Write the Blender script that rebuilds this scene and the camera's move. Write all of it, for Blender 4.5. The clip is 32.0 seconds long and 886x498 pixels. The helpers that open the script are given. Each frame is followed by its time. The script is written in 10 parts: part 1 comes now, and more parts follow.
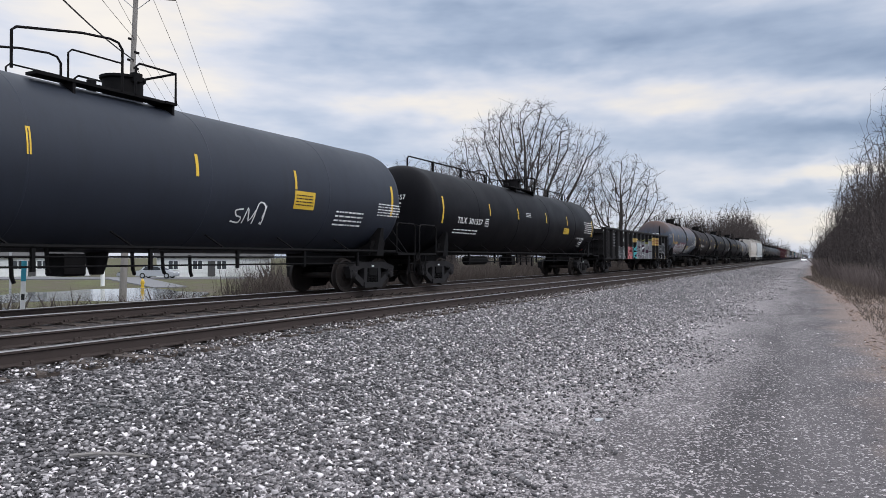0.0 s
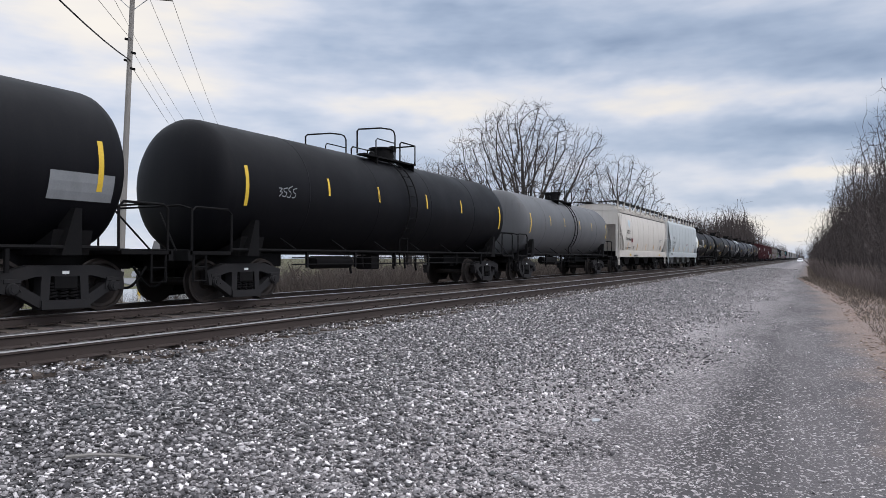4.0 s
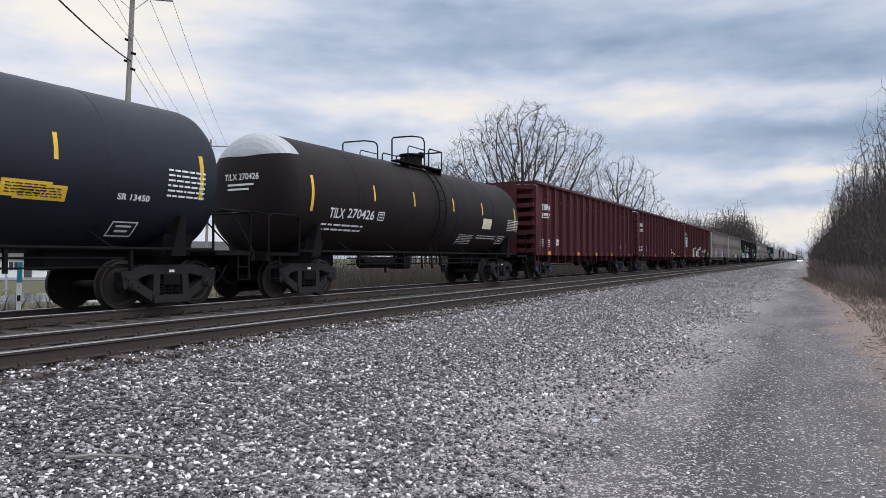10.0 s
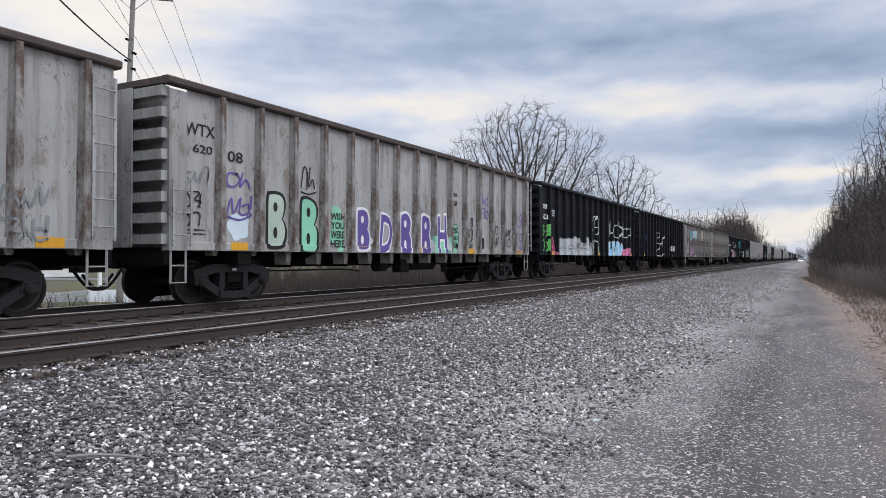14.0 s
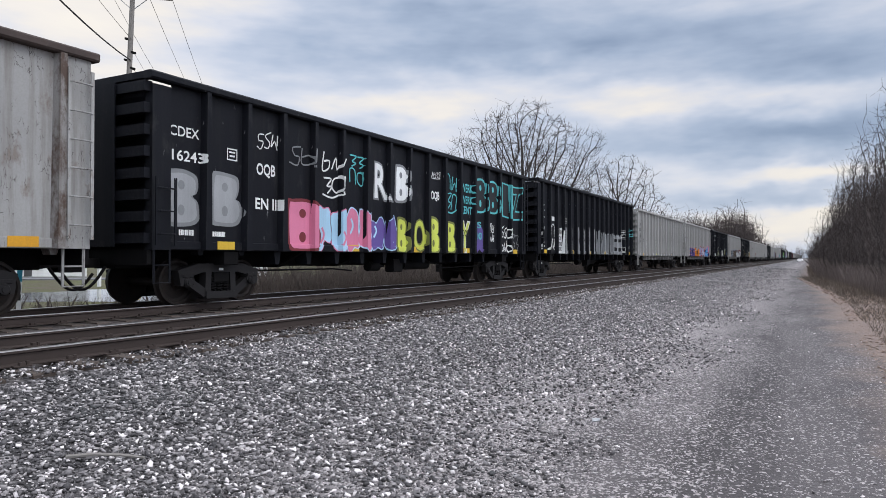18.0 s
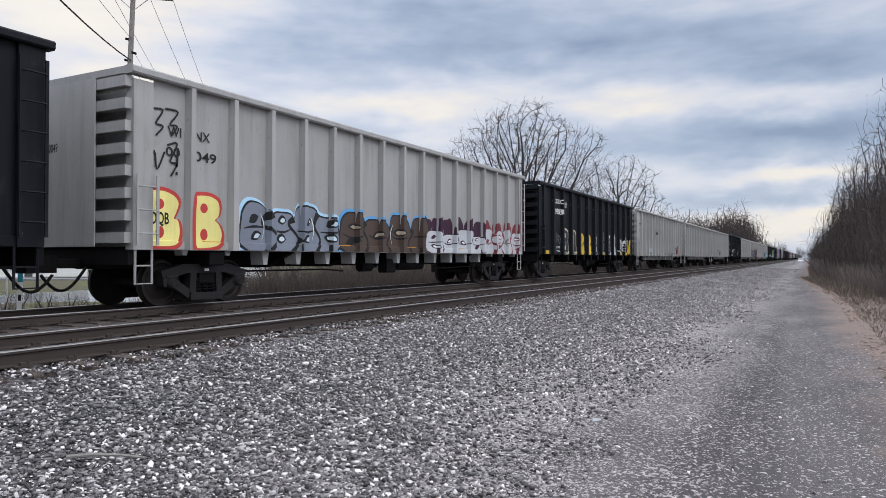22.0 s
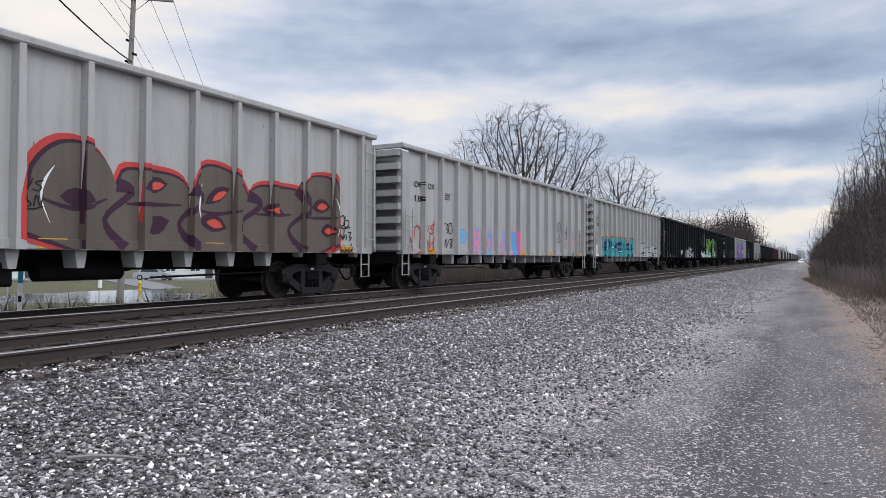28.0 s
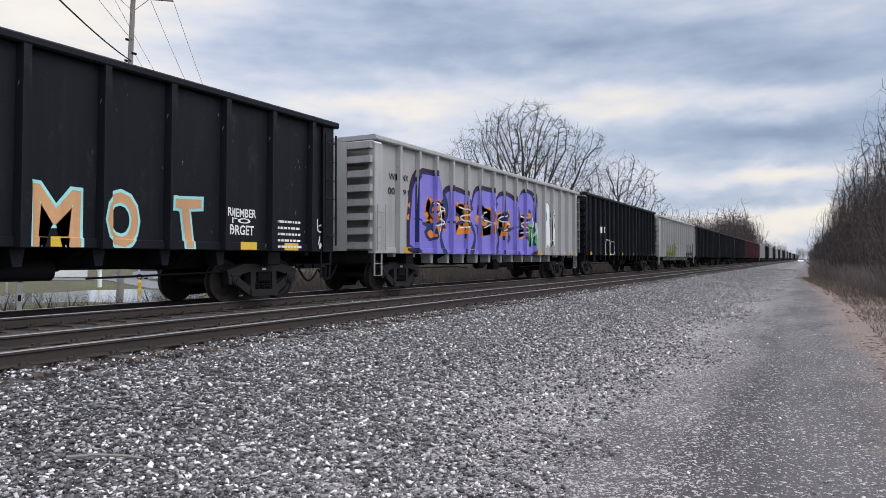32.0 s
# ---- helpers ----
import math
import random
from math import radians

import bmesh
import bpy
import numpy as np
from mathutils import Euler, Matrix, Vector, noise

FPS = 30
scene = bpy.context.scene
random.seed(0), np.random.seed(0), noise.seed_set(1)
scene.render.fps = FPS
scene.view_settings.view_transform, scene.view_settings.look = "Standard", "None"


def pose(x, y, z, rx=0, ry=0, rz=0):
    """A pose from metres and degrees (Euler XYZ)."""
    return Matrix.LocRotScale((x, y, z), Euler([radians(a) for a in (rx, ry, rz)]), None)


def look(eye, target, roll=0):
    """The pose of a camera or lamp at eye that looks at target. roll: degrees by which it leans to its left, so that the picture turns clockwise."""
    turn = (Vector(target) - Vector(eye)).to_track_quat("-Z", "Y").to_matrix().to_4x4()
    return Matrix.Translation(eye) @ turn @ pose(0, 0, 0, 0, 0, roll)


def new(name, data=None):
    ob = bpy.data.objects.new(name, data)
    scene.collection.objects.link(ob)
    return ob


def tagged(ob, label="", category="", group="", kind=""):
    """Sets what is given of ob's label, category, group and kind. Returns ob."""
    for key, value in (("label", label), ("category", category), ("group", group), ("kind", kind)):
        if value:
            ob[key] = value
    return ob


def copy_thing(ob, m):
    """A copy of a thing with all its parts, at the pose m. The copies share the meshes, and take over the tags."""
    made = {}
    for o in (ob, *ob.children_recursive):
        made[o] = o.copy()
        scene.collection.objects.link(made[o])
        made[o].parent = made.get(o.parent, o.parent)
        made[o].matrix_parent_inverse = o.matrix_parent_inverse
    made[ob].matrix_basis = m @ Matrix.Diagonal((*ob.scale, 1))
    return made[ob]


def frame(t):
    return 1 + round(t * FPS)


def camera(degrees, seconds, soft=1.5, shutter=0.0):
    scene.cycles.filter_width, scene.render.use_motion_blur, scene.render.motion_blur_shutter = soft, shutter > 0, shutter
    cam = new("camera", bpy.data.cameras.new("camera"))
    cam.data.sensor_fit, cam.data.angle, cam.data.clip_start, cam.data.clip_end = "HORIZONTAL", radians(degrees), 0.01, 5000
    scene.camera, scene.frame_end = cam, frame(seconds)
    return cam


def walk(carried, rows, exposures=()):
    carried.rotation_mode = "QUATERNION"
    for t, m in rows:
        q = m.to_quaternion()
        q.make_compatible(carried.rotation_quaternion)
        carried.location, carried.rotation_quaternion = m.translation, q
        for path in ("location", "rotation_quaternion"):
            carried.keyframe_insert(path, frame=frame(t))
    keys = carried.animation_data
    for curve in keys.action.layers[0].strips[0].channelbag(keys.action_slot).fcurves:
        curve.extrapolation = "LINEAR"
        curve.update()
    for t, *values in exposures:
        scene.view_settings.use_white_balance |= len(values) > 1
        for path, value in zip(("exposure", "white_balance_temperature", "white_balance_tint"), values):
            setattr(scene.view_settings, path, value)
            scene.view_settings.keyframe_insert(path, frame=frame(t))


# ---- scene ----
# The track runs along +y. The phone stands beside the service road at x = 0, y = 0; rail tops lie at z = RAIL.
RAIL = 0.60
TRAIN_X, NEAR_X = -12.15, -8.02

cam = camera(65.4, 32.0, 0.5)


def gaze(dx, dy):
    """The camera's pose: the steady gaze, turned by small amounts (degrees to the left, degrees up)."""
    yaw, tilt = radians(28.065 + dx), radians(0.75 + dy)
    way = Vector((-math.sin(yaw) * math.cos(tilt), math.cos(yaw) * math.cos(tilt), math.sin(tilt)))
    return look((0, 0, 1.55), Vector((0, 0, 1.55)) + way * 10, 0.0)


PATH = [
    (0.0, gaze(0.20, -0.05)), (0.5, gaze(0.26, -0.07)), (1.0, gaze(0.27, -0.11)), (2.0, gaze(0.27, -0.11)),
    (2.5, gaze(0.16, -0.05)), (3.0, gaze(0.04, -0.03)), (3.5, gaze(-0.03, -0.01)), (5.5, gaze(-0.05, 0.03)),
    (8.0, gaze(0.0, 0.03)), (11.0, gaze(-0.06, 0.05)), (13.5, gaze(0.0, 0.03)), (16.5, gaze(-0.04, -0.02)),
    (22.0, gaze(0.0, 0.0)), (25.0, gaze(0.03, 0.04)), (28.0, gaze(0.02, 0.09)), (30.0, gaze(-0.02, 0.06)), (32.0, gaze(0.0, 0.04))]
walk(cam, PATH)

# ---- light: an overcast winter afternoon ----
world = bpy.data.worlds.new("overcast_sky")
scene.world = world
world.use_nodes = True
wn = world.node_tree.nodes
sky = wn.new("ShaderNodeTexSky")
sky.sky_type = "NISHITA"
sky.sun_disc = False
sky.sun_elevation, sky.sun_rotation = radians(40), radians(87)
wn["Background"].inputs[1].default_value = 0.09
world.node_tree.links.new(sky.outputs[0], wn["Background"].inputs[0])
sun = new("sun", bpy.data.lights.new("sun", "SUN"))
sun.data.energy, sun.data.angle, sun.data.color = 4.5, radians(20), (1.0, 0.96, 0.92)
sun.matrix_world = look((95, 5, 80), (0, 0, 0))
scene.view_settings.exposure = 0.0


# ---- mesh helpers ----
class Solid:
    """Gathers simple solids into one mesh."""

    def __init__(self):
        self.v, self.f = [], []

    def add(self, verts, faces):
        n = len(self.v)
        self.v += [tuple(p) for p in verts]
        self.f += [tuple(i + n for i in face) for face in faces]
        return self

    def box(self, x0, x1, y0, y1, z0, z1):
        return self.add([(x, y, z) for x in (x0, x1) for y in (y0, y1) for z in (z0, z1)],
                        [(0, 1, 3, 2), (4, 6, 7, 5), (0, 4, 5, 1), (2, 3, 7, 6), (0, 2, 6, 4), (1, 5, 7, 3)])

    def cbox(self, x0, x1, y0, y1, z0, z1, c=0.012):
        """A box with its edges along y chamfered."""
        return self.prism([(x0 + c, z0), (x1 - c, z0), (x1, z0 + c), (x1, z1 - c), (x1 - c, z1), (x0 + c, z1), (x0, z1 - c), (x0, z0 + c)], "y", y0, y1)

    def prism(self, poly, axis, a0, a1):
        n = len(poly)
        put = {"x": lambda a, p: (a, p[0], p[1]), "y": lambda a, p: (p[0], a, p[1]), "z": lambda a, p: (p[0], p[1], a)}[axis]
        verts = [put(a0, p) for p in poly] + [put(a1, p) for p in poly]
        faces = [tuple(range(n)), tuple(range(2 * n - 1, n - 1, -1))]
        return self.add(verts, faces + [(i, i + n, (i + 1) % n + n, (i + 1) % n) for i in range(n)])

    def limb(self, p, q, w, axis, a0, a1):
        """A straight bar of width w from p to q in a plane, as thick as a0 to a1."""
        dx, dy = q[0] - p[0], q[1] - p[1]
        k = w / 2 / math.hypot(dx, dy)
        nx, ny = -dy * k, dx * k
        return self.prism([(p[0] + nx, p[1] + ny), (p[0] - nx, p[1] - ny), (q[0] - nx, q[1] - ny), (q[0] + nx, q[1] + ny)], axis, a0, a1)

    def tube(self, pts, r, n=6, r1=None):
        pts = [Vector(p) for p in pts]
        rings, side = [], None
        for i, p in enumerate(pts):
            d = (pts[min(i + 1, len(pts) - 1)] - pts[max(i - 1, 0)]).normalized()
            if side is None:
                side = d.orthogonal().normalized()
            side = (side - d * side.dot(d)).normalized()
            up = d.cross(side)
            rad = r if r1 is None else r + (r1 - r) * i / (len(pts) - 1)
            rings.append([p + (side * math.cos(2 * math.pi * k / n) + up * math.sin(2 * math.pi * k / n)) * rad for k in range(n)])
        faces = []
        for i in range(len(pts) - 1):
            faces += [(i * n + k, i * n + (k + 1) % n, (i + 1) * n + (k + 1) % n, (i + 1) * n + k) for k in range(n)]
        faces += [tuple(range(n - 1, -1, -1)), tuple(range((len(pts) - 1) * n, len(pts) * n))]
        return self.add([v for ring in rings for v in ring], faces)

    def lathe(self, prof, axis="y", at=(0, 0, 0), n=24):
        """Turns a list of (along, radius) about an axis through a point."""
        put = {"x": lambda a, c, s: (a, c, s), "y": lambda a, c, s: (c, a, s), "z": lambda a, c, s: (c, s, a)}[axis]
        verts, faces = [], []
        for a, r in prof:
            for k in range(n):
                w = 2 * math.pi * k / n
                p = put(a, r * math.cos(w), r * math.sin(w))
                verts.append((p[0] + at[0], p[1] + at[1], p[2] + at[2]))
        for i in range(len(prof) - 1):
            faces += [(i * n + k, i * n + (k + 1) % n, (i + 1) * n + (k + 1) % n, (i + 1) * n + k) for k in range(n)]
        faces += [tuple(range(n - 1, -1, -1)), tuple(range((len(prof) - 1) * n, len(prof) * n))]
        return self.add(verts, faces)

    def mesh(self, name, smooth=False):
        me = bpy.data.meshes.new(name)
        me.from_pydata(self.v, [], self.f)
        bm = bmesh.new()
        bm.from_mesh(me)
        bmesh.ops.recalc_face_normals(bm, faces=bm.faces)
        bm.to_mesh(me)
        bm.free()
        if smooth:
            me.polygons.foreach_set("use_smooth", [True] * len(me.polygons))
            me.set_sharp_from_angle(angle=radians(35))
        return me


def part(name, solid, material, parent, label="", at=None, smooth=False):
    """Links a solid or a ready mesh as one mesh object under a thing or a part."""
    me = solid if isinstance(solid, bpy.types.Mesh) else solid.mesh(name, smooth)
    if not me.materials:
        me.materials.append(material)
    ob = new(name, me)
    ob.parent = parent
    if at is not None:
        ob.location = at
    return tagged(ob, label)


def structure(name, me, material, label, category=""):
    ob = new(name, me.mesh(name) if isinstance(me, Solid) else me)
    ob.data.materials.append(material)
    return tagged(ob, label, category or name.split("_")[0], "", "structure")


# ---- materials ----
def nodes_of(name):
    m = bpy.data.materials.new(name)
    m.use_nodes = True
    return m, m.node_tree.nodes, m.node_tree.links, m.node_tree.nodes["Principled BSDF"]


def ramp(n, stops):
    r = n.new("ShaderNodeValToRGB")
    while len(r.color_ramp.elements) < len(stops):
        r.color_ramp.elements.new(0.5)
    for e, (pos, col) in zip(r.color_ramp.elements, stops):
        e.position, e.color = pos, (*col, 1) if len(col) == 3 else col
    return r


def mixer(n, l, fac, a, b):
    m = n.new("ShaderNodeMix")
    m.data_type = "RGBA"
    for slot, value in ((m.inputs[0], fac), (m.inputs[6], a), (m.inputs[7], b)):
        if isinstance(value, bpy.types.NodeSocket):
            l.new(value, slot)
        elif isinstance(value, (int, float)):
            slot.default_value = value
        else:
            slot.default_value = (*value, 1)
    return m.outputs[2]


def noise_of(n, l, coords, scale, detail=4, stretch=None, rough=0.55):
    if stretch:
        mp = n.new("ShaderNodeMapping")
        mp.inputs[3].default_value = stretch
        l.new(coords, mp.inputs[0])
        coords = mp.outputs[0]
    t = n.new("ShaderNodeTexNoise")
    t.inputs["Scale"].default_value, t.inputs["Detail"].default_value, t.inputs["Roughness"].default_value = scale, detail, rough
    l.new(coords, t.inputs["Vector"])
    return t.outputs[0]


def bump_on(n, l, p, height, strength, distance):
    b = n.new("ShaderNodeBump")
    b.inputs["Strength"].default_value, b.inputs["Distance"].default_value = strength, distance
    l.new(height, b.inputs["Height"])
    l.new(b.outputs[0], p.inputs["Normal"])


def paint(name, col, rough=0.5, streak=0.35, dirt=(0.05, 0.045, 0.04), wear=0.0, rust=(0.12, 0.05, 0.025), metal=0.0, spread=0.12, gloss=0.20, edge=(0.60, 0.70), chip=None, scrape=None):
    """Weathered paint on steel: grain, broad soiling, streaks that run down, and spots of wear."""
    m, n, l, p = nodes_of(name)
    co = n.new("ShaderNodeTexCoord").outputs["Object"]
    inf = n.new("ShaderNodeObjectInfo")
    broad = noise_of(n, l, co, 0.7, 4)
    fine = noise_of(n, l, co, 34, 3)
    runs = noise_of(n, l, co, 1.0, 5, (5.0, 5.0, 0.35), 0.65)
    low, high = [c * (1 - spread) for c in col], [min(1, c * (1 + spread)) for c in col]
    base = mixer(n, l, broad, low, high)
    base = mixer(n, l, ramp_fac(n, l, fine, 0.35, 0.75, 0.0, 0.18), base, dirt)
    base = mixer(n, l, ramp_fac(n, l, runs, 0.48, 0.78, 0.0, streak), base, dirt)
    if wear:
        spots = noise_of(n, l, co, 2.6, 8, (1.0, 1.0, 0.55), 0.7)
        base = mixer(n, l, ramp_fac(n, l, spots, edge[0], edge[1], 0.0, wear), base, rust)
    if chip:
        flakes = noise_of(n, l, co, 9.0, 3, (1.0, 1.0, 0.3), 0.6)
        where = noise_of(n, l, co, 0.9, 2)
        both = n.new("ShaderNodeMath")
        both.operation = "MULTIPLY"
        l.new(ramp_fac(n, l, flakes, 0.69, 0.73, 0.0, 1.0), both.inputs[0])
        l.new(ramp_fac(n, l, where, 0.48, 0.58, 0.0, 0.85), both.inputs[1])
        base = mixer(n, l, both.outputs[0], base, chip)
    if scrape:
        # long wandering scratches where loads and shovels have struck
        bent = noise_of(n, l, co, 1.0, 4, (1.0, 2.6, 0.9), 0.6)
        line = n.new("ShaderNodeMath")
        line.operation = "PINGPONG"
        line.inputs[1].default_value = 0.05
        l.new(bent, line.inputs[0])
        hit = noise_of(n, l, co, 3.2, 3, (1.0, 1.0, 0.6))
        both = n.new("ShaderNodeMath")
        both.operation = "MULTIPLY"
        l.new(ramp_fac(n, l, line.outputs[0], 0.0015, 0.0045, 0.9, 0.0), both.inputs[0])
        l.new(ramp_fac(n, l, hit, 0.50, 0.58, 0.0, 1.0), both.inputs[1])
        base = mixer(n, l, both.outputs[0], base, scrape)
    hue = n.new("ShaderNodeHueSaturation")
    mr = n.new("ShaderNodeMapRange")
    mr.inputs[3].default_value, mr.inputs[4].default_value = 0.93, 1.07
    l.new(inf.outputs["Random"], mr.inputs[0])
    l.new(mr.outputs[0], hue.inputs["Value"])
    l.new(base, hue.inputs["Color"])
    l.new(hue.outputs[0], p.inputs["Base Color"])
    l.new(ramp_fac(n, l, broad, 0.2, 0.8, rough - 0.07, rough + 0.12), p.inputs["Roughness"])
    p.inputs["Metallic"].default_value = metal
    p.inputs["Specular IOR Level"].default_value = gloss
    bump_on(n, l, p, broad, 0.25, 0.03)
    return m


def ramp_fac(n, l, value, lo, hi, a, b):
    r = n.new("ShaderNodeMapRange")
    r.inputs[1].default_value, r.inputs[2].default_value, r.inputs[3].default_value, r.inputs[4].default_value = lo, hi, a, b
    l.new(value, r.inputs[0])
    return r.outputs[0]


TANK_BLACK = paint("tank_black", (0.0034, 0.0034, 0.0046), 0.5, 0.25, (0.012, 0.011, 0.011), gloss=0.09)
TANK_SLATE = paint("tank_slate", (0.0115, 0.0133, 0.0195), 0.5, 0.4, (0.010, 0.010, 0.011), spread=0.25, gloss=0.18)
TANK_LEAD = paint("tank_lead", (0.022, 0.026, 0.036), 0.5, 0.4, (0.015, 0.016, 0.018), spread=0.2, gloss=0.2)
TANK_GREY = paint("tank_grey", (0.056, 0.067, 0.088), 0.5, 0.6, (0.03, 0.028, 0.028), 0.6, (0.10, 0.055, 0.035), spread=0.25, edge=(0.56, 0.68))


def rusty_top(m, low, high):
    """Adds rust that has crept over the top of a tank, between two heights over the rail."""
    n, l = m.node_tree.nodes, m.node_tree.links
    p = n["Principled BSDF"]
    old = p.inputs["Base Color"].links[0].from_socket
    co = n.new("ShaderNodeTexCoord").outputs["Object"]
    sep = n.new("ShaderNodeSeparateXYZ")
    l.new(co, sep.inputs[0])
    add = n.new("ShaderNodeMath")
    add.operation = "MULTIPLY_ADD"
    add.inputs[1].default_value = 1.5
    l.new(noise_of(n, l, co, 1.1, 6, (1.0, 0.6, 1.0), 0.65), add.inputs[0])
    l.new(sep.outputs[2], add.inputs[2])
    l.new(mixer(n, l, ramp_fac(n, l, add.outputs[0], low + 0.75, high + 0.75, 0.0, 0.8), old, (0.10, 0.055, 0.036)), p.inputs["Base Color"])


rusty_top(TANK_GREY, 3.05, 4.05)
TANK_BROWN = paint("tank_brown", (0.0105, 0.0068, 0.0072), 0.6, 0.5, (0.006, 0.0055, 0.006), spread=0.3, gloss=0.14)
TANK_STEEL = paint("tank_steel", (0.085, 0.085, 0.088), 0.5, 0.4)
UNDER = paint("underframe_black", (0.0042, 0.0040, 0.0043), 0.75, 0.3, (0.015, 0.012, 0.011), gloss=0.1)
TRUCK = paint("truck_iron", (0.0115, 0.0108, 0.0115), 0.65, 0.3, (0.026, 0.021, 0.019))
WHEEL = paint("wheel_steel", (0.018, 0.016, 0.016), 0.6, 0.2, (0.08, 0.05, 0.03), metal=0.4)
TREAD = paint("worn_wheel_rim", (0.22, 0.21, 0.2), 0.35, 0.1, metal=0.9)
CAR_RED = paint("gondola_red", (0.050, 0.0090, 0.0118), 0.55, 0.45, (0.019, 0.0078, 0.0082), 0.12, (0.16, 0.06, 0.045), spread=0.2, chip=(0.45, 0.33, 0.31))
CAR_BLACK = paint("gondola_black", (0.0052, 0.0058, 0.0088), 0.55, 0.35, (0.020, 0.019, 0.0185), 0.30, (0.045, 0.043, 0.042), spread=0.35, gloss=0.12, edge=(0.57, 0.70), chip=(0.22, 0.22, 0.22))
CAR_GREY = paint("gondola_grey", (0.31, 0.304, 0.294), 0.55, 0.6, (0.18, 0.17, 0.155), 0.3, (0.22, 0.19, 0.16), spread=0.18, edge=(0.58, 0.68), chip=(0.07, 0.05, 0.045))
CAR_WORN = paint("gondola_worn", (0.29, 0.285, 0.275), 0.6, 0.8, (0.13, 0.112, 0.098), 0.65, (0.15, 0.11, 0.09), spread=0.32, edge=(0.56, 0.66), chip=(0.06, 0.045, 0.04), scrape=(0.045, 0.034, 0.03))
WORN_RIB = paint("worn_rib", (0.25, 0.24, 0.23), 0.65, 0.9, (0.10, 0.076, 0.06), 0.95, (0.075, 0.048, 0.036), spread=0.4, edge=(0.47, 0.60))
WORN_CHORD = paint("worn_chord", (0.062, 0.046, 0.041), 0.7, 0.5, (0.03, 0.023, 0.02), 0.5, (0.16, 0.13, 0.115), spread=0.4, edge=(0.60, 0.70))
HOPPER_CREAM = paint("hopper_cream", (0.50, 0.465, 0.42), 0.5, 0.45, (0.3, 0.24, 0.19), 0.2, (0.3, 0.17, 0.1))
HOPPER_GREY = paint("hopper_grey", (0.40, 0.425, 0.43), 0.45, 0.35, (0.3, 0.3, 0.28))
LOWCAR = paint("low_gondola_grime", (0.0070, 0.0062, 0.0066), 0.7, 0.5, (0.017, 0.0138, 0.012), 0.3, (0.036, 0.024, 0.020))
YELLOW = paint("reflective_yellow", (0.62, 0.40, 0.04), 0.4, 0.25, spread=0.08)
ORANGE = paint("reflective_orange", (0.55, 0.27, 0.02), 0.4, 0.25, spread=0.08)
WHITE = paint("white_stencil", (0.68, 0.68, 0.66), 0.5, 0.3, (0.3, 0.29, 0.28))
INK = paint("black_stencil", (0.012, 0.012, 0.012), 0.55, 0.1)
GALV = paint("galvanised_steel", (0.38, 0.39, 0.40), 0.45, 0.2, metal=0.5)


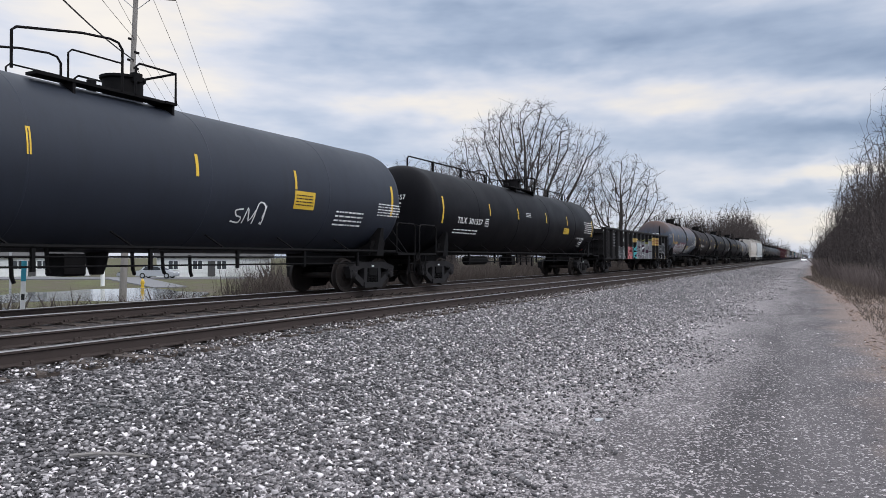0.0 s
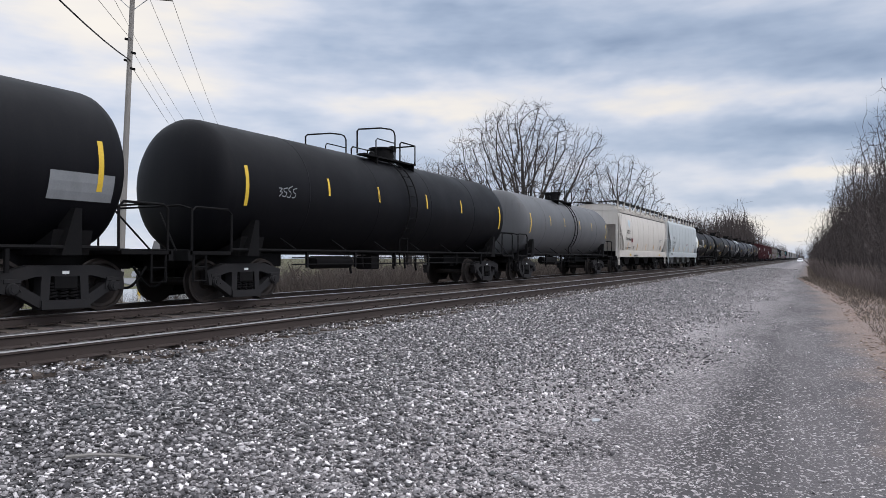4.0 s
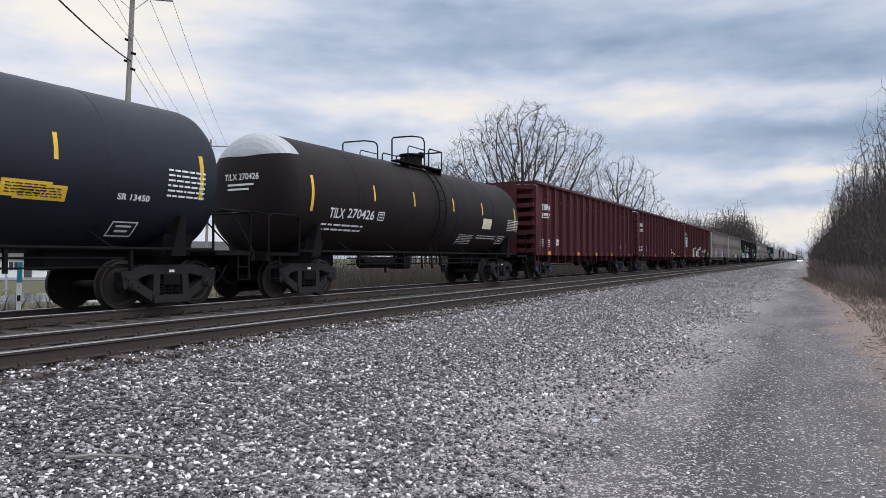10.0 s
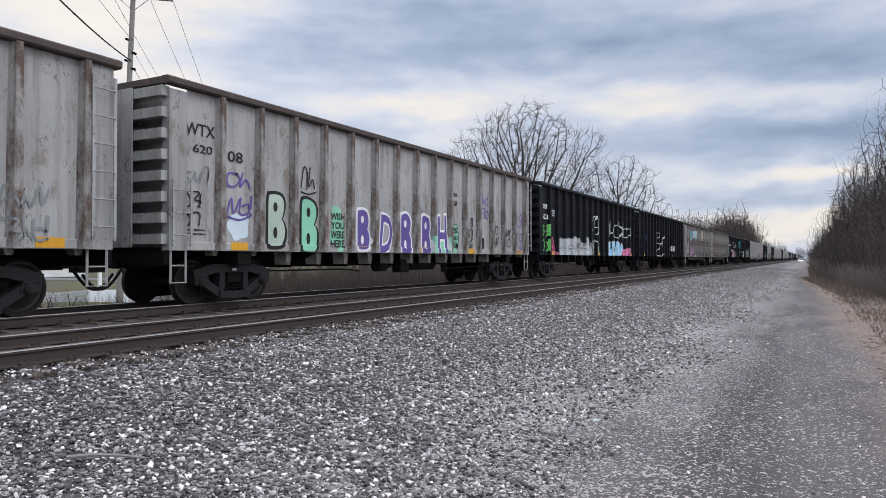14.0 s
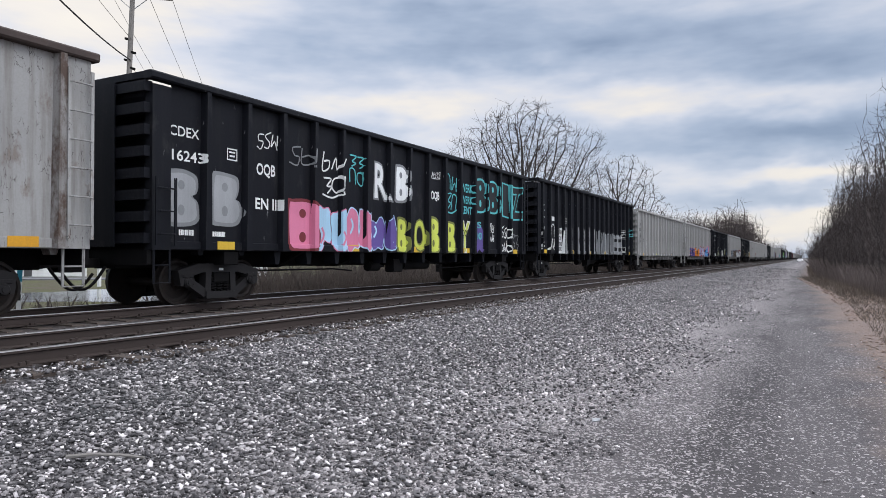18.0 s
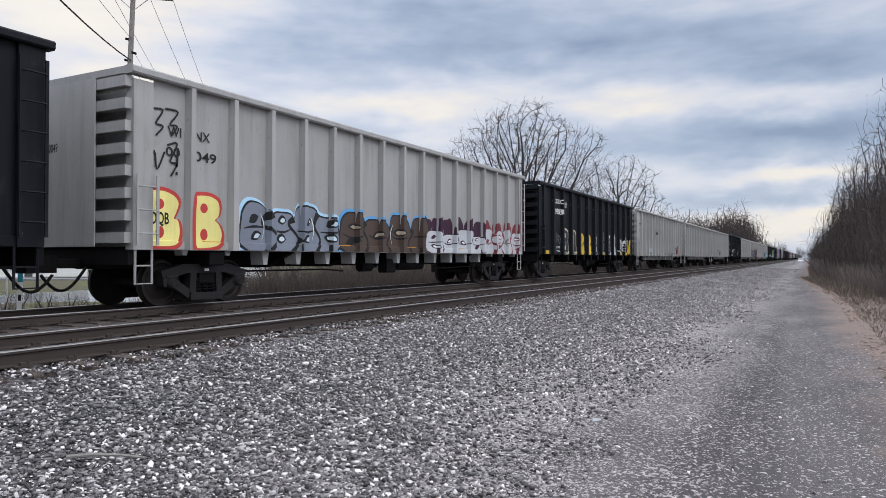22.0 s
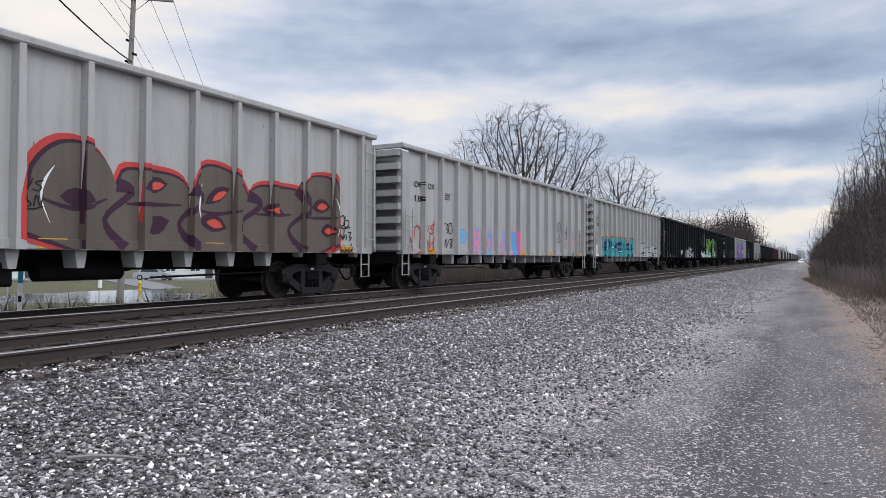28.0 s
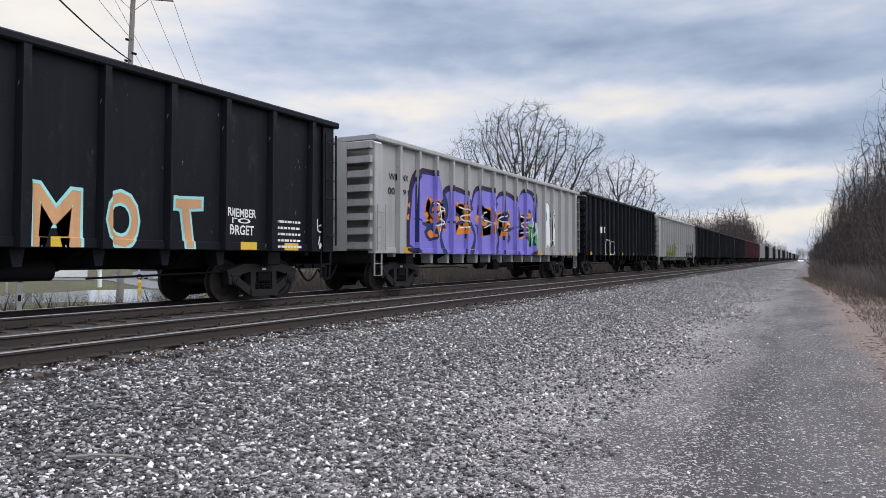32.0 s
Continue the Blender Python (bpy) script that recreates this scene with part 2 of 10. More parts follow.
# ---- sky: a cloud deck that drifts ----
def cloud_material():
    m = bpy.data.materials.new("cloud_deck")
    m.use_nodes = True
    n, l = m.node_tree.nodes, m.node_tree.links
    n.clear()
    co = n.new("ShaderNodeTexCoord").outputs["Object"]
    sep = n.new("ShaderNodeSeparateXYZ")
    l.new(co, sep.inputs[0])

    def calc(op, a, b=0.0, c=0.0):
        k = n.new("ShaderNodeMath")
        k.operation = op
        for slot, v in zip(k.inputs, (a, b, c)):
            if isinstance(v, bpy.types.NodeSocket):
                l.new(v, slot)
            else:
                slot.default_value = v
        return k.outputs[0]
    # bearing to the left of the track's line and height over the horizon, in degrees, bent a little by noise
    warp = noise_of(n, l, co, 0.0014, 3, None, 0.5)
    warp2 = noise_of(n, l, co, 0.0034, 3, (1.0, 1.0, 2.0), 0.5)
    left = calc("MULTIPLY_ADD", calc("ARCTAN2", calc("MULTIPLY", sep.outputs[0], -1.0), sep.outputs[1]), 57.3)
    left = calc("ADD", left, calc("MULTIPLY_ADD", warp, 12.0, -6.0))
    up = calc("MULTIPLY", calc("ARCSINE", calc("DIVIDE", sep.outputs[2], 3400.0)), 57.3)
    up = calc("ADD", up, calc("MULTIPLY_ADD", warp2, 3.4, -1.7))
    # broad banks of cloud and the gaps between them: bearing, height, half width, half height, weight
    banks = ((55.0, 17.5, 11.0, 5.5, 0.30), (30.0, 12.2, 5.0, 1.2, 0.30), (21.0, 14.6, 5.0, 1.5, 0.20), (12.0, 12.4, 8.0, 1.4, 0.30), (0.5, 11.5, 5.0, 1.2, 0.22), (2.0, 6.3, 4.6, 0.65, 0.42),
             (-1.0, 2.9, 10.0, 1.1, 0.5), (20.0, 17.0, 13.0, 1.6, -0.30), (2.0, 14.0, 10.0, 1.7, -0.26), (1.5, 9.4, 7.5, 1.3, -0.32), (3.0, 4.6, 8.0, 0.6, -0.18), (27.0, 19.5, 9.0, 1.5, -0.14), (41.0, 17.2, 4.5, 1.4, -0.14))
    mass = calc("MULTIPLY_ADD", noise_of(n, l, co, 0.0017, 4, (1.0, 1.0, 4.2), 0.52), 0.75, 0.17)
    mass = calc("ADD", mass, calc("MULTIPLY_ADD", noise_of(n, l, co, 0.006, 3, (1.0, 1.0, 2.2), 0.5), 0.12, -0.06))
    for b_left, b_up, wide, tall, weight in banks:
        du = calc("DIVIDE", calc("SUBTRACT", left, b_left - 2.5), wide)
        dv = calc("DIVIDE", calc("SUBTRACT", up, b_up), tall)
        r2 = calc("ADD", calc("MULTIPLY", du, du), calc("MULTIPLY", dv, dv))
        mass = calc("ADD", mass, calc("MULTIPLY", calc("EXPONENT", calc("MULTIPLY", r2, -0.7)), weight))
    r = ramp(n, [(0.16, (0.29, 0.37, 0.52)), (0.36, (0.42, 0.505, 0.66)), (0.54, (0.57, 0.635, 0.77)), (0.70, (0.74, 0.765, 0.85)), (0.88, (0.93, 0.88, 0.83)), (1.0, (0.98, 0.92, 0.84))])
    l.new(mass, r.inputs[0])
    # overhead the deck is an even pale grey
    col = mixer(n, l, ramp_fac(n, l, sep.outputs[2], 1300.0, 2300.0, 0.0, 0.8), r.outputs[0], (0.645, 0.67, 0.72))
    em = n.new("ShaderNodeEmission")
    # an overcast sky is some three times brighter overhead than at the horizon; the deck is thinner to the west
    thin = n.new("ShaderNodeMath")
    thin.operation = "MULTIPLY"
    l.new(ramp_fac(n, l, sep.outputs[2], 1300.0, 3300.0, 0.95, 3.2), thin.inputs[0])
    l.new(ramp_fac(n, l, sep.outputs[0], -2900.0, 250.0, 1.14, 1.05), thin.inputs[1])
    # the sun stands behind the deck to the east
    south = n.new("ShaderNodeMath")
    south.operation = "MULTIPLY"
    l.new(thin.outputs[0], south.inputs[0])
    east = n.new("ShaderNodeMath")
    east.operation = "MULTIPLY"
    l.new(ramp_fac(n, l, sep.outputs[0], 500.0, 2700.0, 1.0, 2.15), east.inputs[0])
    l.new(ramp_fac(n, l, sep.outputs[1], 800.0, -2600.0, 1.0, 1.25), east.inputs[1])
    l.new(east.outputs[0], south.inputs[1])
    l.new(south.outputs[0], em.inputs[1])
    l.new(col, em.inputs[0])
    tr = n.new("ShaderNodeBsdfTransparent")
    mx = n.new("ShaderNodeMixShader")
    mx.inputs[0].default_value = 0.12
    l.new(em.outputs[0], mx.inputs[1])
    l.new(tr.outputs[0], mx.inputs[2])
    out = n.new("ShaderNodeOutputMaterial")
    l.new(mx.outputs[0], out.inputs[0])
    return m


dome = Solid()
rings = [(3400 * math.cos(w), 3400 * math.sin(w)) for w in [radians(a) for a in (-3, 0, 3, 6, 10, 15, 21, 28, 36, 46, 58, 70, 82)]]
dome.lathe([(z, r) for r, z in rings], "z", (0, 0, 0), 48)
dome.f = dome.f[:-2] + [dome.f[-1]]
cloud_deck = structure("backdrop", dome.mesh("backdrop", True), cloud_material(), "overcast sky with drifting grey and cream clouds", "sky")


# ---- ground ----
PROFILE = [(-3300, -1.2), (-400, -1.2), (-120, -1.1), (-60, -1.0), (-34, -0.95), (-24, -0.85), (-18.5, -0.65), (-16.4, -0.2), (-14.7, 0.33), (-13.7, 0.43),
           (-12.15, 0.40), (-10.2, 0.40), (-9.5, 0.40), (-8.0, 0.385), (-6.75, 0.375), (-6.3, 0.335), (-5.5, 0.195), (-4.6, 0.10), (-3.4, 0.04), (-2.0, 0.01), (0.0, 0.0),
           (0.9, 0.02), (2.2, 0.07), (5.0, 0.0), (12.0, -0.2), (60, -0.6), (3300, -1.2)]


def ground_z(x):
    for (xa, za), (xb, zb) in zip(PROFILE, PROFILE[1:]):
        if xa <= x <= xb:
            return za + (zb - za) * (x - xa) / (xb - xa)
    return -1.2


def ground_mesh():
    xs = sorted(set([p[0] for p in PROFILE] + [-7.4, -7.0, -6.0, -5.8, -5.2, -4.2, -3.8, -3.0, -2.6, -1.5, -1.0, -0.5, 0.4, 1.4, 1.8, 3.0, 4.0]))
    ys = [-3300, -800, -200, -60, -20, -8] + [i * 0.5 - 4 for i in range(88)] + [40 + i * 3 for i in range(1, 60)] + [240, 300, 400, 600, 900, 1400, 2200, 3300]
    verts = []
    for y in ys:
        for x in xs:
            z = ground_z(x)
            if -7 < x < 12 and -4 < y < 220:
                z += 0.03 * noise.noise((x * 0.45, y * 0.3, 0)) + (0.012 * noise.noise((x * 1.7, y * 1.7, 3)))
            if x < -17 and -60 < y < 300:
                z += 0.12 * noise.noise((x * 0.1, y * 0.1, 7))
            verts.append((x, y, z))
    w = len(xs)
    faces = [(j * w + i, j * w + i + 1, (j + 1) * w + i + 1, (j + 1) * w + i) for j in range(len(ys) - 1) for i in range(w - 1)]
    me = bpy.data.meshes.new("ground")
    me.from_pydata(verts, [], faces)
    me.polygons.foreach_set("use_smooth", [True] * len(faces))
    return me


def chips(n, l, pos, scale, part_pale, pale, stretch=(1, 1, 1)):
    """Where flat chips lie: a mask of single cells, and each cell's own shade of pale."""
    mp = n.new("ShaderNodeMapping")
    mp.inputs[3].default_value = stretch
    l.new(pos, mp.inputs[0])
    v = n.new("ShaderNodeTexVoronoi")
    v.inputs["Scale"].default_value = scale
    l.new(mp.outputs[0], v.inputs["Vector"])
    sp = n.new("ShaderNodeSeparateColor")
    l.new(v.outputs["Color"], sp.inputs[0])
    mask = n.new("ShaderNodeMath")
    mask.operation = "LESS_THAN"
    l.new(sp.outputs[0], mask.inputs[0])
    l.new(part_pale, mask.inputs[1])
    shade = mixer(n, l, sp.outputs[1], [c * 0.45 for c in pale], pale)
    return mask.outputs[0], shade, v.outputs["Distance"]


def ground_material():
    m, n, l, p = nodes_of("railside_ground")
    pos = n.new("ShaderNodeNewGeometry").outputs["Position"]
    sep = n.new("ShaderNodeSeparateXYZ")
    l.new(pos, sep.inputs[0])
    wob = noise_of(n, l, pos, 0.45, 5)
    add = n.new("ShaderNodeMath")
    add.operation = "MULTIPLY_ADD"
    add.inputs[1].default_value = 2.4
    l.new(wob, add.inputs[0])
    l.new(sep.outputs[0], add.inputs[2])
    x = add.outputs[0]  # about 1.2 more than the true x
    # the verge draws in on the road with distance
    drawn = n.new("ShaderNodeMath")
    drawn.operation = "ADD"
    l.new(ramp_fac(n, l, sep.outputs[1], 0.0, 75.0, 0.0, 1.65), drawn.inputs[0])
    l.new(x, drawn.inputs[1])
    # crushed stone: cells of many greys, darkened for the shade between loose stones
    vor = n.new("ShaderNodeTexVoronoi")
    vor.inputs["Scale"].default_value = 24
    l.new(pos, vor.inputs["Vector"])
    bw = n.new("ShaderNodeSeparateColor")
    l.new(vor.outputs["Color"], bw.inputs[0])
    stone = ramp(n, [(0.0, (0.016, 0.0155, 0.016)), (0.4, (0.055, 0.054, 0.055)), (0.75, (0.14, 0.138, 0.138)), (1.0, (0.36, 0.355, 0.35))])
    l.new(bw.outputs[0], stone.inputs[0])
    # the worn road: dark dust with pale chips trodden in, and darker wheel tracks
    grit = noise_of(n, l, pos, 95, 3, None, 0.7)
    patch = noise_of(n, l, pos, 0.8, 6, (1.0, 0.3, 1.0), 0.65)
    tar = mixer(n, l, ramp_fac(n, l, patch, 0.35, 0.68, 0.0, 1.0), (0.042, 0.0398, 0.0408), (0.080, 0.0762, 0.0772))
    tar = mixer(n, l, ramp_fac(n, l, grit, 0.42, 0.72, 0.0, 0.6), tar, (0.172, 0.166, 0.165))
    tracks = noise_of(n, l, pos, 1.0, 4, (1.3, 0.04, 1.0))
    tar = mixer(n, l, ramp_fac(n, l, tracks, 0.46, 0.62, 0.0, 0.7), tar, (0.032, 0.0305, 0.0315))
    tar = mixer(n, l, ramp_fac(n, l, x, -1.7, 0.3, 0.55, 0.0), tar, (0.165, 0.158, 0.157))
    share = n.new("ShaderNodeMath")
    share.operation = "MULTIPLY"
    l.new(ramp_fac(n, l, x, -1.6, 0.9, 0.34, 0.06), share.inputs[0])
    l.new(ramp_fac(n, l, patch, 0.3, 0.7, 0.4, 1.6), share.inputs[1])
    for scale, amount in ((46, 1.0), (95, 1.2)):
        sh = n.new("ShaderNodeMath")
        sh.operation = "MULTIPLY"
        sh.inputs[1].default_value = amount
        l.new(share.outputs[0], sh.inputs[0])
        mask, shade, d = chips(n, l, pos, scale, sh.outputs[0], (0.40, 0.386, 0.380), (1.0, 0.8, 1.0))
        tar = mixer(n, l, mask, tar, shade)
    base = mixer(n, l, ramp_fac(n, l, x, -3.0, -0.9, 0.0, 1.0), stone.outputs[0], tar)
    # oily dust and rust between the rails
    bed = n.new("ShaderNodeMath")
    bed.operation = "MULTIPLY"
    l.new(ramp_fac(n, l, x, -5.9, -5.3, 0.8, 0.0), bed.inputs[0])
    l.new(ramp_fac(n, l, x, -14.0, -13.0, 0.0, 1.0), bed.inputs[1])
    base = mixer(n, l, bed.outputs[0], base, mixer(n, l, grit, (0.02, 0.017, 0.016), (0.085, 0.072, 0.066)))
    # dry leaves and dead grass on the verge
    leafn = noise_of(n, l, pos, 26, 6, (1, 1, 1), 0.7)
    leaf = ramp(n, [(0.3, (0.055, 0.043, 0.038)), (0.5, (0.165, 0.133, 0.114)), (0.72, (0.34, 0.275, 0.235))])
    l.new(leafn, leaf.inputs[0])
    base = mixer(n, l, ramp_fac(n, l, drawn.outputs[0], 1.8, 2.6, 0.0, 1.0), base, leaf.outputs[0])
    # field behind the line
    gn = noise_of(n, l, pos, 0.35, 6)
    grass = ramp(n, [(0.35, (0.075, 0.062, 0.045)), (0.5, (0.062, 0.062, 0.028)), (0.7, (0.085, 0.098, 0.034))])
    l.new(gn, grass.inputs[0])
    base = mixer(n, l, ramp_fac(n, l, x, -16.5, -15.0, 1.0, 0.0), base, grass.outputs[0])
    litter = mixer(n, l, leafn, (0.022, 0.018, 0.015), (0.10, 0.08, 0.065))
    strip = n.new("ShaderNodeMath")
    strip.operation = "MULTIPLY"
    l.new(ramp_fac(n, l, x, -16.6, -15.4, 1.0, 0.0), strip.inputs[0])
    l.new(ramp_fac(n, l, x, -28.0, -24.0, 0.0, 1.0), strip.inputs[1])
    base = mixer(n, l, strip.outputs[0], base, litter)
    l.new(warmed(n, l, base), p.inputs["Base Color"])
    p.inputs["Roughness"].default_value = 0.85
    p.inputs["Specular IOR Level"].default_value = 0.25
    mixb = n.new("ShaderNodeMath")
    mixb.operation = "MULTIPLY_ADD"
    mixb.inputs[1].default_value = 0.35
    l.new(grit, mixb.inputs[0])
    l.new(vor.outputs["Distance"], mixb.inputs[2])
    bump_on(n, l, p, mixb.outputs[0], 0.5, 0.03)
    return m




def warmed(n, l, colour):
    """The faint pink of limestone dust."""
    m = n.new("ShaderNodeMix")
    m.data_type, m.blend_type = "RGBA", "MULTIPLY"
    m.inputs[0].default_value = 1.0
    l.new(colour, m.inputs[6])
    m.inputs[7].default_value = (1.06, 0.995, 1.0, 1)
    return m.outputs[2]


def stone_field(name, kinds, label, material, seed=11):
    """Loose angular stones, joined. Each kind: x0, x1, y1, count, smallest, largest, flatness, then where along x it thins out (from, to) and to what share."""
    rng = np.random.default_rng(seed)
    cube = np.array([(x, y, z) for x in (-1, 1) for y in (-1, 1) for z in (-1, 1)], float)
    quads = np.array([(0, 1, 3, 2), (4, 6, 7, 5), (0, 4, 5, 1), (2, 3, 7, 6), (0, 2, 6, 4), (1, 5, 7, 3)])
    verts, faces, start = [], [], 0
    for x0, x1, y1, count, small, large, flat, fade0, fade1, rest in kinds:
        cx = rng.uniform(x0, x1, count)
        cy = 3.0 * ((y1 + 3) / 3.0) ** rng.uniform(0, 1, count) - 3
        cy = np.where(rng.uniform(0, 1, count) < 0.07, -0.25 * cy, cy)
        lump = np.array([noise.noise((u * 0.5, v * 0.22, 5)) + 0.6 * noise.noise((u * 1.7, v * 0.9, 8)) for u, v in zip(cx, cy)])
        share = np.clip(1 - (cx + lump * 0.9 - fade0) / (fade1 - fade0), 0, 1) * (1 - rest) + rest * np.clip(0.7 + 1.3 * lump, 0.1, 1)
        keep = rng.uniform(0, 1, len(cx)) < share
        cx, cy = cx[keep], cy[keep]
        k = len(cx)
        size = small * (large / small) ** (rng.uniform(0, 1, k) ** 1.4)
        shape = cube[None] * rng.uniform(0.22, 1.0, (k, 8, 3))
        shape[:, :, 2] *= flat
        q = rng.normal(size=(k, 4))
        q[:, 1:3] *= 0.22
        q /= np.linalg.norm(q, axis=1)[:, None]
        w, a, b, c = q.T
        rot = np.stack([np.stack([1 - 2 * (b * b + c * c), 2 * (a * b - c * w), 2 * (a * c + b * w)], -1),
                        np.stack([2 * (a * b + c * w), 1 - 2 * (a * a + c * c), 2 * (b * c - a * w)], -1),
                        np.stack([2 * (a * c - b * w), 2 * (b * c + a * w), 1 - 2 * (a * a + b * b)], -1)], 1)
        pts = np.einsum("kij,kvj->kvi", rot, shape) * (size / 2)[:, None, None]
        cz = np.array([ground_z(v) for v in cx]) + 0.006 + rng.uniform(-0.05, 0.30, k) * size * (flat + 0.2)
        cz += 0.03 * np.array([noise.noise((u * 0.45, v * 0.3, 0)) + 0.4 * noise.noise((u * 1.7, v * 1.7, 3)) for u, v in zip(cx, cy)])
        cz += np.where((cx < -6.66) & (cx > -7.3), rng.uniform(0.02, 0.065, k), 0.0)
        pts += np.stack([cx, cy, cz], -1)[:, None]
        verts.append(pts.reshape(-1, 3))
        faces.append((quads[None] + (start + 8 * np.arange(k))[:, None, None]).reshape(-1, 4))
        start += 8 * k
    verts, faces = np.concatenate(verts), np.concatenate(faces)
    me = bpy.data.meshes.new(name)
    me.vertices.add(len(verts))
    me.vertices.foreach_set("co", verts.ravel())
    me.loops.add(faces.size)
    me.loops.foreach_set("vertex_index", faces.ravel().astype(np.int32))
    me.polygons.add(len(faces))
    me.polygons.foreach_set("loop_start", np.arange(0, faces.size, 4, dtype=np.int32))
    me.update(calc_edges=True)
    me.materials.append(material)
    return tagged(new(name, me), label, name, "", "stuff")


ground = structure("ground", ground_mesh(), ground_material(), "railside ground of crushed stone, worn gravel road and dry verge", "ground")


def stone_material(name, stops):
    m, n, l, p = nodes_of(name)
    geo = n.new("ShaderNodeNewGeometry")
    co = n.new("ShaderNodeTexCoord").outputs["Object"]
    r = ramp(n, stops)
    l.new(geo.outputs["Random Per Island"], r.inputs[0])
    g = noise_of(n, l, co, 60, 4)
    col = mixer(n, l, ramp_fac(n, l, g, 0.4, 0.8, 0.0, 0.25), r.outputs[0], (0.12, 0.11, 0.10))
    wet = noise_of(n, l, co, 0.8, 4)
    col = mixer(n, l, ramp_fac(n, l, wet, 0.55, 0.68, 0.0, 0.45), col, (0.036, 0.042, 0.043))
    l.new(warmed(n, l, col), p.inputs["Base Color"])
    p.inputs["Roughness"].default_value = 0.7
    bump_on(n, l, p, g, 0.4, 0.004)
    return m


STONE = stone_material("crushed_limestone", ((0.0, (0.020, 0.0197, 0.0208)), (0.32, (0.058, 0.057, 0.0595)), (0.6, (0.145, 0.142, 0.143)), (0.82, (0.37, 0.363, 0.358)), (1.0, (0.86, 0.845, 0.83))))
stone_field("ballast", [(-6.72, -1.0, 110, 150000, 0.017, 0.060, 0.46, -2.9, -1.1, 0.0), (-10.4, -9.3, 30, 3500, 0.03, 0.06, 0.6, 0, 1, 0.0), (-7.08, -6.7, 60, 5200, 0.018, 0.05, 0.5, 0, 1, 0.0)],
            "loose grey crushed stone ballast beside the track", STONE)
GRIT = stone_material("pale_gravel", ((0.0, (0.065, 0.0630, 0.064)), (0.3, (0.155, 0.150, 0.151)), (0.7, (0.36, 0.350, 0.346)), (1.0, (0.80, 0.78, 0.765))))
stone_field("gravel", [(-4.4, 1.5, 60, 74000, 0.009, 0.036, 0.28, -2.3, -0.9, 0.05), (-2.2, 1.6, 30, 7000, 0.018, 0.045, 0.22, -2.6, -1.8, 0.07)], "flat pale gravel chips scattered over the worn road", GRIT, 12)

# ---- the two tracks ----
RUST = paint("rail_rust", (0.044, 0.033, 0.029), 0.75, 0.3, (0.03, 0.022, 0.018), spread=0.25)
SHINE = paint("polished_rail_head", (0.30, 0.29, 0.285), 0.34, 0.3, (0.12, 0.09, 0.07), metal=0.9, spread=0.25)
TIEWOOD = paint("creosoted_tie", (0.08, 0.064, 0.055), 0.85, 0.5, (0.045, 0.036, 0.03), 0.5, (0.17, 0.11, 0.075), spread=0.3)
for tx, whose in ((TRAIN_X, "far"), (NEAR_X, "near")):
    track = tagged(new("railway_track"), "rusty steel rails on weathered wooden ties in stone ballast", "track", "the two tracks", "structure")
    track.location = (tx, 0, RAIL)
    tie = Solid().cbox(-1.3, 1.3, -0.115, 0.115, -0.36, -0.185, 0.015).mesh("tie")
    plate = Solid().box(-0.13, 0.13, -0.09, 0.09, -0.185, -0.168).box(-0.115, -0.08, -0.075, -0.045, -0.17, -0.13).box(0.08, 0.115, 0.045, 0.075, -0.17, -0.13)
    clip = plate.box(0.085, 0.13, -0.03, 0.03, -0.17, -0.135).mesh("tie_plate")
    rnd = random.Random(int(-tx * 10))
    for i in range(130 if whose == "near" else 70):
        y = -2.0 + 0.52 * i
        t = part("tie", tie, TIEWOOD, track, at=(rnd.uniform(-0.05, 0.05), y + rnd.uniform(-0.03, 0.03), rnd.uniform(-0.006, 0.012)))
        t.rotation_euler = (0, 0, radians(rnd.uniform(-1, 1)))
        if i < (90 if whose == "near" else 40):
            part("tie_plate", clip, RUST, track, at=(0.7545, y, 0.013))
            if whose == "near":
                part("tie_plate", clip, RUST, track, at=(-0.7545, y, 0.013))
    far_ties = Solid()
    for i in range(500):
        y = (65.6 if whose == "near" else 34.4) + 0.52 * i
        far_ties.box(-1.3, 1.3, y - 0.115, y + 0.115, -0.36, -0.185)
    tagged(part("tie_row", far_ties, TIEWOOD, track), kind="stuff")
    for side in (-1, 1):
        x = side * 0.7545
        half = [(0.07, -0.168), (0.07, -0.157), (0.012, -0.138), (0.0095, -0.048), (0.036, -0.036), (0.036, -0.012)]
        prof = [(x + a, b) for a, b in half] + [(x - a, b) for a, b in reversed(half)]
        rail = part("rail", Solid().prism(prof, "y", -60, 1700), RUST, track, "rusty steel rail")
        part("rail_head", Solid().prism([(x + 0.0365, -0.012), (x + 0.033, -0.003), (x + 0.02, 0.0), (x - 0.02, 0.0), (x - 0.033, -0.003), (x - 0.0365, -0.012)], "y", -60, 1700), SHINE, rail, "polished running surface")


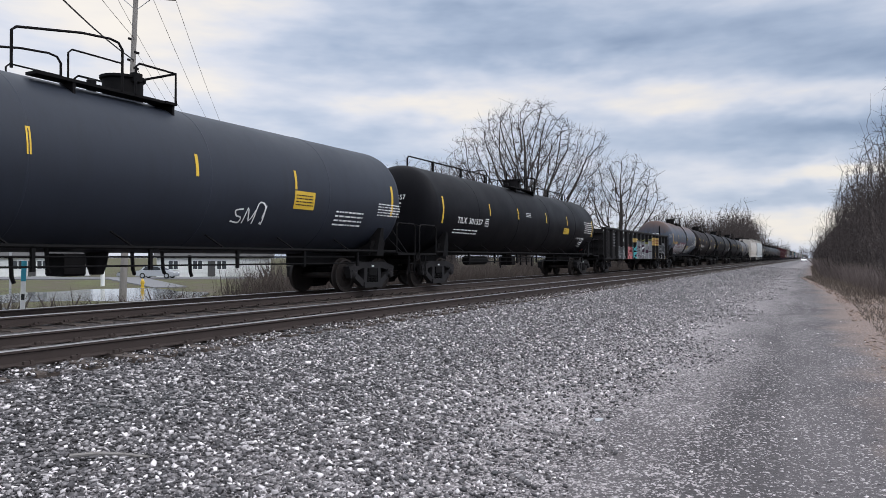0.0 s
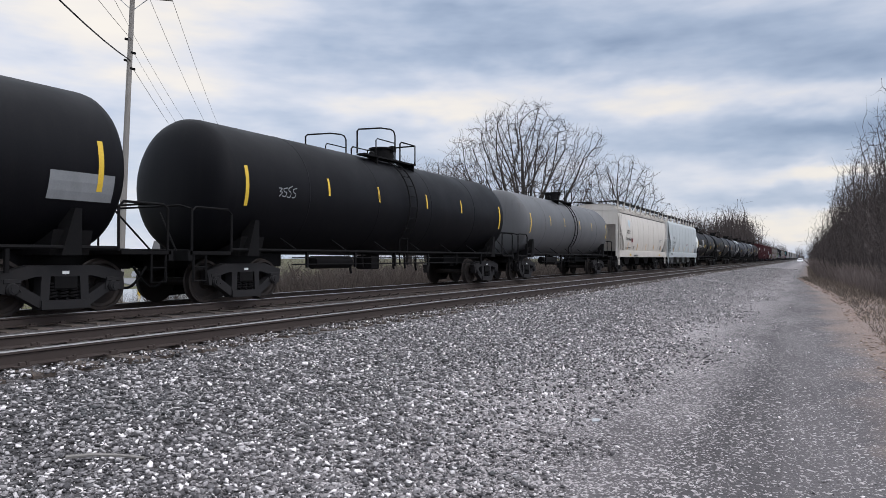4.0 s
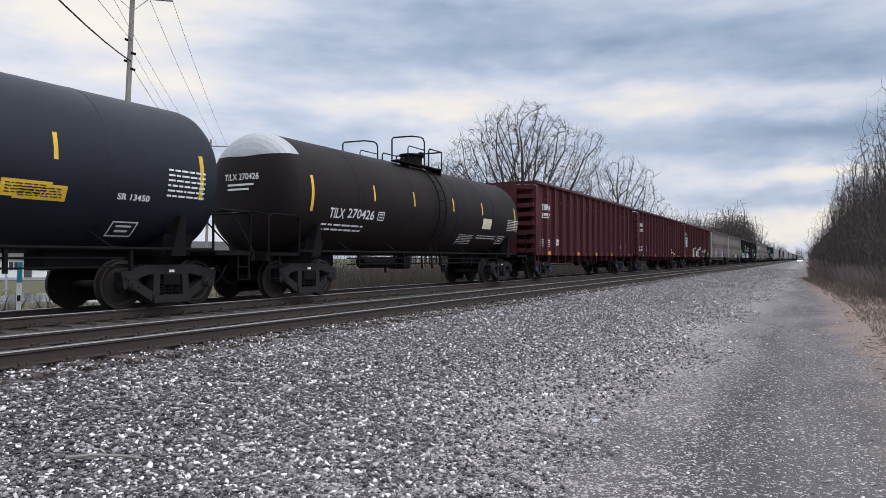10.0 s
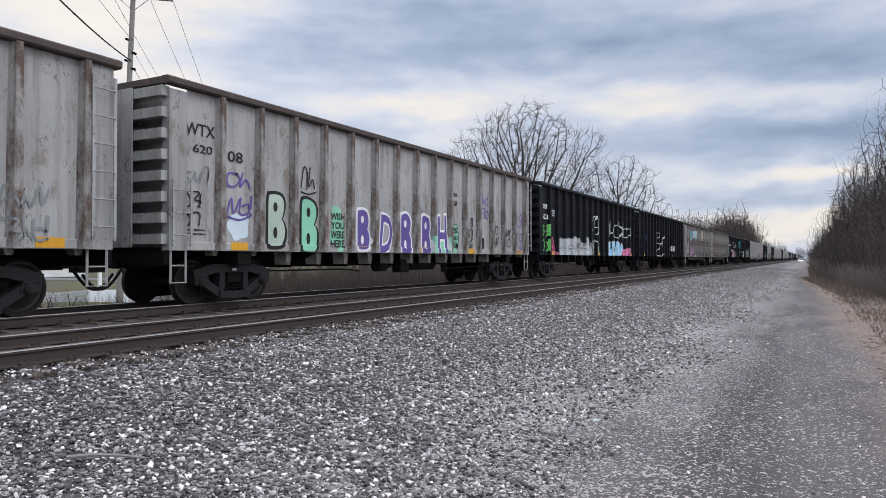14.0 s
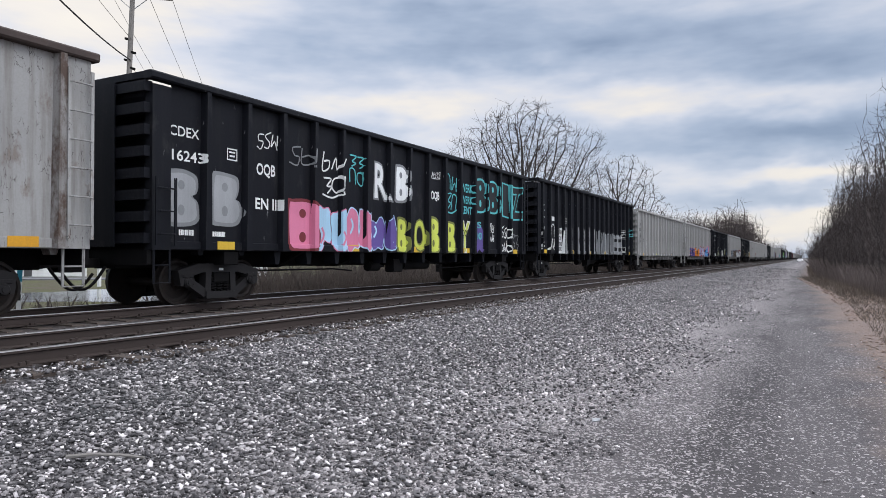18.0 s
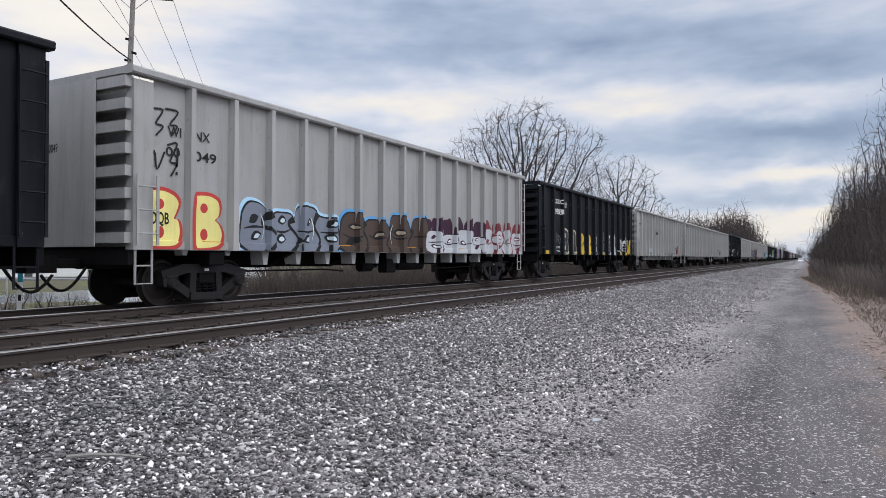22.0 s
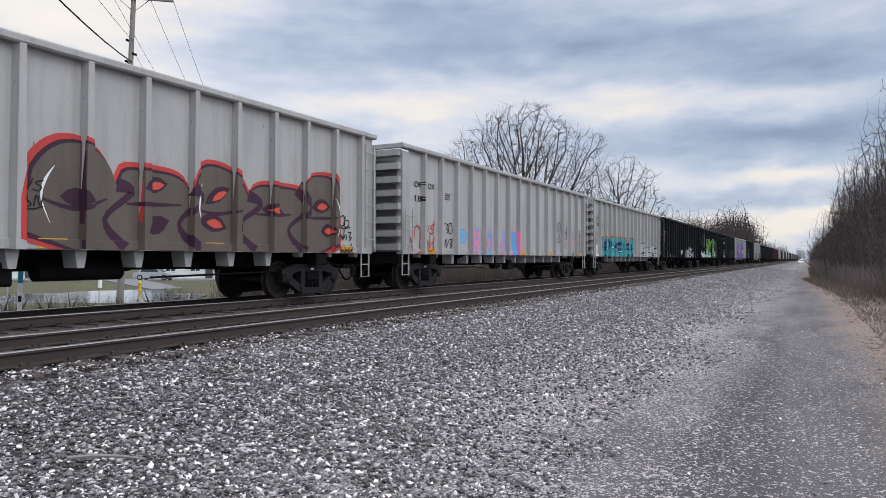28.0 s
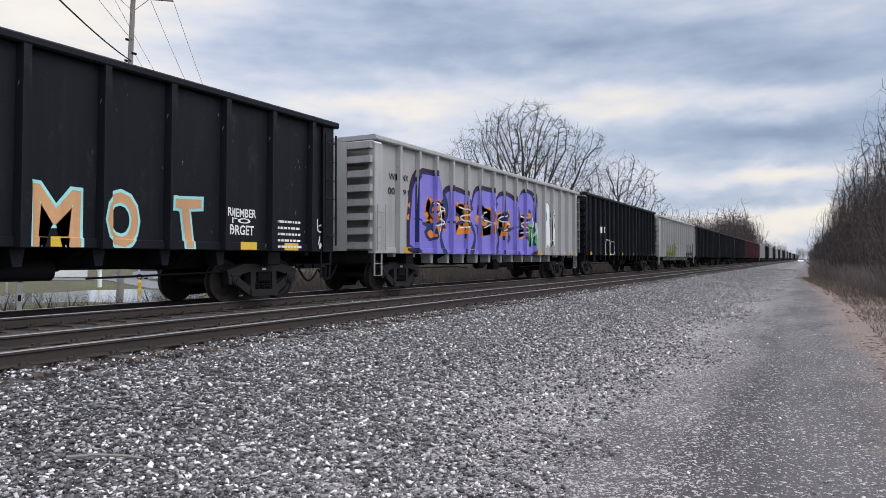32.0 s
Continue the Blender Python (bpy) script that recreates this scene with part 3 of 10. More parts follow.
# ---- trucks (bogies), shared by all the cars ----
def truck_meshes():
    frame_ = Solid()
    a, b = 0.90, 1.10
    for s in (-1, 1):
        frame_.limb((s * 1.10, 0.60), (s * 0.55, 0.74), 0.20, "x", a, b)
        frame_.limb((s * 0.98, 0.56), (s * 0.40, 0.21), 0.17, "x", a + 0.02, b - 0.01)
        frame_.limb((s * 0.36, 0.16), (s * 0.33, 0.72), 0.15, "x", a, b)
        frame_.prism([(s * 0.74, 0.40), (s * 0.76, 0.62), (s * 1.04, 0.62), (s * 1.09, 0.52), (s * 1.07, 0.40), (s * 1.0, 0.38), (s * 0.98, 0.50), (s * 0.80, 0.50)], "x", a + 0.03, b + 0.01)
    frame_.limb((-0.58, 0.74), (0.58, 0.74), 0.18, "x", a, b)
    frame_.limb((-0.42, 0.18), (0.44, 0.17), 0.15, "x", a - 0.03, b + 0.03)
    spring = Solid()
    for y in (-0.18, 0.0, 0.18):
        pts = [(1.02 + 0.07 * math.cos(w * 0.9), y + 0.078 * math.sin(w * 0.9), 0.26 + 0.0078 * w) for w in range(0, 36)]
        spring.tube(pts, 0.020, 5)
    cap = Solid().lathe([(1.06, 0.10), (1.13, 0.105), (1.15, 0.085), (1.165, 0.08), (1.165, 0.05), (1.18, 0.05), (1.18, 0.001)], "x", (0, 0, 0), 14)
    adapter = Solid().cbox(0.93, 1.13, -0.13, 0.13, 0.09, 0.16)
    wheels = Solid()
    # the flange lies on the inner side; the rim reaches 0.81 m out
    for s in (1, -1):
        wheels.lathe([(s * 0.66, 0.09), (s * 0.67, 0.17), (s * 0.70, 0.34), (s * 0.675, 0.40), (s * 0.675, 0.48), (s * 0.69, 0.488), (s * 0.705, 0.465), (s * 0.715, 0.459), (s * 0.81, 0.452), (s * 0.815, 0.40), (s * 0.78, 0.38), (s * 0.76, 0.33), (s * 0.80, 0.17), (s * 0.85, 0.15), (s * 0.85, 0.085), (s * 1.05, 0.08)], "x", (0, 0, 0), 36)
    wheels.lathe([(-0.7, 0.082), (0.7, 0.082)], "x", (0, 0, 0), 12)
    rim = Solid().lathe([(0.7165, 0.4605), (0.811, 0.4535), (0.8175, 0.43), (0.8175, 0.405), (0.80, 0.405), (0.72, 0.42)], "x", (0, 0, 0), 36)
    # the last two boxes are added backing that keeps the side frame openings dark
    bolster = Solid().cbox(-1.12, 1.12, -0.2, 0.2, 0.42, 0.66, 0.03).box(-0.85, 0.85, -0.62, -0.52, 0.38, 0.5).box(-0.85, 0.85, 0.52, 0.62, 0.38, 0.5).lathe([(0.64, 0.3), (0.78, 0.3)], "z", (0, 0, 0), 16).box(0.80, 0.94, -0.30, 0.30, 0.2, 0.68).box(-0.94, -0.80, -0.30, 0.30, 0.2, 0.68)
    label_ = Solid().box(1.103, 1.109, -0.06, 0.06, 0.685, 0.735)
    return [s.mesh(k, True) for k, s in (("side_frame", frame_), ("spring", spring), ("bearing_cap", cap), ("wheelset", wheels), ("wheel_rim", rim), ("truck", bolster), ("adapter", adapter), ("chalk_mark", label_))]


FRAME_ME, SPRING_ME, CAP_ME, WHEELS_ME, RIM_ME, BOLSTER_ME, ADAPT_ME, MARK_ME = truck_meshes()
for me_, mt_ in ((FRAME_ME, TRUCK), (SPRING_ME, UNDER), (CAP_ME, TRUCK), (WHEELS_ME, WHEEL), (RIM_ME, TREAD), (BOLSTER_ME, UNDER), (ADAPT_ME, TRUCK), (MARK_ME, WHITE)):
    me_.materials.append(mt_)
CAP_BLUE = CAP_ME.copy()
CAP_BLUE.materials[0] = paint("blue_bearing_cap", (0.03, 0.07, 0.16), 0.5)
WHEELSETS = []


def add_truck(car, y, near=True, caps=None):
    t = part("truck", BOLSTER_ME, UNDER, car, "cast iron freight truck", at=(0, y, 0))
    for s in (-1, 1):
        part("side_frame", FRAME_ME, TRUCK, t).rotation_euler = (0, 0, 0 if s > 0 else math.pi)
    if near:
        part("spring", SPRING_ME, UNDER, t, "coil spring nest")
        part("chalk_mark", MARK_ME, WHITE, t)
    for s in (-1, 1):
        w = part("wheelset", WHEELS_ME, WHEEL, t, "steel wheelset", at=(0, s * 0.889, 0.457))
        WHEELSETS.append((w, s))
        if near:
            part("bearing_cap", caps or CAP_ME, TRUCK, t, at=(0, s * 0.889, 0.457))
            part("bearing_adapter", ADAPT_ME, TRUCK, t, at=(0, s * 0.889, 0.457))


def coupler_solid(y0, s):
    """A coupler with its shank, from the end sill at y0 outwards (s: -1 ahead, 1 behind)."""
    c = Solid().cbox(-0.09, 0.09, min(y0, y0 + s * 0.6), max(y0, y0 + s * 0.6), 0.76, 0.94, 0.02)
    c.prism([(-0.2, y0 + s * 0.55), (0.14, y0 + s * 0.55), (0.2, y0 + s * 0.72), (0.1, y0 + s * 0.9), (-0.02, y0 + s * 0.78), (-0.12, y0 + s * 0.93), (-0.22, y0 + s * 0.8)], "z", 0.68, 1.0)
    return c


def hose_solid(y0, s):
    pts = [(0.28, y0 + s * (0.08 + 0.85 * k / 10), 0.78 - 0.42 * math.sin(math.pi * min(1, k / 10 * 0.9)) ** 1.0) for k in range(11)]
    return Solid().tube(pts, 0.028, 6)


def ladder_solid(y0, y1, z0, z1, x, rungs, lip=0.07):
    s = Solid()
    for y in (y0, y1):
        s.box(x - 0.012, x + 0.012, y - 0.028, y + 0.028, z0, z1)
    for k in range(rungs):
        z = z0 + (z1 - z0) * (k + 0.5) / rungs
        s.tube([(x, y0, z), (x + 0.05, y0 + 0.05, z), (x + 0.05, y1 - 0.05, z), (x, y1, z)], 0.016, 5)
    return s


def stirrup_solid(y0, y1, x, z1=1.08, z0=0.52):
    return Solid().tube([(x, y0, z1), (x, y0, z0), (x, y1, z0), (x, y1, z1)], 0.026, 5).tube([(x, y0, (z0 + z1) / 2), (x, y1, (z0 + z1) / 2)], 0.016, 5)


TRAIN = []  # every car with its middle at t = 16 s


def roll_on(car, mid):
    TRAIN.append((car, mid))
    return car


MESHES = {}


def cached(key, make, smooth=False):
    if key not in MESHES:
        MESHES[key] = make().mesh(key[0], smooth)
    return MESHES[key]


def clad(me, material):
    """The same mesh with another coat, kept for reuse."""
    key = ("coat", me.name, material.name)
    if key not in MESHES:
        c = me.copy()
        c.materials.clear()
        c.materials.append(material)
        MESHES[key] = c
    return MESHES[key]


# styles of high gondola: length, top, number of ribs, sill height, rib width
STYLES = {"mill": (18.75, 4.39, 17, 1.10, 0.17), "tall": (18.45, 4.51, 18, 1.14, 0.15), "deep": (17.95, 4.39, 13, 1.12, 0.19)}
SHEET_X, RIB_X = 1.43, 1.585
RIB_FOOT, RIB_HEAD = 1.45, 0.95  # a rib is wider at the sill than under the top chord


def rib_places(style):
    length, top, count, sill, width = STYLES[style]
    if style == "mill":
        # the leading bay is a flat corner panel without a rib
        return [-length / 2 + 1.27 + (length - 1.77) * k / (count - 2) for k in range(count - 1)]
    short = 0.34 if style == "deep" else 0.0
    return [-length / 2 + 0.50 + (length - 1.0 - short) * k / (count - 1) for k in range(count)]


def gondola(mid, coat, style="mill", label="", caps=None, far=False):
    """A high-sided gondola: ribbed sides, slatted ends, sloped end sheet, ladders and trucks."""
    length, top, count, sill, width = STYLES[style]
    car = tagged(new("gondola_car"), label, "freight car", "cars of the freight train")
    h = length / 2
    k = (style,)
    part("floor", cached(("floor",) + k, lambda: Solid().box(-1.43, 1.43, -h + 0.06, h - 0.06, sill, sill + 0.06)), UNDER, car)
    for e in (-1,) if far else (-1, 1):
        sheet = cached(("end_sheet", e) + k, lambda: Solid().prism([(e * (h - 0.34), sill), (e * (h - 0.30), sill), (e * (h - 0.30), top - 0.80), (e * (h + 0.04), top - 0.44), (e * (h + 0.04), top - 0.16), (e * (h - 0.34), top - 0.16)], "x", -1.30, 1.30))
        part("end_sheet", clad(sheet, coat), coat, car)
    panel = cached(("end_panel",) + k, lambda: Solid().box(-1.44, 0.66, -h - 0.19, -h - 0.165, sill + 0.06, top - 0.16))
    part("end_panel", clad(panel, coat), coat, car)
    sheet = cached(("side_sheet",) + k, lambda: Solid().box(SHEET_X - 0.01, SHEET_X, -h, -h + 0.46, sill + 0.16, top - 0.22).box(SHEET_X - 0.01, SHEET_X, -h + 0.46, h, sill + 0.16, top - 0.12).box(-SHEET_X, -SHEET_X + 0.01, -h, h, sill, top - 0.12))
    part("side_sheet", clad(sheet, coat), coat, car)
    chord = cached(("top_chord",) + k, lambda: Solid().cbox(SHEET_X - 0.06, RIB_X + 0.015, -h - 0.12, h + 0.12, top - 0.15, top, 0.03).cbox(-RIB_X - 0.015, -SHEET_X + 0.06, -h - 0.12, h + 0.12, top - 0.15, top, 0.03)
                   .box(-SHEET_X + 0.06, SHEET_X - 0.06, -h - 0.11, -h + 0.05, top - 0.13, top - 0.005).box(-SHEET_X + 0.06, SHEET_X - 0.06, h - 0.05, h + 0.11, top - 0.13, top - 0.005))
    edging, ribbing = (WORN_CHORD, WORN_RIB) if coat is CAR_WORN else (coat, coat)
    part("top_chord", clad(chord, edging), edging, car, "rolled steel top chord")
    sillm = cached(("side_sill",) + k, lambda: Solid().cbox(SHEET_X - 0.05, SHEET_X + 0.035, -h, h, sill, sill + 0.17, 0.015))
    part("side_sill", clad(sillm, coat), coat, car)
    rib = cached(("rib",) + k, lambda: rib_post(Solid(), 0.0, width, sill, top)
                 .prism([(-width * 0.5 - 0.03, sill), (width * 0.5 + 0.03, sill), (width * 0.36, sill - 0.30), (-width * 0.36, sill - 0.30)], "x", SHEET_X - 0.45, SHEET_X - 0.09))
    ribc = clad(rib, ribbing)
    short = cached(("rib_short",) + k, lambda: rib_post(Solid(), 0.0, width, sill, top)
                   .prism([(-width * 0.5, sill), (width * 0.5, sill), (width * 0.3, sill - 0.10), (-width * 0.3, sill - 0.10)], "x", SHEET_X - 0.30, SHEET_X - 0.09))
    places = rib_places(style)
    if far:
        row = cached(("rib_row",) + k, lambda: rib_row(places, width, sill, top))
        tagged(part("rib", clad(row, coat), coat, car), kind="stuff")
    else:
        for y in places:
            part("rib", ribc if abs(y) < h - 3.5 else clad(short, ribbing), ribbing, car, at=(0, y, 0))
    end = cached(("end_slat",) + k, lambda: Solid().prism([(-1.44, 0.0), (1.44, 0.0), (1.44, 0.19), (-1.44, 0.19)], "y", -0.17, 0.0))
    endc = clad(end, coat)
    for j in () if far else range(8):
        part("end_slat", endc, coat, car, at=(0, -h + 0.02, sill + 0.12 + j * 0.40))
    for e in (-1, 1):
        for y in (-1, 1):
            corner = cached(("corner_post", e, y) + k, lambda: corner_post(e, y, h, sill, top))
            part("corner_post", clad(corner, coat), coat, car)
    under_parts(car, length, sill, k)
    lad = cached(("ladder",) + k, lambda: ladder_solid(h - 0.42, h - 0.02, sill + 0.15, top - 0.35, RIB_X + 0.02, 6))
    part("ladder", clad(lad, coat), coat, car)
    lad2 = cached(("grab_irons",) + k, lambda: ladder_solid(-h + 0.0, -h + 0.42, sill + 0.08, sill + 1.35, RIB_X + 0.02, 3))
    part("grab_irons", clad(lad2, coat), coat, car)
    for s, nm in ((-1, "a"), (1, "b")):
        step = cached(("stirrup", nm) + k, lambda: stirrup_solid(s * (h - 0.42), s * (h - 0.06), 1.45, 1.14, 0.48))
        part("stirrup", clad(step, coat), coat, car)
        part("coupler", cached(("coupler", nm) + k, lambda: coupler_solid(s * h, s)), UNDER, car)
        if not far:
            part("air_hose", cached(("air_hose", nm) + k, lambda: hose_solid(s * h, s)), UNDER, car)
        add_truck(car, s * (h - (1.55 if s < 0 and style != "mill" else 2.05)), not far, caps)
    if not far:
        shade = YELLOW if coat is CAR_BLACK else ORANGE
        tape = cached(("reflector", shade.name), lambda: Solid().box(SHEET_X + 0.036, SHEET_X + 0.040, -0.24, 0.24, 0.0, 0.165))
        for j in (0, 4, 7, 10, len(places) - 2):
            if j < len(places) - 1:
                part("reflector", tape, shade, car, at=(0, (places[j] + places[j + 1]) / 2, sill + 0.02))
    car.location = (TRAIN_X, mid, RAIL)
    return roll_on(car, mid)


def rib_post(solid, y, width, sill, top):
    """A hat-shaped side rib that narrows towards the top."""
    vs = []
    for z, k in ((sill, RIB_FOOT), (top - 0.14, RIB_HEAD)):
        vs += [(SHEET_X, y - width * k / 2, z), (RIB_X, y - width * k * 0.34, z), (RIB_X, y + width * k * 0.34, z), (SHEET_X, y + width * k / 2, z)]
    return solid.add(vs, [(0, 1, 2, 3), (7, 6, 5, 4), (0, 4, 5, 1), (1, 5, 6, 2), (2, 6, 7, 3), (3, 7, 4, 0)])


def rib_row(places, width, sill, top):
    s = Solid()
    for y in places:
        rib_post(s, y, width, sill, top)
    return s


def corner_post(e, y, h, sill, top):
    """An angle post at one corner: e across the car, y along it."""
    return Solid().prism([(e * 1.50, y * (h + 0.02)), (e * 1.50, y * (h - 0.40)), (e * 1.42, y * (h - 0.40)), (e * 1.42, y * (h - 0.03)), (e * 1.30, y * (h - 0.03)), (e * 1.30, y * (h + 0.02))], "z", sill, top - (0.22 if e > 0 and y < 0 else 0.14))


def under_parts(car, length, sill, k):
    """Centre sill, end sills, bolsters, cross bearers and brake gear under a gondola."""
    h = length / 2
    part("centre_sill", cached(("centre_sill",) + k, lambda: Solid().cbox(-0.32, 0.32, -h + 0.1, h - 0.1, 0.74, sill, 0.02)), UNDER, car, "black steel centre sill")
    for e in (-1, 1):
        part("end_sill", cached(("end_sill", sill), lambda: Solid().cbox(-1.42, 1.42, -0.06, 0.06, 0.82, sill, 0.01)), UNDER, car, at=(0, e * h, 0))
        part("body_bolster", cached(("body_bolster", sill), lambda: Solid().cbox(-1.40, 1.40, -0.2, 0.2, 0.80, sill, 0.02)), UNDER, car, at=(0, e * (h - 2.05), 0))
    for j in range(5):
        part("cross_bearer", cached(("cross_bearer", sill), lambda: Solid().prism([(-1.35, sill), (1.35, sill), (0.5, 0.72), (-0.5, 0.72)], "y", -0.08, 0.08)), UNDER, car, at=(0, (j - 2) * length * 0.13, 0))
    part("air_reservoir", cached(("air_reservoir",), lambda: Solid().lathe([(-0.8, 0.001), (-0.78, 0.17), (0.8, 0.17), (0.82, 0.001)], "y", (0, 0, 0), 14), True), UNDER, car, at=(0.75, 1.3, 0.74))
    part("brake_cylinder", cached(("brake_cylinder",), lambda: Solid().lathe([(-0.28, 0.001), (-0.27, 0.14), (0.22, 0.14), (0.25, 0.05), (0.6, 0.03), (0.6, 0.001)], "y", (0, 0, 0), 14), True), UNDER, car, at=(0.85, -1.2, 0.70))
    part("brake_valve", cached(("brake_valve",), lambda: Solid().cbox(-0.15, 0.15, -0.25, 0.25, -0.2, 0.2, 0.04)), UNDER, car, at=(1.05, -0.35, 0.72))
    part("brake_rod", cached(("brake_rod_a",) + k, lambda: Solid().tube([(0.95, -h + 3.2, 0.66), (0.95, -3.2, 0.66), (0.95, -2.4, 0.60)], 0.022, 5)), UNDER, car)
    part("brake_rod", cached(("brake_rod_b",) + k, lambda: Solid().tube([(1.0, 2.6, 0.60), (1.0, h - 3.2, 0.66)], 0.022, 5)), UNDER, car)


# ---- tank cars ----
def tank_car(mid, length, radius, coat, label, front=None, walkway=False, ladder=True, girth=True, head_cap=None):
    """A tank car: shell with dished heads, top platform with manway and rails, end platforms, running pipes."""
    car = tagged(new("tank_car"), label, "freight car", "cars of the freight train")
    h, zc = length / 2, 1.04 + radius
    dome_d = radius * 0.34
    prof = [(-h + dome_d * (1 - math.cos(w) ** 0.8), max(0.001, radius * math.sin(w) ** 0.8)) for w in [math.pi / 2 * i / 9 for i in range(10)]]
    prof = prof + [(-a, r) for a, r in reversed(prof)]
    shell = part("tank", Solid().lathe(prof, "y", (0, 0, zc), 56), coat, car, "", smooth=True)
    if front:
        part("head_paint", Solid().lathe([(a - 0.006, r + 0.004) for a, r in prof[:10]] + [(prof[9][0] + 0.06, radius + 0.004)], "y", (0, 0, zc), 56), front, car, "white-painted tank head", smooth=True)
    if head_cap:
        cap = Solid()
        rows = [(a - 0.008, r + 0.006) for a, r in prof[2:10]] + [(prof[9][0] + 0.10, radius + 0.006)]
        n = 14
        vs = []
        for a, r in rows:
            zz = max(zc + radius * 0.60, 0)
            lim = math.acos(min(1, (zz - zc) / r)) if r > zz - zc else 0.0
            vs += [(r * math.sin(lim * (2 * k / n - 1)), a, zc + r * math.cos(lim * (2 * k / n - 1))) for k in range(n + 1)]
        cap.add(vs, [(i * (n + 1) + k, i * (n + 1) + k + 1, (i + 1) * (n + 1) + k + 1, (i + 1) * (n + 1) + k) for i in range(len(rows) - 1) for k in range(n)])
        part("head_paint", cap, head_cap, car, "pale blue patch on the tank head")
    if girth:
        for y in (-h * 0.62, -h * 0.22, h * 0.18, h * 0.60):
            part("weld_seam", Solid().lathe([(y - 0.02, radius), (y - 0.008, radius + 0.007), (y + 0.008, radius + 0.007), (y + 0.02, radius)], "y", (0, 0, zc), 56), coat, car, smooth=True)
    top = zc + radius
    # manway and platform
    drum = part("manway", Solid().lathe([(top - 0.12, 0.38), (top + 0.38, 0.38), (top + 0.40, 0.43), (top + 0.45, 0.43), (top + 0.47, 0.2)], "z", (0, 0.75, 0), 18), UNDER, car, "bolted manway housing", smooth=True)
    part("hinge", Solid().cbox(0.33, 0.47, 0.66, 0.84, top + 0.32, top + 0.50), UNDER, drum)
    part("safety_valve", Solid().lathe([(top - 0.05, 0.09), (top + 0.22, 0.09), (top + 0.26, 0.04)], "z", (0.1, 0.0, 0), 10), UNDER, car, smooth=True)
    plat = Solid()
    for x in (0.62, -0.92):
        plat.box(x, x + 0.30, -1.55, 1.25, top - 0.10, top - 0.05)
    plat.box(-0.95, 0.95, 1.0, 1.28, top - 0.10, top - 0.05).box(0.55, 0.9, -0.9, -0.85, top - 0.32, top - 0.08).box(0.55, 0.9, 1.2, 1.25, top - 0.32, top - 0.08)
    part("platform", plat, UNDER, car, "grated top platform")
    rails = Solid()
    z0, z1, z2 = top - 0.06, top + 0.50, top + 0.84
    for x in (0.92, -0.92):
        rails.tube([(x, -1.95, z0 - 0.05), (x, -1.95, z1), (x, -1.87, z1 + 0.07), (x, -0.75, z2 - 0.05), (x, -0.2, z2), (x, -0.03, z2 - 0.03), (x, 0.05, z2 - 0.14), (x, 0.05, z0)], 0.024, 6)
        rails.tube([(x, 0.34, z0), (x, 0.34, z1 - 0.03), (x, 0.42, z1 + 0.04), (x, 1.26, z1 + 0.04), (x, 1.26, z0)], 0.024, 6)
        rails.tube([(x, -1.0, z0 - 0.05), (x, -1.0, z1 - 0.12), (x, -0.93, z1 - 0.05), (x, 0.05, z1 - 0.05)], 0.018, 6)
    rails.tube([(0.92, 1.26, z1 + 0.04), (-0.92, 1.26, z1 + 0.04)], 0.024, 6)
    part("guard_rail", rails, UNDER, car, "black pipe guard rail", smooth=True)
    if ladder:
        lad = Solid()
        for y in (-0.16, 0.28):
            arc = [((radius + 0.10) * math.cos(w), y, zc + (radius + 0.10) * math.sin(w)) for w in [radians(a) for a in range(-40, 71, 10)]]
            lad.tube([(arc[0][0], y, 0.75)] + arc, 0.022, 5)
        for w in range(-38, 70, 12):
            c, s_ = math.cos(radians(w)), math.sin(radians(w))
            lad.tube([((radius + 0.10) * c, -0.16, zc + (radius + 0.10) * s_), ((radius + 0.10) * c, 0.28, zc + (radius + 0.10) * s_)], 0.014, 5)
        part("ladder", lad, UNDER, car)
    if walkway:
        w = Solid()
        for y0, y1 in ((-h + 0.95, -1.7), (1.5, h - 0.95)):
            w.tube([(0, y0, top - 0.02), (0, y0, top + 0.30), (0, y0 + 0.10, top + 0.38), (0, y1 - 0.10, top + 0.38), (0, y1, top + 0.30), (0, y1, top - 0.02)], 0.028, 6)
            for k in range(1, 4):
                y = y0 + (y1 - y0) * (k - 0.2) / 3
                w.box(-0.03, 0.03, y - 0.05, y + 0.05, top - 0.03, top + 0.37)
        part("walkway_rail", w, UNDER, car, "long black walkway rail")
    # saddles, stub sills and end platforms
    for e in (-1, 1):
        ye = e * (h + 0.72)
        a, b = sorted((ye, e * (h - 3.2)))
        part("stub_sill", Solid().cbox(-0.30, 0.30, a, b, 0.74, 1.14, 0.02), UNDER, car)
        a, b = sorted((ye, e * (h - 0.35)))
        part("end_platform", Solid().box(-1.45, 1.45, a, b, 1.02, 1.09).box(-1.45, 1.45, ye - 0.05, ye + 0.05, 0.90, 1.10), UNDER, car, "black end platform")
        part("saddle", cached(("saddle",), lambda: Solid().prism([(-1.2, 1.0), (1.2, 1.0), (1.30, 1.42), (1.05, 1.30), (0.55, 1.10), (-0.55, 1.10), (-1.05, 1.30), (-1.30, 1.42)], "y", -0.35, 0.35)), UNDER, car, at=(0, e * (h - 1.15), 0))
        part("jacking_pad", cached(("jacking_pad",), lambda: Solid().prism([(-0.28, 1.0), (0.07, 1.0), (0.07, 1.78), (-0.05, 1.78)], "x", 1.10, 1.42)), UNDER, car, at=(0, e * (h - 1.15), 0))
    n_run = max(3, int((length - 5) / 2.0))
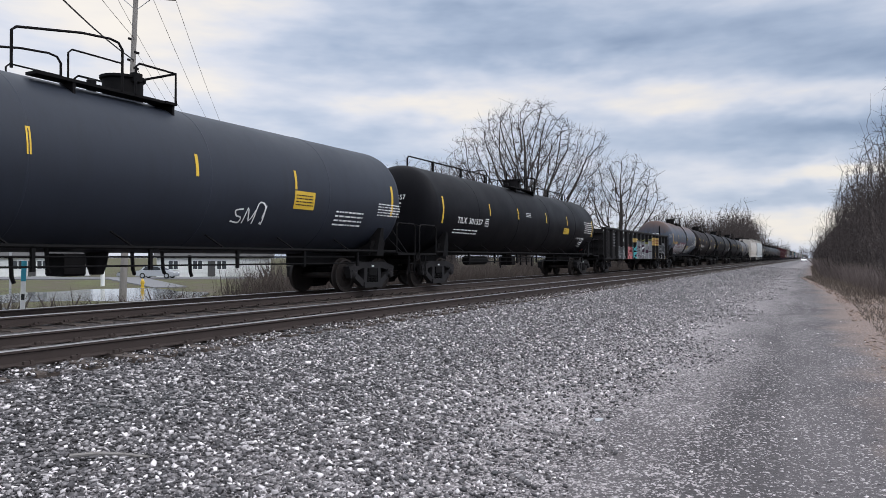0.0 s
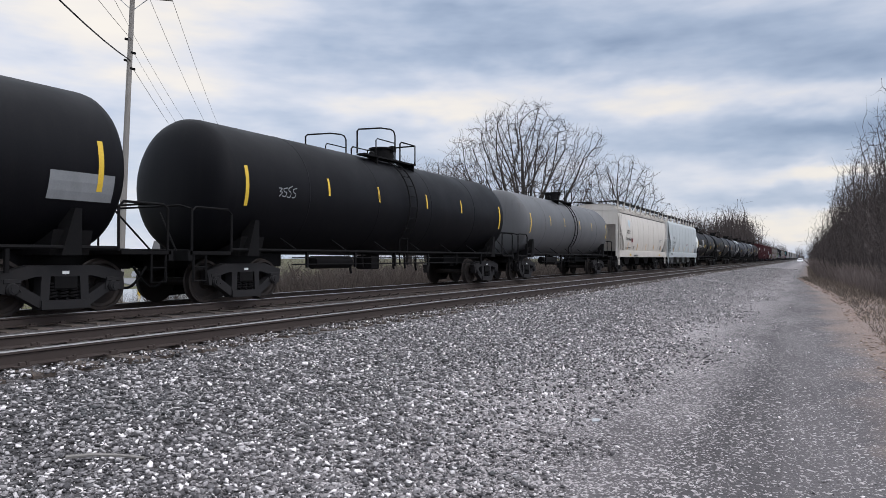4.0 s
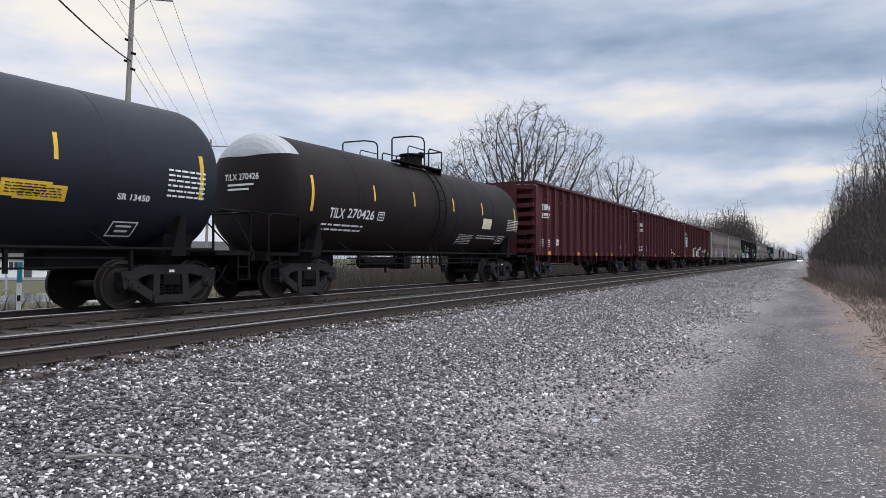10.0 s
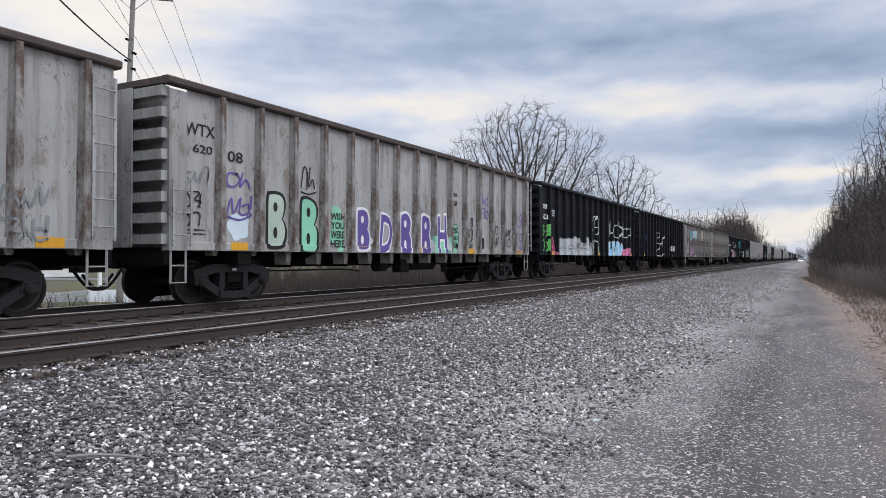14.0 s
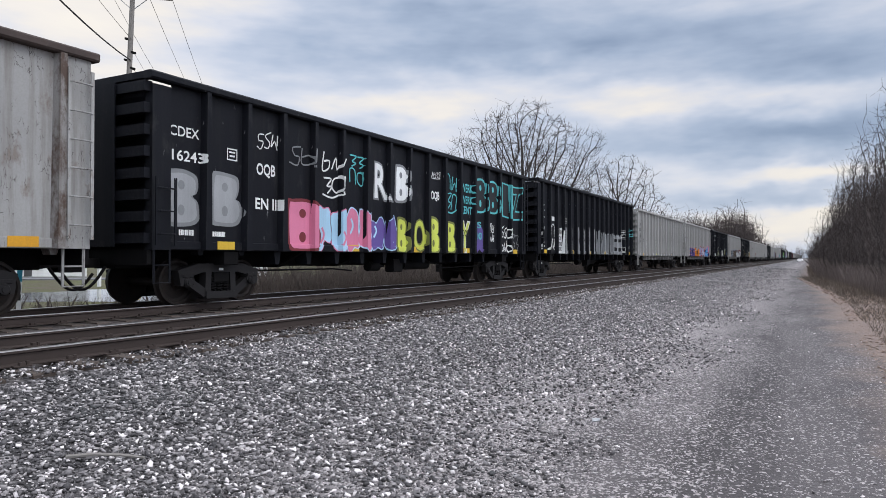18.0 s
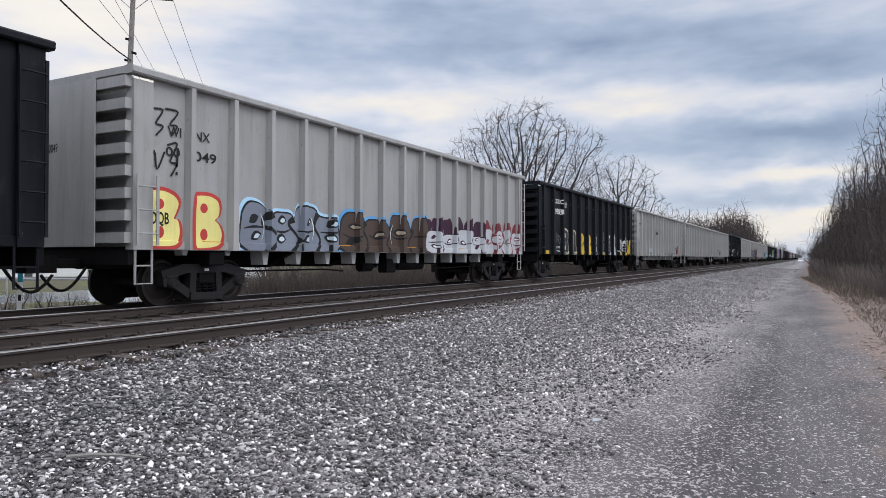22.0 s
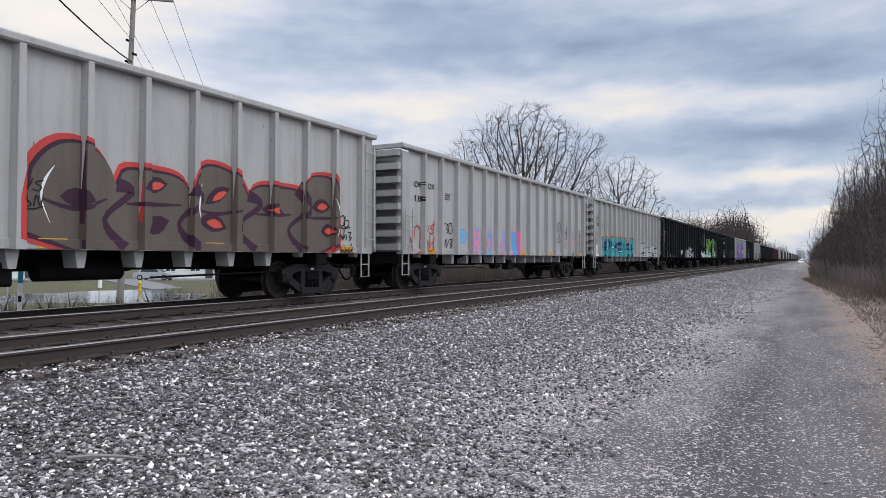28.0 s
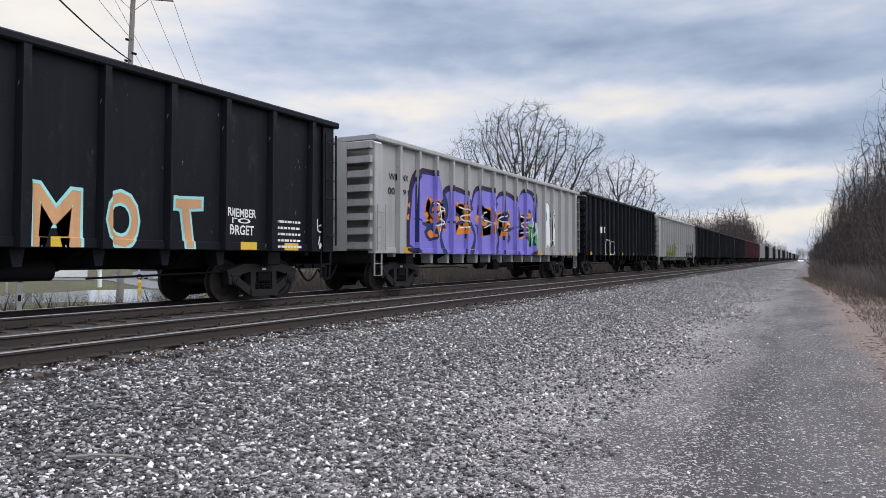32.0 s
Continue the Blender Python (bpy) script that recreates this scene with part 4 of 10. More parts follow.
    for k in range(n_run + 1):
        y = -h + 2.6 + (2 * h - 5.2) * k / n_run
        part("pipe_strut", cached(("pipe_strut",), lambda: Solid().tube([(1.36, 0, 1.12), (1.02, -0.25, 1.42)], 0.02, 5)), UNDER, car, at=(0, y, 0))
        part("pipe_hanger", cached(("pipe_hanger",), lambda: Solid().box(1.33, 1.39, 0.3, 0.36, 0.72, 1.14)), UNDER, car, at=(0, y, 0))
    for e in (1, -1):
        part("running_pipe", Solid().tube([(e * 1.38, -h + 0.4, 1.13), (e * 1.38, h - 0.4, 1.13)], 0.035, 6), UNDER, car)
    for z in (0.96, 0.80):
        part("running_pipe", Solid().tube([(1.36, -h + 2.4, z), (1.36, h - 2.4, z)], 0.018, 5), UNDER, car)
    part("bottom_outlet", Solid().lathe([(0.62, 0.12), (0.80, 0.18), (1.1, 0.22)], "z", (0, 0.2, 0), 12), UNDER, car, "bottom outlet valve", smooth=True)
    part("brake_valve", cached(("tank_valve",), lambda: Solid().cbox(-0.25, 0.3, -0.2, 0.2, -0.2, 0.2, 0.04)), UNDER, car, at=(0.4, -0.7, 0.82))
    for y in (-1.7, -1.1, 0.6, 1.3, 2.0):
        part("drain_pipe", cached(("drain_pipe",), lambda: Solid().tube([(0, 0, 0.45), (0, 0.02, 0.1), (0, 0.06, 0)], 0.035, 6)), UNDER, car, at=(0.5, y, 0.60 + 0.1 * math.sin(y * 5)))
    part("air_reservoir", cached(("air_reservoir",), lambda: Solid().lathe([(-0.8, 0.001), (-0.78, 0.17), (0.8, 0.17), (0.82, 0.001)], "y", (0, 0, 0), 14), True), UNDER, car, at=(0.8, -h + 4.6, 0.84))
    for e in (-1, 1):
        hand = Solid()
        ye = e * (h + 0.66)
        hand.tube([(1.42, ye - e * 1.05, 1.08), (1.42, ye - e * 1.05, 1.86), (1.42, ye - e * 0.95, 1.96), (1.42, ye - e * 0.1, 1.96), (1.42, ye, 1.88), (1.42, ye, 1.08)], 0.026, 6)
        hand.tube([(1.42, ye, 1.92), (1.1, ye, 2.0), (-1.1, ye, 2.0), (-1.42, ye, 1.9), (-1.42, ye, 1.08)], 0.022, 6)
        hand.tube([(1.0, ye, 1.06), (0.2, ye - e * 0.25, 1.9)], 0.02, 5)
        part("end_handrail", hand, UNDER, car, smooth=True)
    wheel = Solid()
    yb = h + 0.60
    ring = [(-0.55 + 0.27 * math.cos(w), yb, 1.75 + 0.27 * math.sin(w)) for w in [2 * math.pi * i / 16 for i in range(17)]]
    wheel.tube(ring, 0.02, 5)
    for i in range(0, 16, 3):
        wheel.tube([ring[i], (-0.55, yb, 1.75)], 0.012, 4)
    part("brake_wheel", wheel, UNDER, car)
    for s in (-1, 1):
        part("stirrup", stirrup_solid(s * (h + 0.30), s * (h + 0.62), 1.42, 1.04, 0.50), UNDER, car)
        part("coupler", coupler_solid(s * (h + 0.72), s), UNDER, car)
        part("air_hose", hose_solid(s * (h + 0.72), s), UNDER, car)
        add_truck(car, s * (h - 1.15))
    car.location = (TRAIN_X, mid, RAIL)
    car["radius"], car["axis"] = radius, zc
    return roll_on(car, mid)


# ---- covered hoppers ----
def hopper(mid, coat, label, curved=True):
    car = tagged(new("covered_hopper"), label, "freight car", "cars of the freight train")
    h, top = 8.0, 4.30
    side = []
    if curved:
        side = [(1.46, 1.42), (1.58, 1.9), (1.61, 2.6), (1.58, 3.3), (1.48, 3.85), (1.42, 4.0), (1.36, 4.12), (1.05, 4.34), (0.5, 4.42)]
    else:
        side = [(1.48, 1.42), (1.57, 1.9), (1.59, 2.6), (1.58, 3.3), (1.54, 3.8), (1.54, 3.95), (1.48, 4.05), (1.10, 4.26), (0.5, 4.36)]
    prof = side + [(-x, z) for x, z in reversed(side)]
    # the body is cut back at both ends by the slope sheets: full length at the top, shorter below
    s = Solid()
    n = len(prof)

    def cut(z):
        return h - 0.1 if z > 3.15 else h - 0.1 - min(1.55, (3.15 - z) * 0.95)
    rings, count = [], 14
    for e in (-1, 1):
        rings.append([(x, e * cut(z), z) for x, z in prof])
    s.add([v for ring in rings for v in ring], [(i, i + 1, n + i + 1, n + i) for i in range(n - 1)] + [tuple(range(n)), tuple(range(2 * n - 1, n - 1, -1))])
    part("body", s, coat, car, "", smooth=True)
    seams = Solid()
    for k in range(1, 9):
        y = -h + 16.0 * k / 9
        if abs(y) < 6.4:
            seams.tube([(x + 0.001, y, z) for x, z in side[:6]], 0.012, 4)
    part("weld_seams", seams, coat, car)
    for e in (-1, 1):
        for sx in (-1, 1):
            part("end_post", Solid().box(min(sx * 1.36, sx * 1.50), max(sx * 1.36, sx * 1.50), e * (h - 0.04) - 0.06, e * (h - 0.04) + 0.06, 0.95, 4.0), coat, car)
        post = Solid().prism([(-1.50, 4.0), (1.50, 4.0), (1.1, 4.28), (0.5, 4.38), (-0.5, 4.38), (-1.1, 4.28)], "y", e * (h - 0.04) - 0.05, e * (h - 0.04) + 0.05)
        part("roof_end", post, coat, car)
        part("end_sheet", Solid().box(-1.355, 1.355, e * (h - 0.05) - 0.03, e * (h - 0.05) + 0.03, 3.1, 3.995), coat, car)
        a, b = sorted((e * (h - 0.10), e * (h - 1.75)))
        part("slope_sheet", Solid().prism([(e * (h - 0.15), 3.12), (e * (h - 1.62), 1.45), (e * (h - 1.70), 1.45), (e * (h - 0.23), 3.12)], "x", -1.44, 1.44), coat, car, "slope sheet")
        lad = ladder_solid(*sorted((e * (h + 0.0), e * (h - 0.45))), 1.30, 2.62 if not curved else 4.2, 1.60, 5 if not curved else 8)
        part("ladder", lad, coat, car)
        part("stirrup", stirrup_solid(*sorted((e * (h - 0.05), e * (h - 0.40))), 1.5), coat, car)
        part("coupler", coupler_solid(e * (h + 0.1), e), UNDER, car)
        part("air_hose", hose_solid(e * (h + 0.1), e), UNDER, car)
        rail_ = Solid().tube([(1.0, e * (h - 0.02), 2.0), (-1.0, e * (h - 0.02), 2.0)], 0.02, 5).tube([(0.4, e * (h - 0.02), 1.2), (0.4, e * (h - 0.02), 3.1)], 0.03, 5).tube([(-0.5, e * (h - 0.3), 1.2), (-0.5, e * (h - 0.3), 2.6)], 0.09, 8)
        part("end_gear", rail_, UNDER, car, "brake pipes and grab rails")
        add_truck(car, e * (h - 2.0))
    sill = Solid().cbox(1.36, 1.60, -h, h, 1.02, 1.44, 0.02).cbox(-1.60, -1.36, -h, h, 1.02, 1.44, 0.02)
    part("side_sill", sill, coat, car)
    walk_ = Solid().box(-1.0, -0.35, -h - 0.1, h + 0.1, top + 0.22, top + 0.25).box(0.95, 1.35, -h + 0.0, h + 0.1, top + 0.26, top + 0.29).box(1.34, 1.37, -h, h + 0.1, top + 0.16, top + 0.34)
    walk_.box(-1.37, 1.37, -h - 0.12, -h + 0.25, top + 0.22, top + 0.25).box(-1.37, 1.37, h - 0.25, h + 0.12, top + 0.22, top + 0.25)
    part("roof_walk", walk_, UNDER, car, "black grated running board")
    for k in range(10):
        y = -h + 0.5 + 15.0 * k / 9
        part("roof_bracket", cached(("roof_bracket",), lambda: Solid().prism([(1.30, 4.12), (1.42, 4.06), (1.44, 4.06), (1.40, 4.60), (1.36, 4.60)], "y", -0.035, 0.035)), coat, car, at=(0, y, 0))
    if curved:
        for x, z in ((1.475, 3.90), (1.44, 3.99), (1.40, 4.08)):
            part("roof_bead", Solid().tube([(x + 0.012, -h + 0.15, z), (x + 0.012, h - 0.15, z)], 0.022, 6), coat, car, "rolled bead below the roof edge")
        # a black strip stands in for the shade line below the beads
        part("seam_shadow_gap", Solid().box(1.490, 1.500, -h + 0.15, h - 0.15, 3.835, 3.860), UNDER, car, "dark strip standing for the shade below the roof seam")
    hatch = Solid()
    for k in range(6):
        hatch.box(-0.35, 0.35, -6.6 + 2.4 * k, -5.2 + 2.4 * k, 4.36, 4.47)
    part("hatch", hatch, coat, car, "roof hatches")
    for k in range(4):
        y = -4.6 + 3.07 * k
        bay = Solid().prism([(y - 1.45, 1.44), (y + 1.45, 1.44), (y + 0.45, 0.55), (y - 0.45, 0.55)], "x", -1.25, 1.25)
        bay.box(-1.0, 1.0, y - 0.5, y + 0.5, 0.42, 0.57)
        part("discharge_bay", bay, UNDER if curved else paint("bay_grey_%d" % k, (0.12, 0.125, 0.125), 0.6), car, "sloped discharge bay")
    part("underframe", Solid().cbox(-0.3, 0.3, -h, h, 0.76, 1.1, 0.02).box(-1.45, 1.45, -h - 0.06, -h + 0.08, 0.85, 1.10).box(-1.45, 1.45, h - 0.08, h + 0.06, 0.85, 1.10), UNDER, car)
    for k in range(5):
        y = -5.7 + 2.8 * k
        part("reflector", cached(("hopper_tape",), lambda: Solid().prism([(1.53, 1.50), (1.58, 1.66), (1.615, 1.95), (1.62, 1.95), (1.585, 1.66), (1.535, 1.50)], "y", -0.05, 0.05)), ORANGE, car, at=(0, y, 0))
    car.location = (TRAIN_X, mid, RAIL)
    return roll_on(car, mid)


# ---- low gondola ----
def low_gondola(mid, label):
    car = tagged(new("low_gondola"), label, "freight car", "cars of the freight train")
    h, top, sill = 9.65, 2.72, 0.92
    b = Solid().box(SHEET_X - 0.01, SHEET_X, -h, h, sill, top - 0.25).box(-SHEET_X, -SHEET_X + 0.01, -h, h, sill, top - 0.25).box(-1.43, 1.43, -h, h, 1.05, 1.1)
    b.box(-1.43, 1.43, -h, -h + 0.03, sill, top - 0.1).box(-1.43, 1.43, h - 0.03, h, sill, top - 0.1)
    for k in range(64):
        y = -h + 0.15 + 0.3 * k
        b.box(SHEET_X - 0.01, SHEET_X, y, y + 0.15, top - 0.25, top - 0.12)
        b.box(-SHEET_X, -SHEET_X + 0.01, y, y + 0.15, top - 0.25, top - 0.12)
    part("tub", b, LOWCAR, car)
    part("top_chord", Solid().cbox(SHEET_X - 0.06, RIB_X + 0.02, -h, h, top - 0.13, top, 0.03).cbox(-RIB_X - 0.02, -SHEET_X + 0.06, -h, h, top - 0.13, top, 0.03), LOWCAR, car)
    rib = Solid().prism([(SHEET_X, -0.11), (RIB_X, -0.075), (RIB_X, 0.075), (SHEET_X, 0.11)], "z", sill - 0.02, top - 0.12).mesh("rib")
    for k in range(16):
        part("rib", rib, LOWCAR, car, at=(0, -h + 0.35 + (2 * h - 0.7) * k / 15, 0))
    part("side_sill", Solid().cbox(SHEET_X - 0.05, SHEET_X + 0.04, -h, h, sill - 0.1, sill + 0.14, 0.02), LOWCAR, car)
    for j in range(4):
        part("end_slat", cached(("low_end_slat",), lambda: Solid().cbox(-1.44, 1.44, -0.16, 0.0, 0.0, 0.10, 0.02)), LOWCAR, car, at=(0, -h, sill + 0.2 + 0.42 * j))
    under_parts(car, 2 * h, 1.0, ("low",))
    stake = Solid().prism([(-0.09, 0), (0.09, 0), (0.06, 0.62), (-0.02, 0.64)], "y", -0.05, 0.05)
    for y in (-2.4, 1.9, 7.7):
        part("stake", cached(("stake",), lambda: stake), UNDER, car, "upright timber stake", at=(-1.40, y, top - 0.05))
    for s in (-1, 1):
        part("coupler", coupler_solid(s * h, s), UNDER, car)
        part("air_hose", hose_solid(s * h, s), UNDER, car)
        part("stirrup", stirrup_solid(*sorted((s * (h - 0.4), s * (h - 0.06))), 1.45, 0.95), UNDER, car)
        part("ladder", ladder_solid(*sorted((s * (h - 0.42), s * (h - 0.02))), sill, top - 0.2, RIB_X + 0.02, 4), LOWCAR, car)
        add_truck(car, s * (h - 1.9))
    car.location = (TRAIN_X, mid, RAIL)
    return roll_on(car, mid)


# ---- lettering and graffiti: thin paint shapes laid on the sides of the cars ----
def coat_of(name, col, rough=0.55):
    m = paint("spray_" + name, col, rough, 0.30, tuple(c * 0.4 for c in col), spread=0.38)
    return m


INKS = {"W": WHITE, "K": INK, "YEL": YELLOW}
for nm_, col_ in (("WHITE", (0.66, 0.67, 0.66)), ("GREY2", (0.20, 0.205, 0.21)), ("GREY3", (0.07, 0.072, 0.075)), ("SILVER", (0.42, 0.43, 0.44)), ("GREY1", (0.27, 0.275, 0.28)), ("PALEMINT", (0.40, 0.47, 0.39)), ("TAUPE", (0.21, 0.185, 0.165)), ("DUSK", (0.075, 0.07, 0.10)), ("PANEL", (0.05, 0.052, 0.056)),
                  ("CARBON", (0.02, 0.02, 0.022)), ("RED", (0.42, 0.045, 0.04)), ("CRIM", (0.24, 0.02, 0.075)), ("MAROON", (0.16, 0.03, 0.035)), ("PINK", (0.62, 0.19, 0.30)), ("PINKD", (0.55, 0.22, 0.22)),
                  ("PURP", (0.11, 0.075, 0.25)), ("LAV", (0.34, 0.29, 0.42)), ("VIOL", (0.040, 0.015, 0.030)), ("EMBER", (0.50, 0.075, 0.045)), ("IRIS", (0.20, 0.17, 0.52)), ("NAVY", (0.02, 0.03, 0.10)), ("BLUE", (0.05, 0.13, 0.36)),
                  ("SKY", (0.36, 0.55, 0.70)), ("SKYD", (0.10, 0.32, 0.60)), ("PALE", (0.48, 0.56, 0.60)), ("TEAL", (0.10, 0.42, 0.44)), ("TEALD", (0.06, 0.27, 0.29)), ("TURQ", (0.30, 0.62, 0.60)),
                  ("MINT", (0.22, 0.50, 0.34)), ("MINTD", (0.05, 0.38, 0.24)), ("GREEN", (0.15, 0.46, 0.12)), ("OLIVE", (0.16, 0.17, 0.05)), ("YELG", (0.55, 0.60, 0.10)), ("YELC", (0.70, 0.62, 0.22)),
                  ("GOLD", (0.42, 0.29, 0.10)), ("CREAM", (0.58, 0.52, 0.36)), ("ORG", (0.60, 0.21, 0.03)), ("TAN", (0.34, 0.27, 0.20)), ("TANO", (0.50, 0.27, 0.13)), ("BROWN", (0.075, 0.052, 0.042)),
                  ("UMBER", (0.105, 0.085, 0.07)), ("SLATE", (0.19, 0.21, 0.25))):
    INKS[nm_] = coat_of(nm_.lower(), col_)



def fading_green():
    """Sprayed green that fades to mint at the foot and the top of the letters."""
    m = coat_of("fading_green", (0.15, 0.46, 0.12))
    n, l = m.node_tree.nodes, m.node_tree.links
    p = n["Principled BSDF"]
    old = p.inputs["Base Color"].links[0].from_socket
    sep = n.new("ShaderNodeSeparateXYZ")
    l.new(n.new("ShaderNodeTexCoord").outputs["Object"], sep.inputs[0])
    r = ramp(n, [(0.22, (1, 1, 1)), (0.42, (0, 0, 0)), (0.66, (0, 0, 0)), (0.80, (0.8, 0.8, 0.8))])
    l.new(ramp_fac(n, l, sep.outputs[2], 0.5, 4.5, 0.0, 1.0), r.inputs[0])
    l.new(mixer(n, l, r.outputs[0], old, (0.36, 0.66, 0.55)), p.inputs["Base Color"])
    return m


INKS["FADE"] = fading_green()
GLYPHS = {}


def glyphs(text, offset):
    """The outline letters of a text as flat faces: points and faces."""
    key = (text, offset)
    if key not in GLYPHS:
        cu = bpy.data.curves.new("lettering", "FONT")
        cu.body, cu.offset, cu.resolution_u = text, offset, 3
        ob = bpy.data.objects.new("lettering", cu)
        me = bpy.data.meshes.new_from_object(ob)
        GLYPHS[key] = (np.array([(v.co.x, v.co.y) for v in me.vertices]), [tuple(p.vertices) for p in me.polygons])
        bpy.data.objects.remove(ob)
        bpy.data.curves.remove(cu)
        bpy.data.meshes.remove(me)
    return GLYPHS[key]


def fitted(pts, ref, box):
    lo, hi = ref.min(0), ref.max(0)
    size = np.maximum(hi - lo, 1e-6)
    return (pts - lo) / size * np.array([box[2] - box[0], box[3] - box[1]]) + np.array([box[0], box[1]])


def gondola_skin(style):
    length, top, count, sill, width = STYLES[style]
    places = rib_places(style)
    cuts_u = [(y + e * width * k * RIB_FOOT, sill, y + e * width * k * RIB_HEAD, top - 0.14) for y in places for e in (-1, 1) for k in (0.34, 0.5)]

    def depth(u, z):
        x = SHEET_X
        broad = width * (RIB_FOOT + (RIB_HEAD - RIB_FOOT) * min(1.0, max(0.0, (z - sill) / (top - 0.14 - sill))))
        for y in places:
            a = abs(u - y)
            if a < broad * 0.5:
                x = max(x, RIB_X - (RIB_X - SHEET_X) * max(0.0, (a - broad * 0.34) / (broad * 0.16)))
        return max(x, SHEET_X + 0.038) if z < sill + 0.172 else x
    return cuts_u, [sill + 0.165, sill + 0.178], depth, (-length / 2 + 0.03, length / 2 - 0.03, sill + 0.015, top - 0.16)


def low_skin():
    places = [-9.65 + 0.35 + (2 * 9.65 - 0.7) * k / 15 for k in range(16)]
    cuts_u = [(y + e * w, 0.0, y + e * w, 1.0) for y in places for e in (-1, 1) for w in (0.075, 0.11)]

    def depth(u, z):
        x = SHEET_X
        for y in places:
            a = abs(u - y)
            if a < 0.11:
                x = max(x, RIB_X - (RIB_X - SHEET_X) * max(0.0, (a - 0.075) / 0.035))
        return max(x, SHEET_X + 0.043) if z < 1.07 else x
    return cuts_u, [1.055, 1.072], depth, (-9.6, 9.6, 0.85, 2.45)


def tank_skin(car):
    r, zc = car["radius"], car["axis"]
    return [], [zc + 0.16 * k for k in range(-7, 8)], lambda u, z: math.sqrt(max(0.01, r * r - (z - zc) ** 2)), (-20, 20, zc - r * 0.85, zc + r * 0.85)


def hopper_skin():
    side = [(1.60, 1.03), (1.60, 1.43), (1.53, 1.55), (1.58, 1.9), (1.61, 2.6), (1.58, 3.3), (1.48, 3.85)]

    def depth(u, z):
        for (xa, za), (xb, zb) in zip(side, side[1:]):
            if za <= z <= zb:
                return xa + (xb - xa) * (z - za) / (zb - za) + 0.006
        return 1.6
    return [], [1.43, 1.55, 1.9, 2.25, 2.6, 2.95, 3.3], depth, (-8, 8, 1.03, 3.85)


SKINS = {}


def lay(car, name, pts, faces, ink, lift, label=""):
    """Lays flat faces on the side of a car, following its ribs or its curve."""
    cuts_u, cuts_z, depth, (ua, ub, za, zb) = SKINS[car.name]
    bm = bmesh.new()
    vs = [bm.verts.new((0.0, p[0], p[1])) for p in pts]
    for f in faces:
        if len(set(f)) > 2:
            try:
                bm.faces.new([vs[i] for i in f])
            except ValueError:
                pass
    lo, hi = np.min(pts, 0), np.max(pts, 0)

    def slice_at(co, no, inner=False, outer=False):
        bmesh.ops.bisect_plane(bm, geom=bm.verts[:] + bm.edges[:] + bm.faces[:], plane_co=co, plane_no=no, clear_inner=inner, clear_outer=outer)
    for u, z, v, w in cuts_u:
        if lo[0] < max(u, v) and min(u, v) < hi[0]:
            slice_at((0, u, z), (0, w - z, u - v))
    for z in cuts_z:
        if lo[1] < z < hi[1]:
            slice_at((0, 0, z), (0, 0, 1))
    if lo[0] < ua:
        slice_at((0, ua, 0), (0, 1, 0), inner=True)
    if hi[0] > ub:
        slice_at((0, ub, 0), (0, 1, 0), outer=True)
    if lo[1] < za:
        slice_at((0, 0, za), (0, 0, 1), inner=True)
    if hi[1] > zb:
        slice_at((0, 0, zb), (0, 0, 1), outer=True)
    if not bm.faces:
        bm.free()
        return None
    for v in bm.verts:
        v.co.x = depth(v.co.y, v.co.z) + lift
    for f in bm.faces:
        if f.normal.x < 0:
            f.normal_flip()
    me = bpy.data.meshes.new(name)
    bm.to_mesh(me)
    bm.free()
    return part(name, me, INKS[ink], car, label)


def quad_list(rects):
    pts, faces = [], []
    for u0, z0, u1, z1 in rects:
        n = len(pts)
        pts += [(u0, z0), (u1, z0), (u1, z1), (u0, z1)]
        faces.append((n, n + 1, n + 2, n + 3))
    return np.array(pts), faces


def blob(rnd, cx, cz, w, h, grow_by=0.0, knobs=3):
    """A rounded, lumpy letter-like outline."""
    ph = [rnd.uniform(0, 6.28) for _ in range(4)]
    am = [rnd.uniform(0.04, 0.13) for _ in range(4)]
    pts = []
    for k in range(28):
        a = 2 * math.pi * k / 28
        q = (abs(math.cos(a)) ** 3.2 + abs(math.sin(a)) ** 3.2) ** (-1 / 3.2)
        f = 1 + sum(am[j] * math.sin((j + 2) * a + ph[j]) for j in range(4)) * 0.9
        pts.append((cx + math.cos(a) * q * f * w / 2 * 0.92 + math.cos(a) * grow_by, cz + math.sin(a) * q * f * h / 2 * 0.92 + math.sin(a) * grow_by))
    return pts


def ribbon(path, width):
    pts, faces = [], []
    for i, p in enumerate(path):
        a, b = path[max(0, i - 1)], path[min(len(path) - 1, i + 1)]
        dx, dz = b[0] - a[0], b[1] - a[1]
        k = width / 2 / max(1e-6, math.hypot(dx, dz))
        pts += [(p[0] - dz * k, p[1] + dx * k), (p[0] + dz * k, p[1] - dx * k)]
    for i in range(len(path) - 1):
        faces.append((2 * i, 2 * i + 1, 2 * i + 3, 2 * i + 2))
    return pts, faces


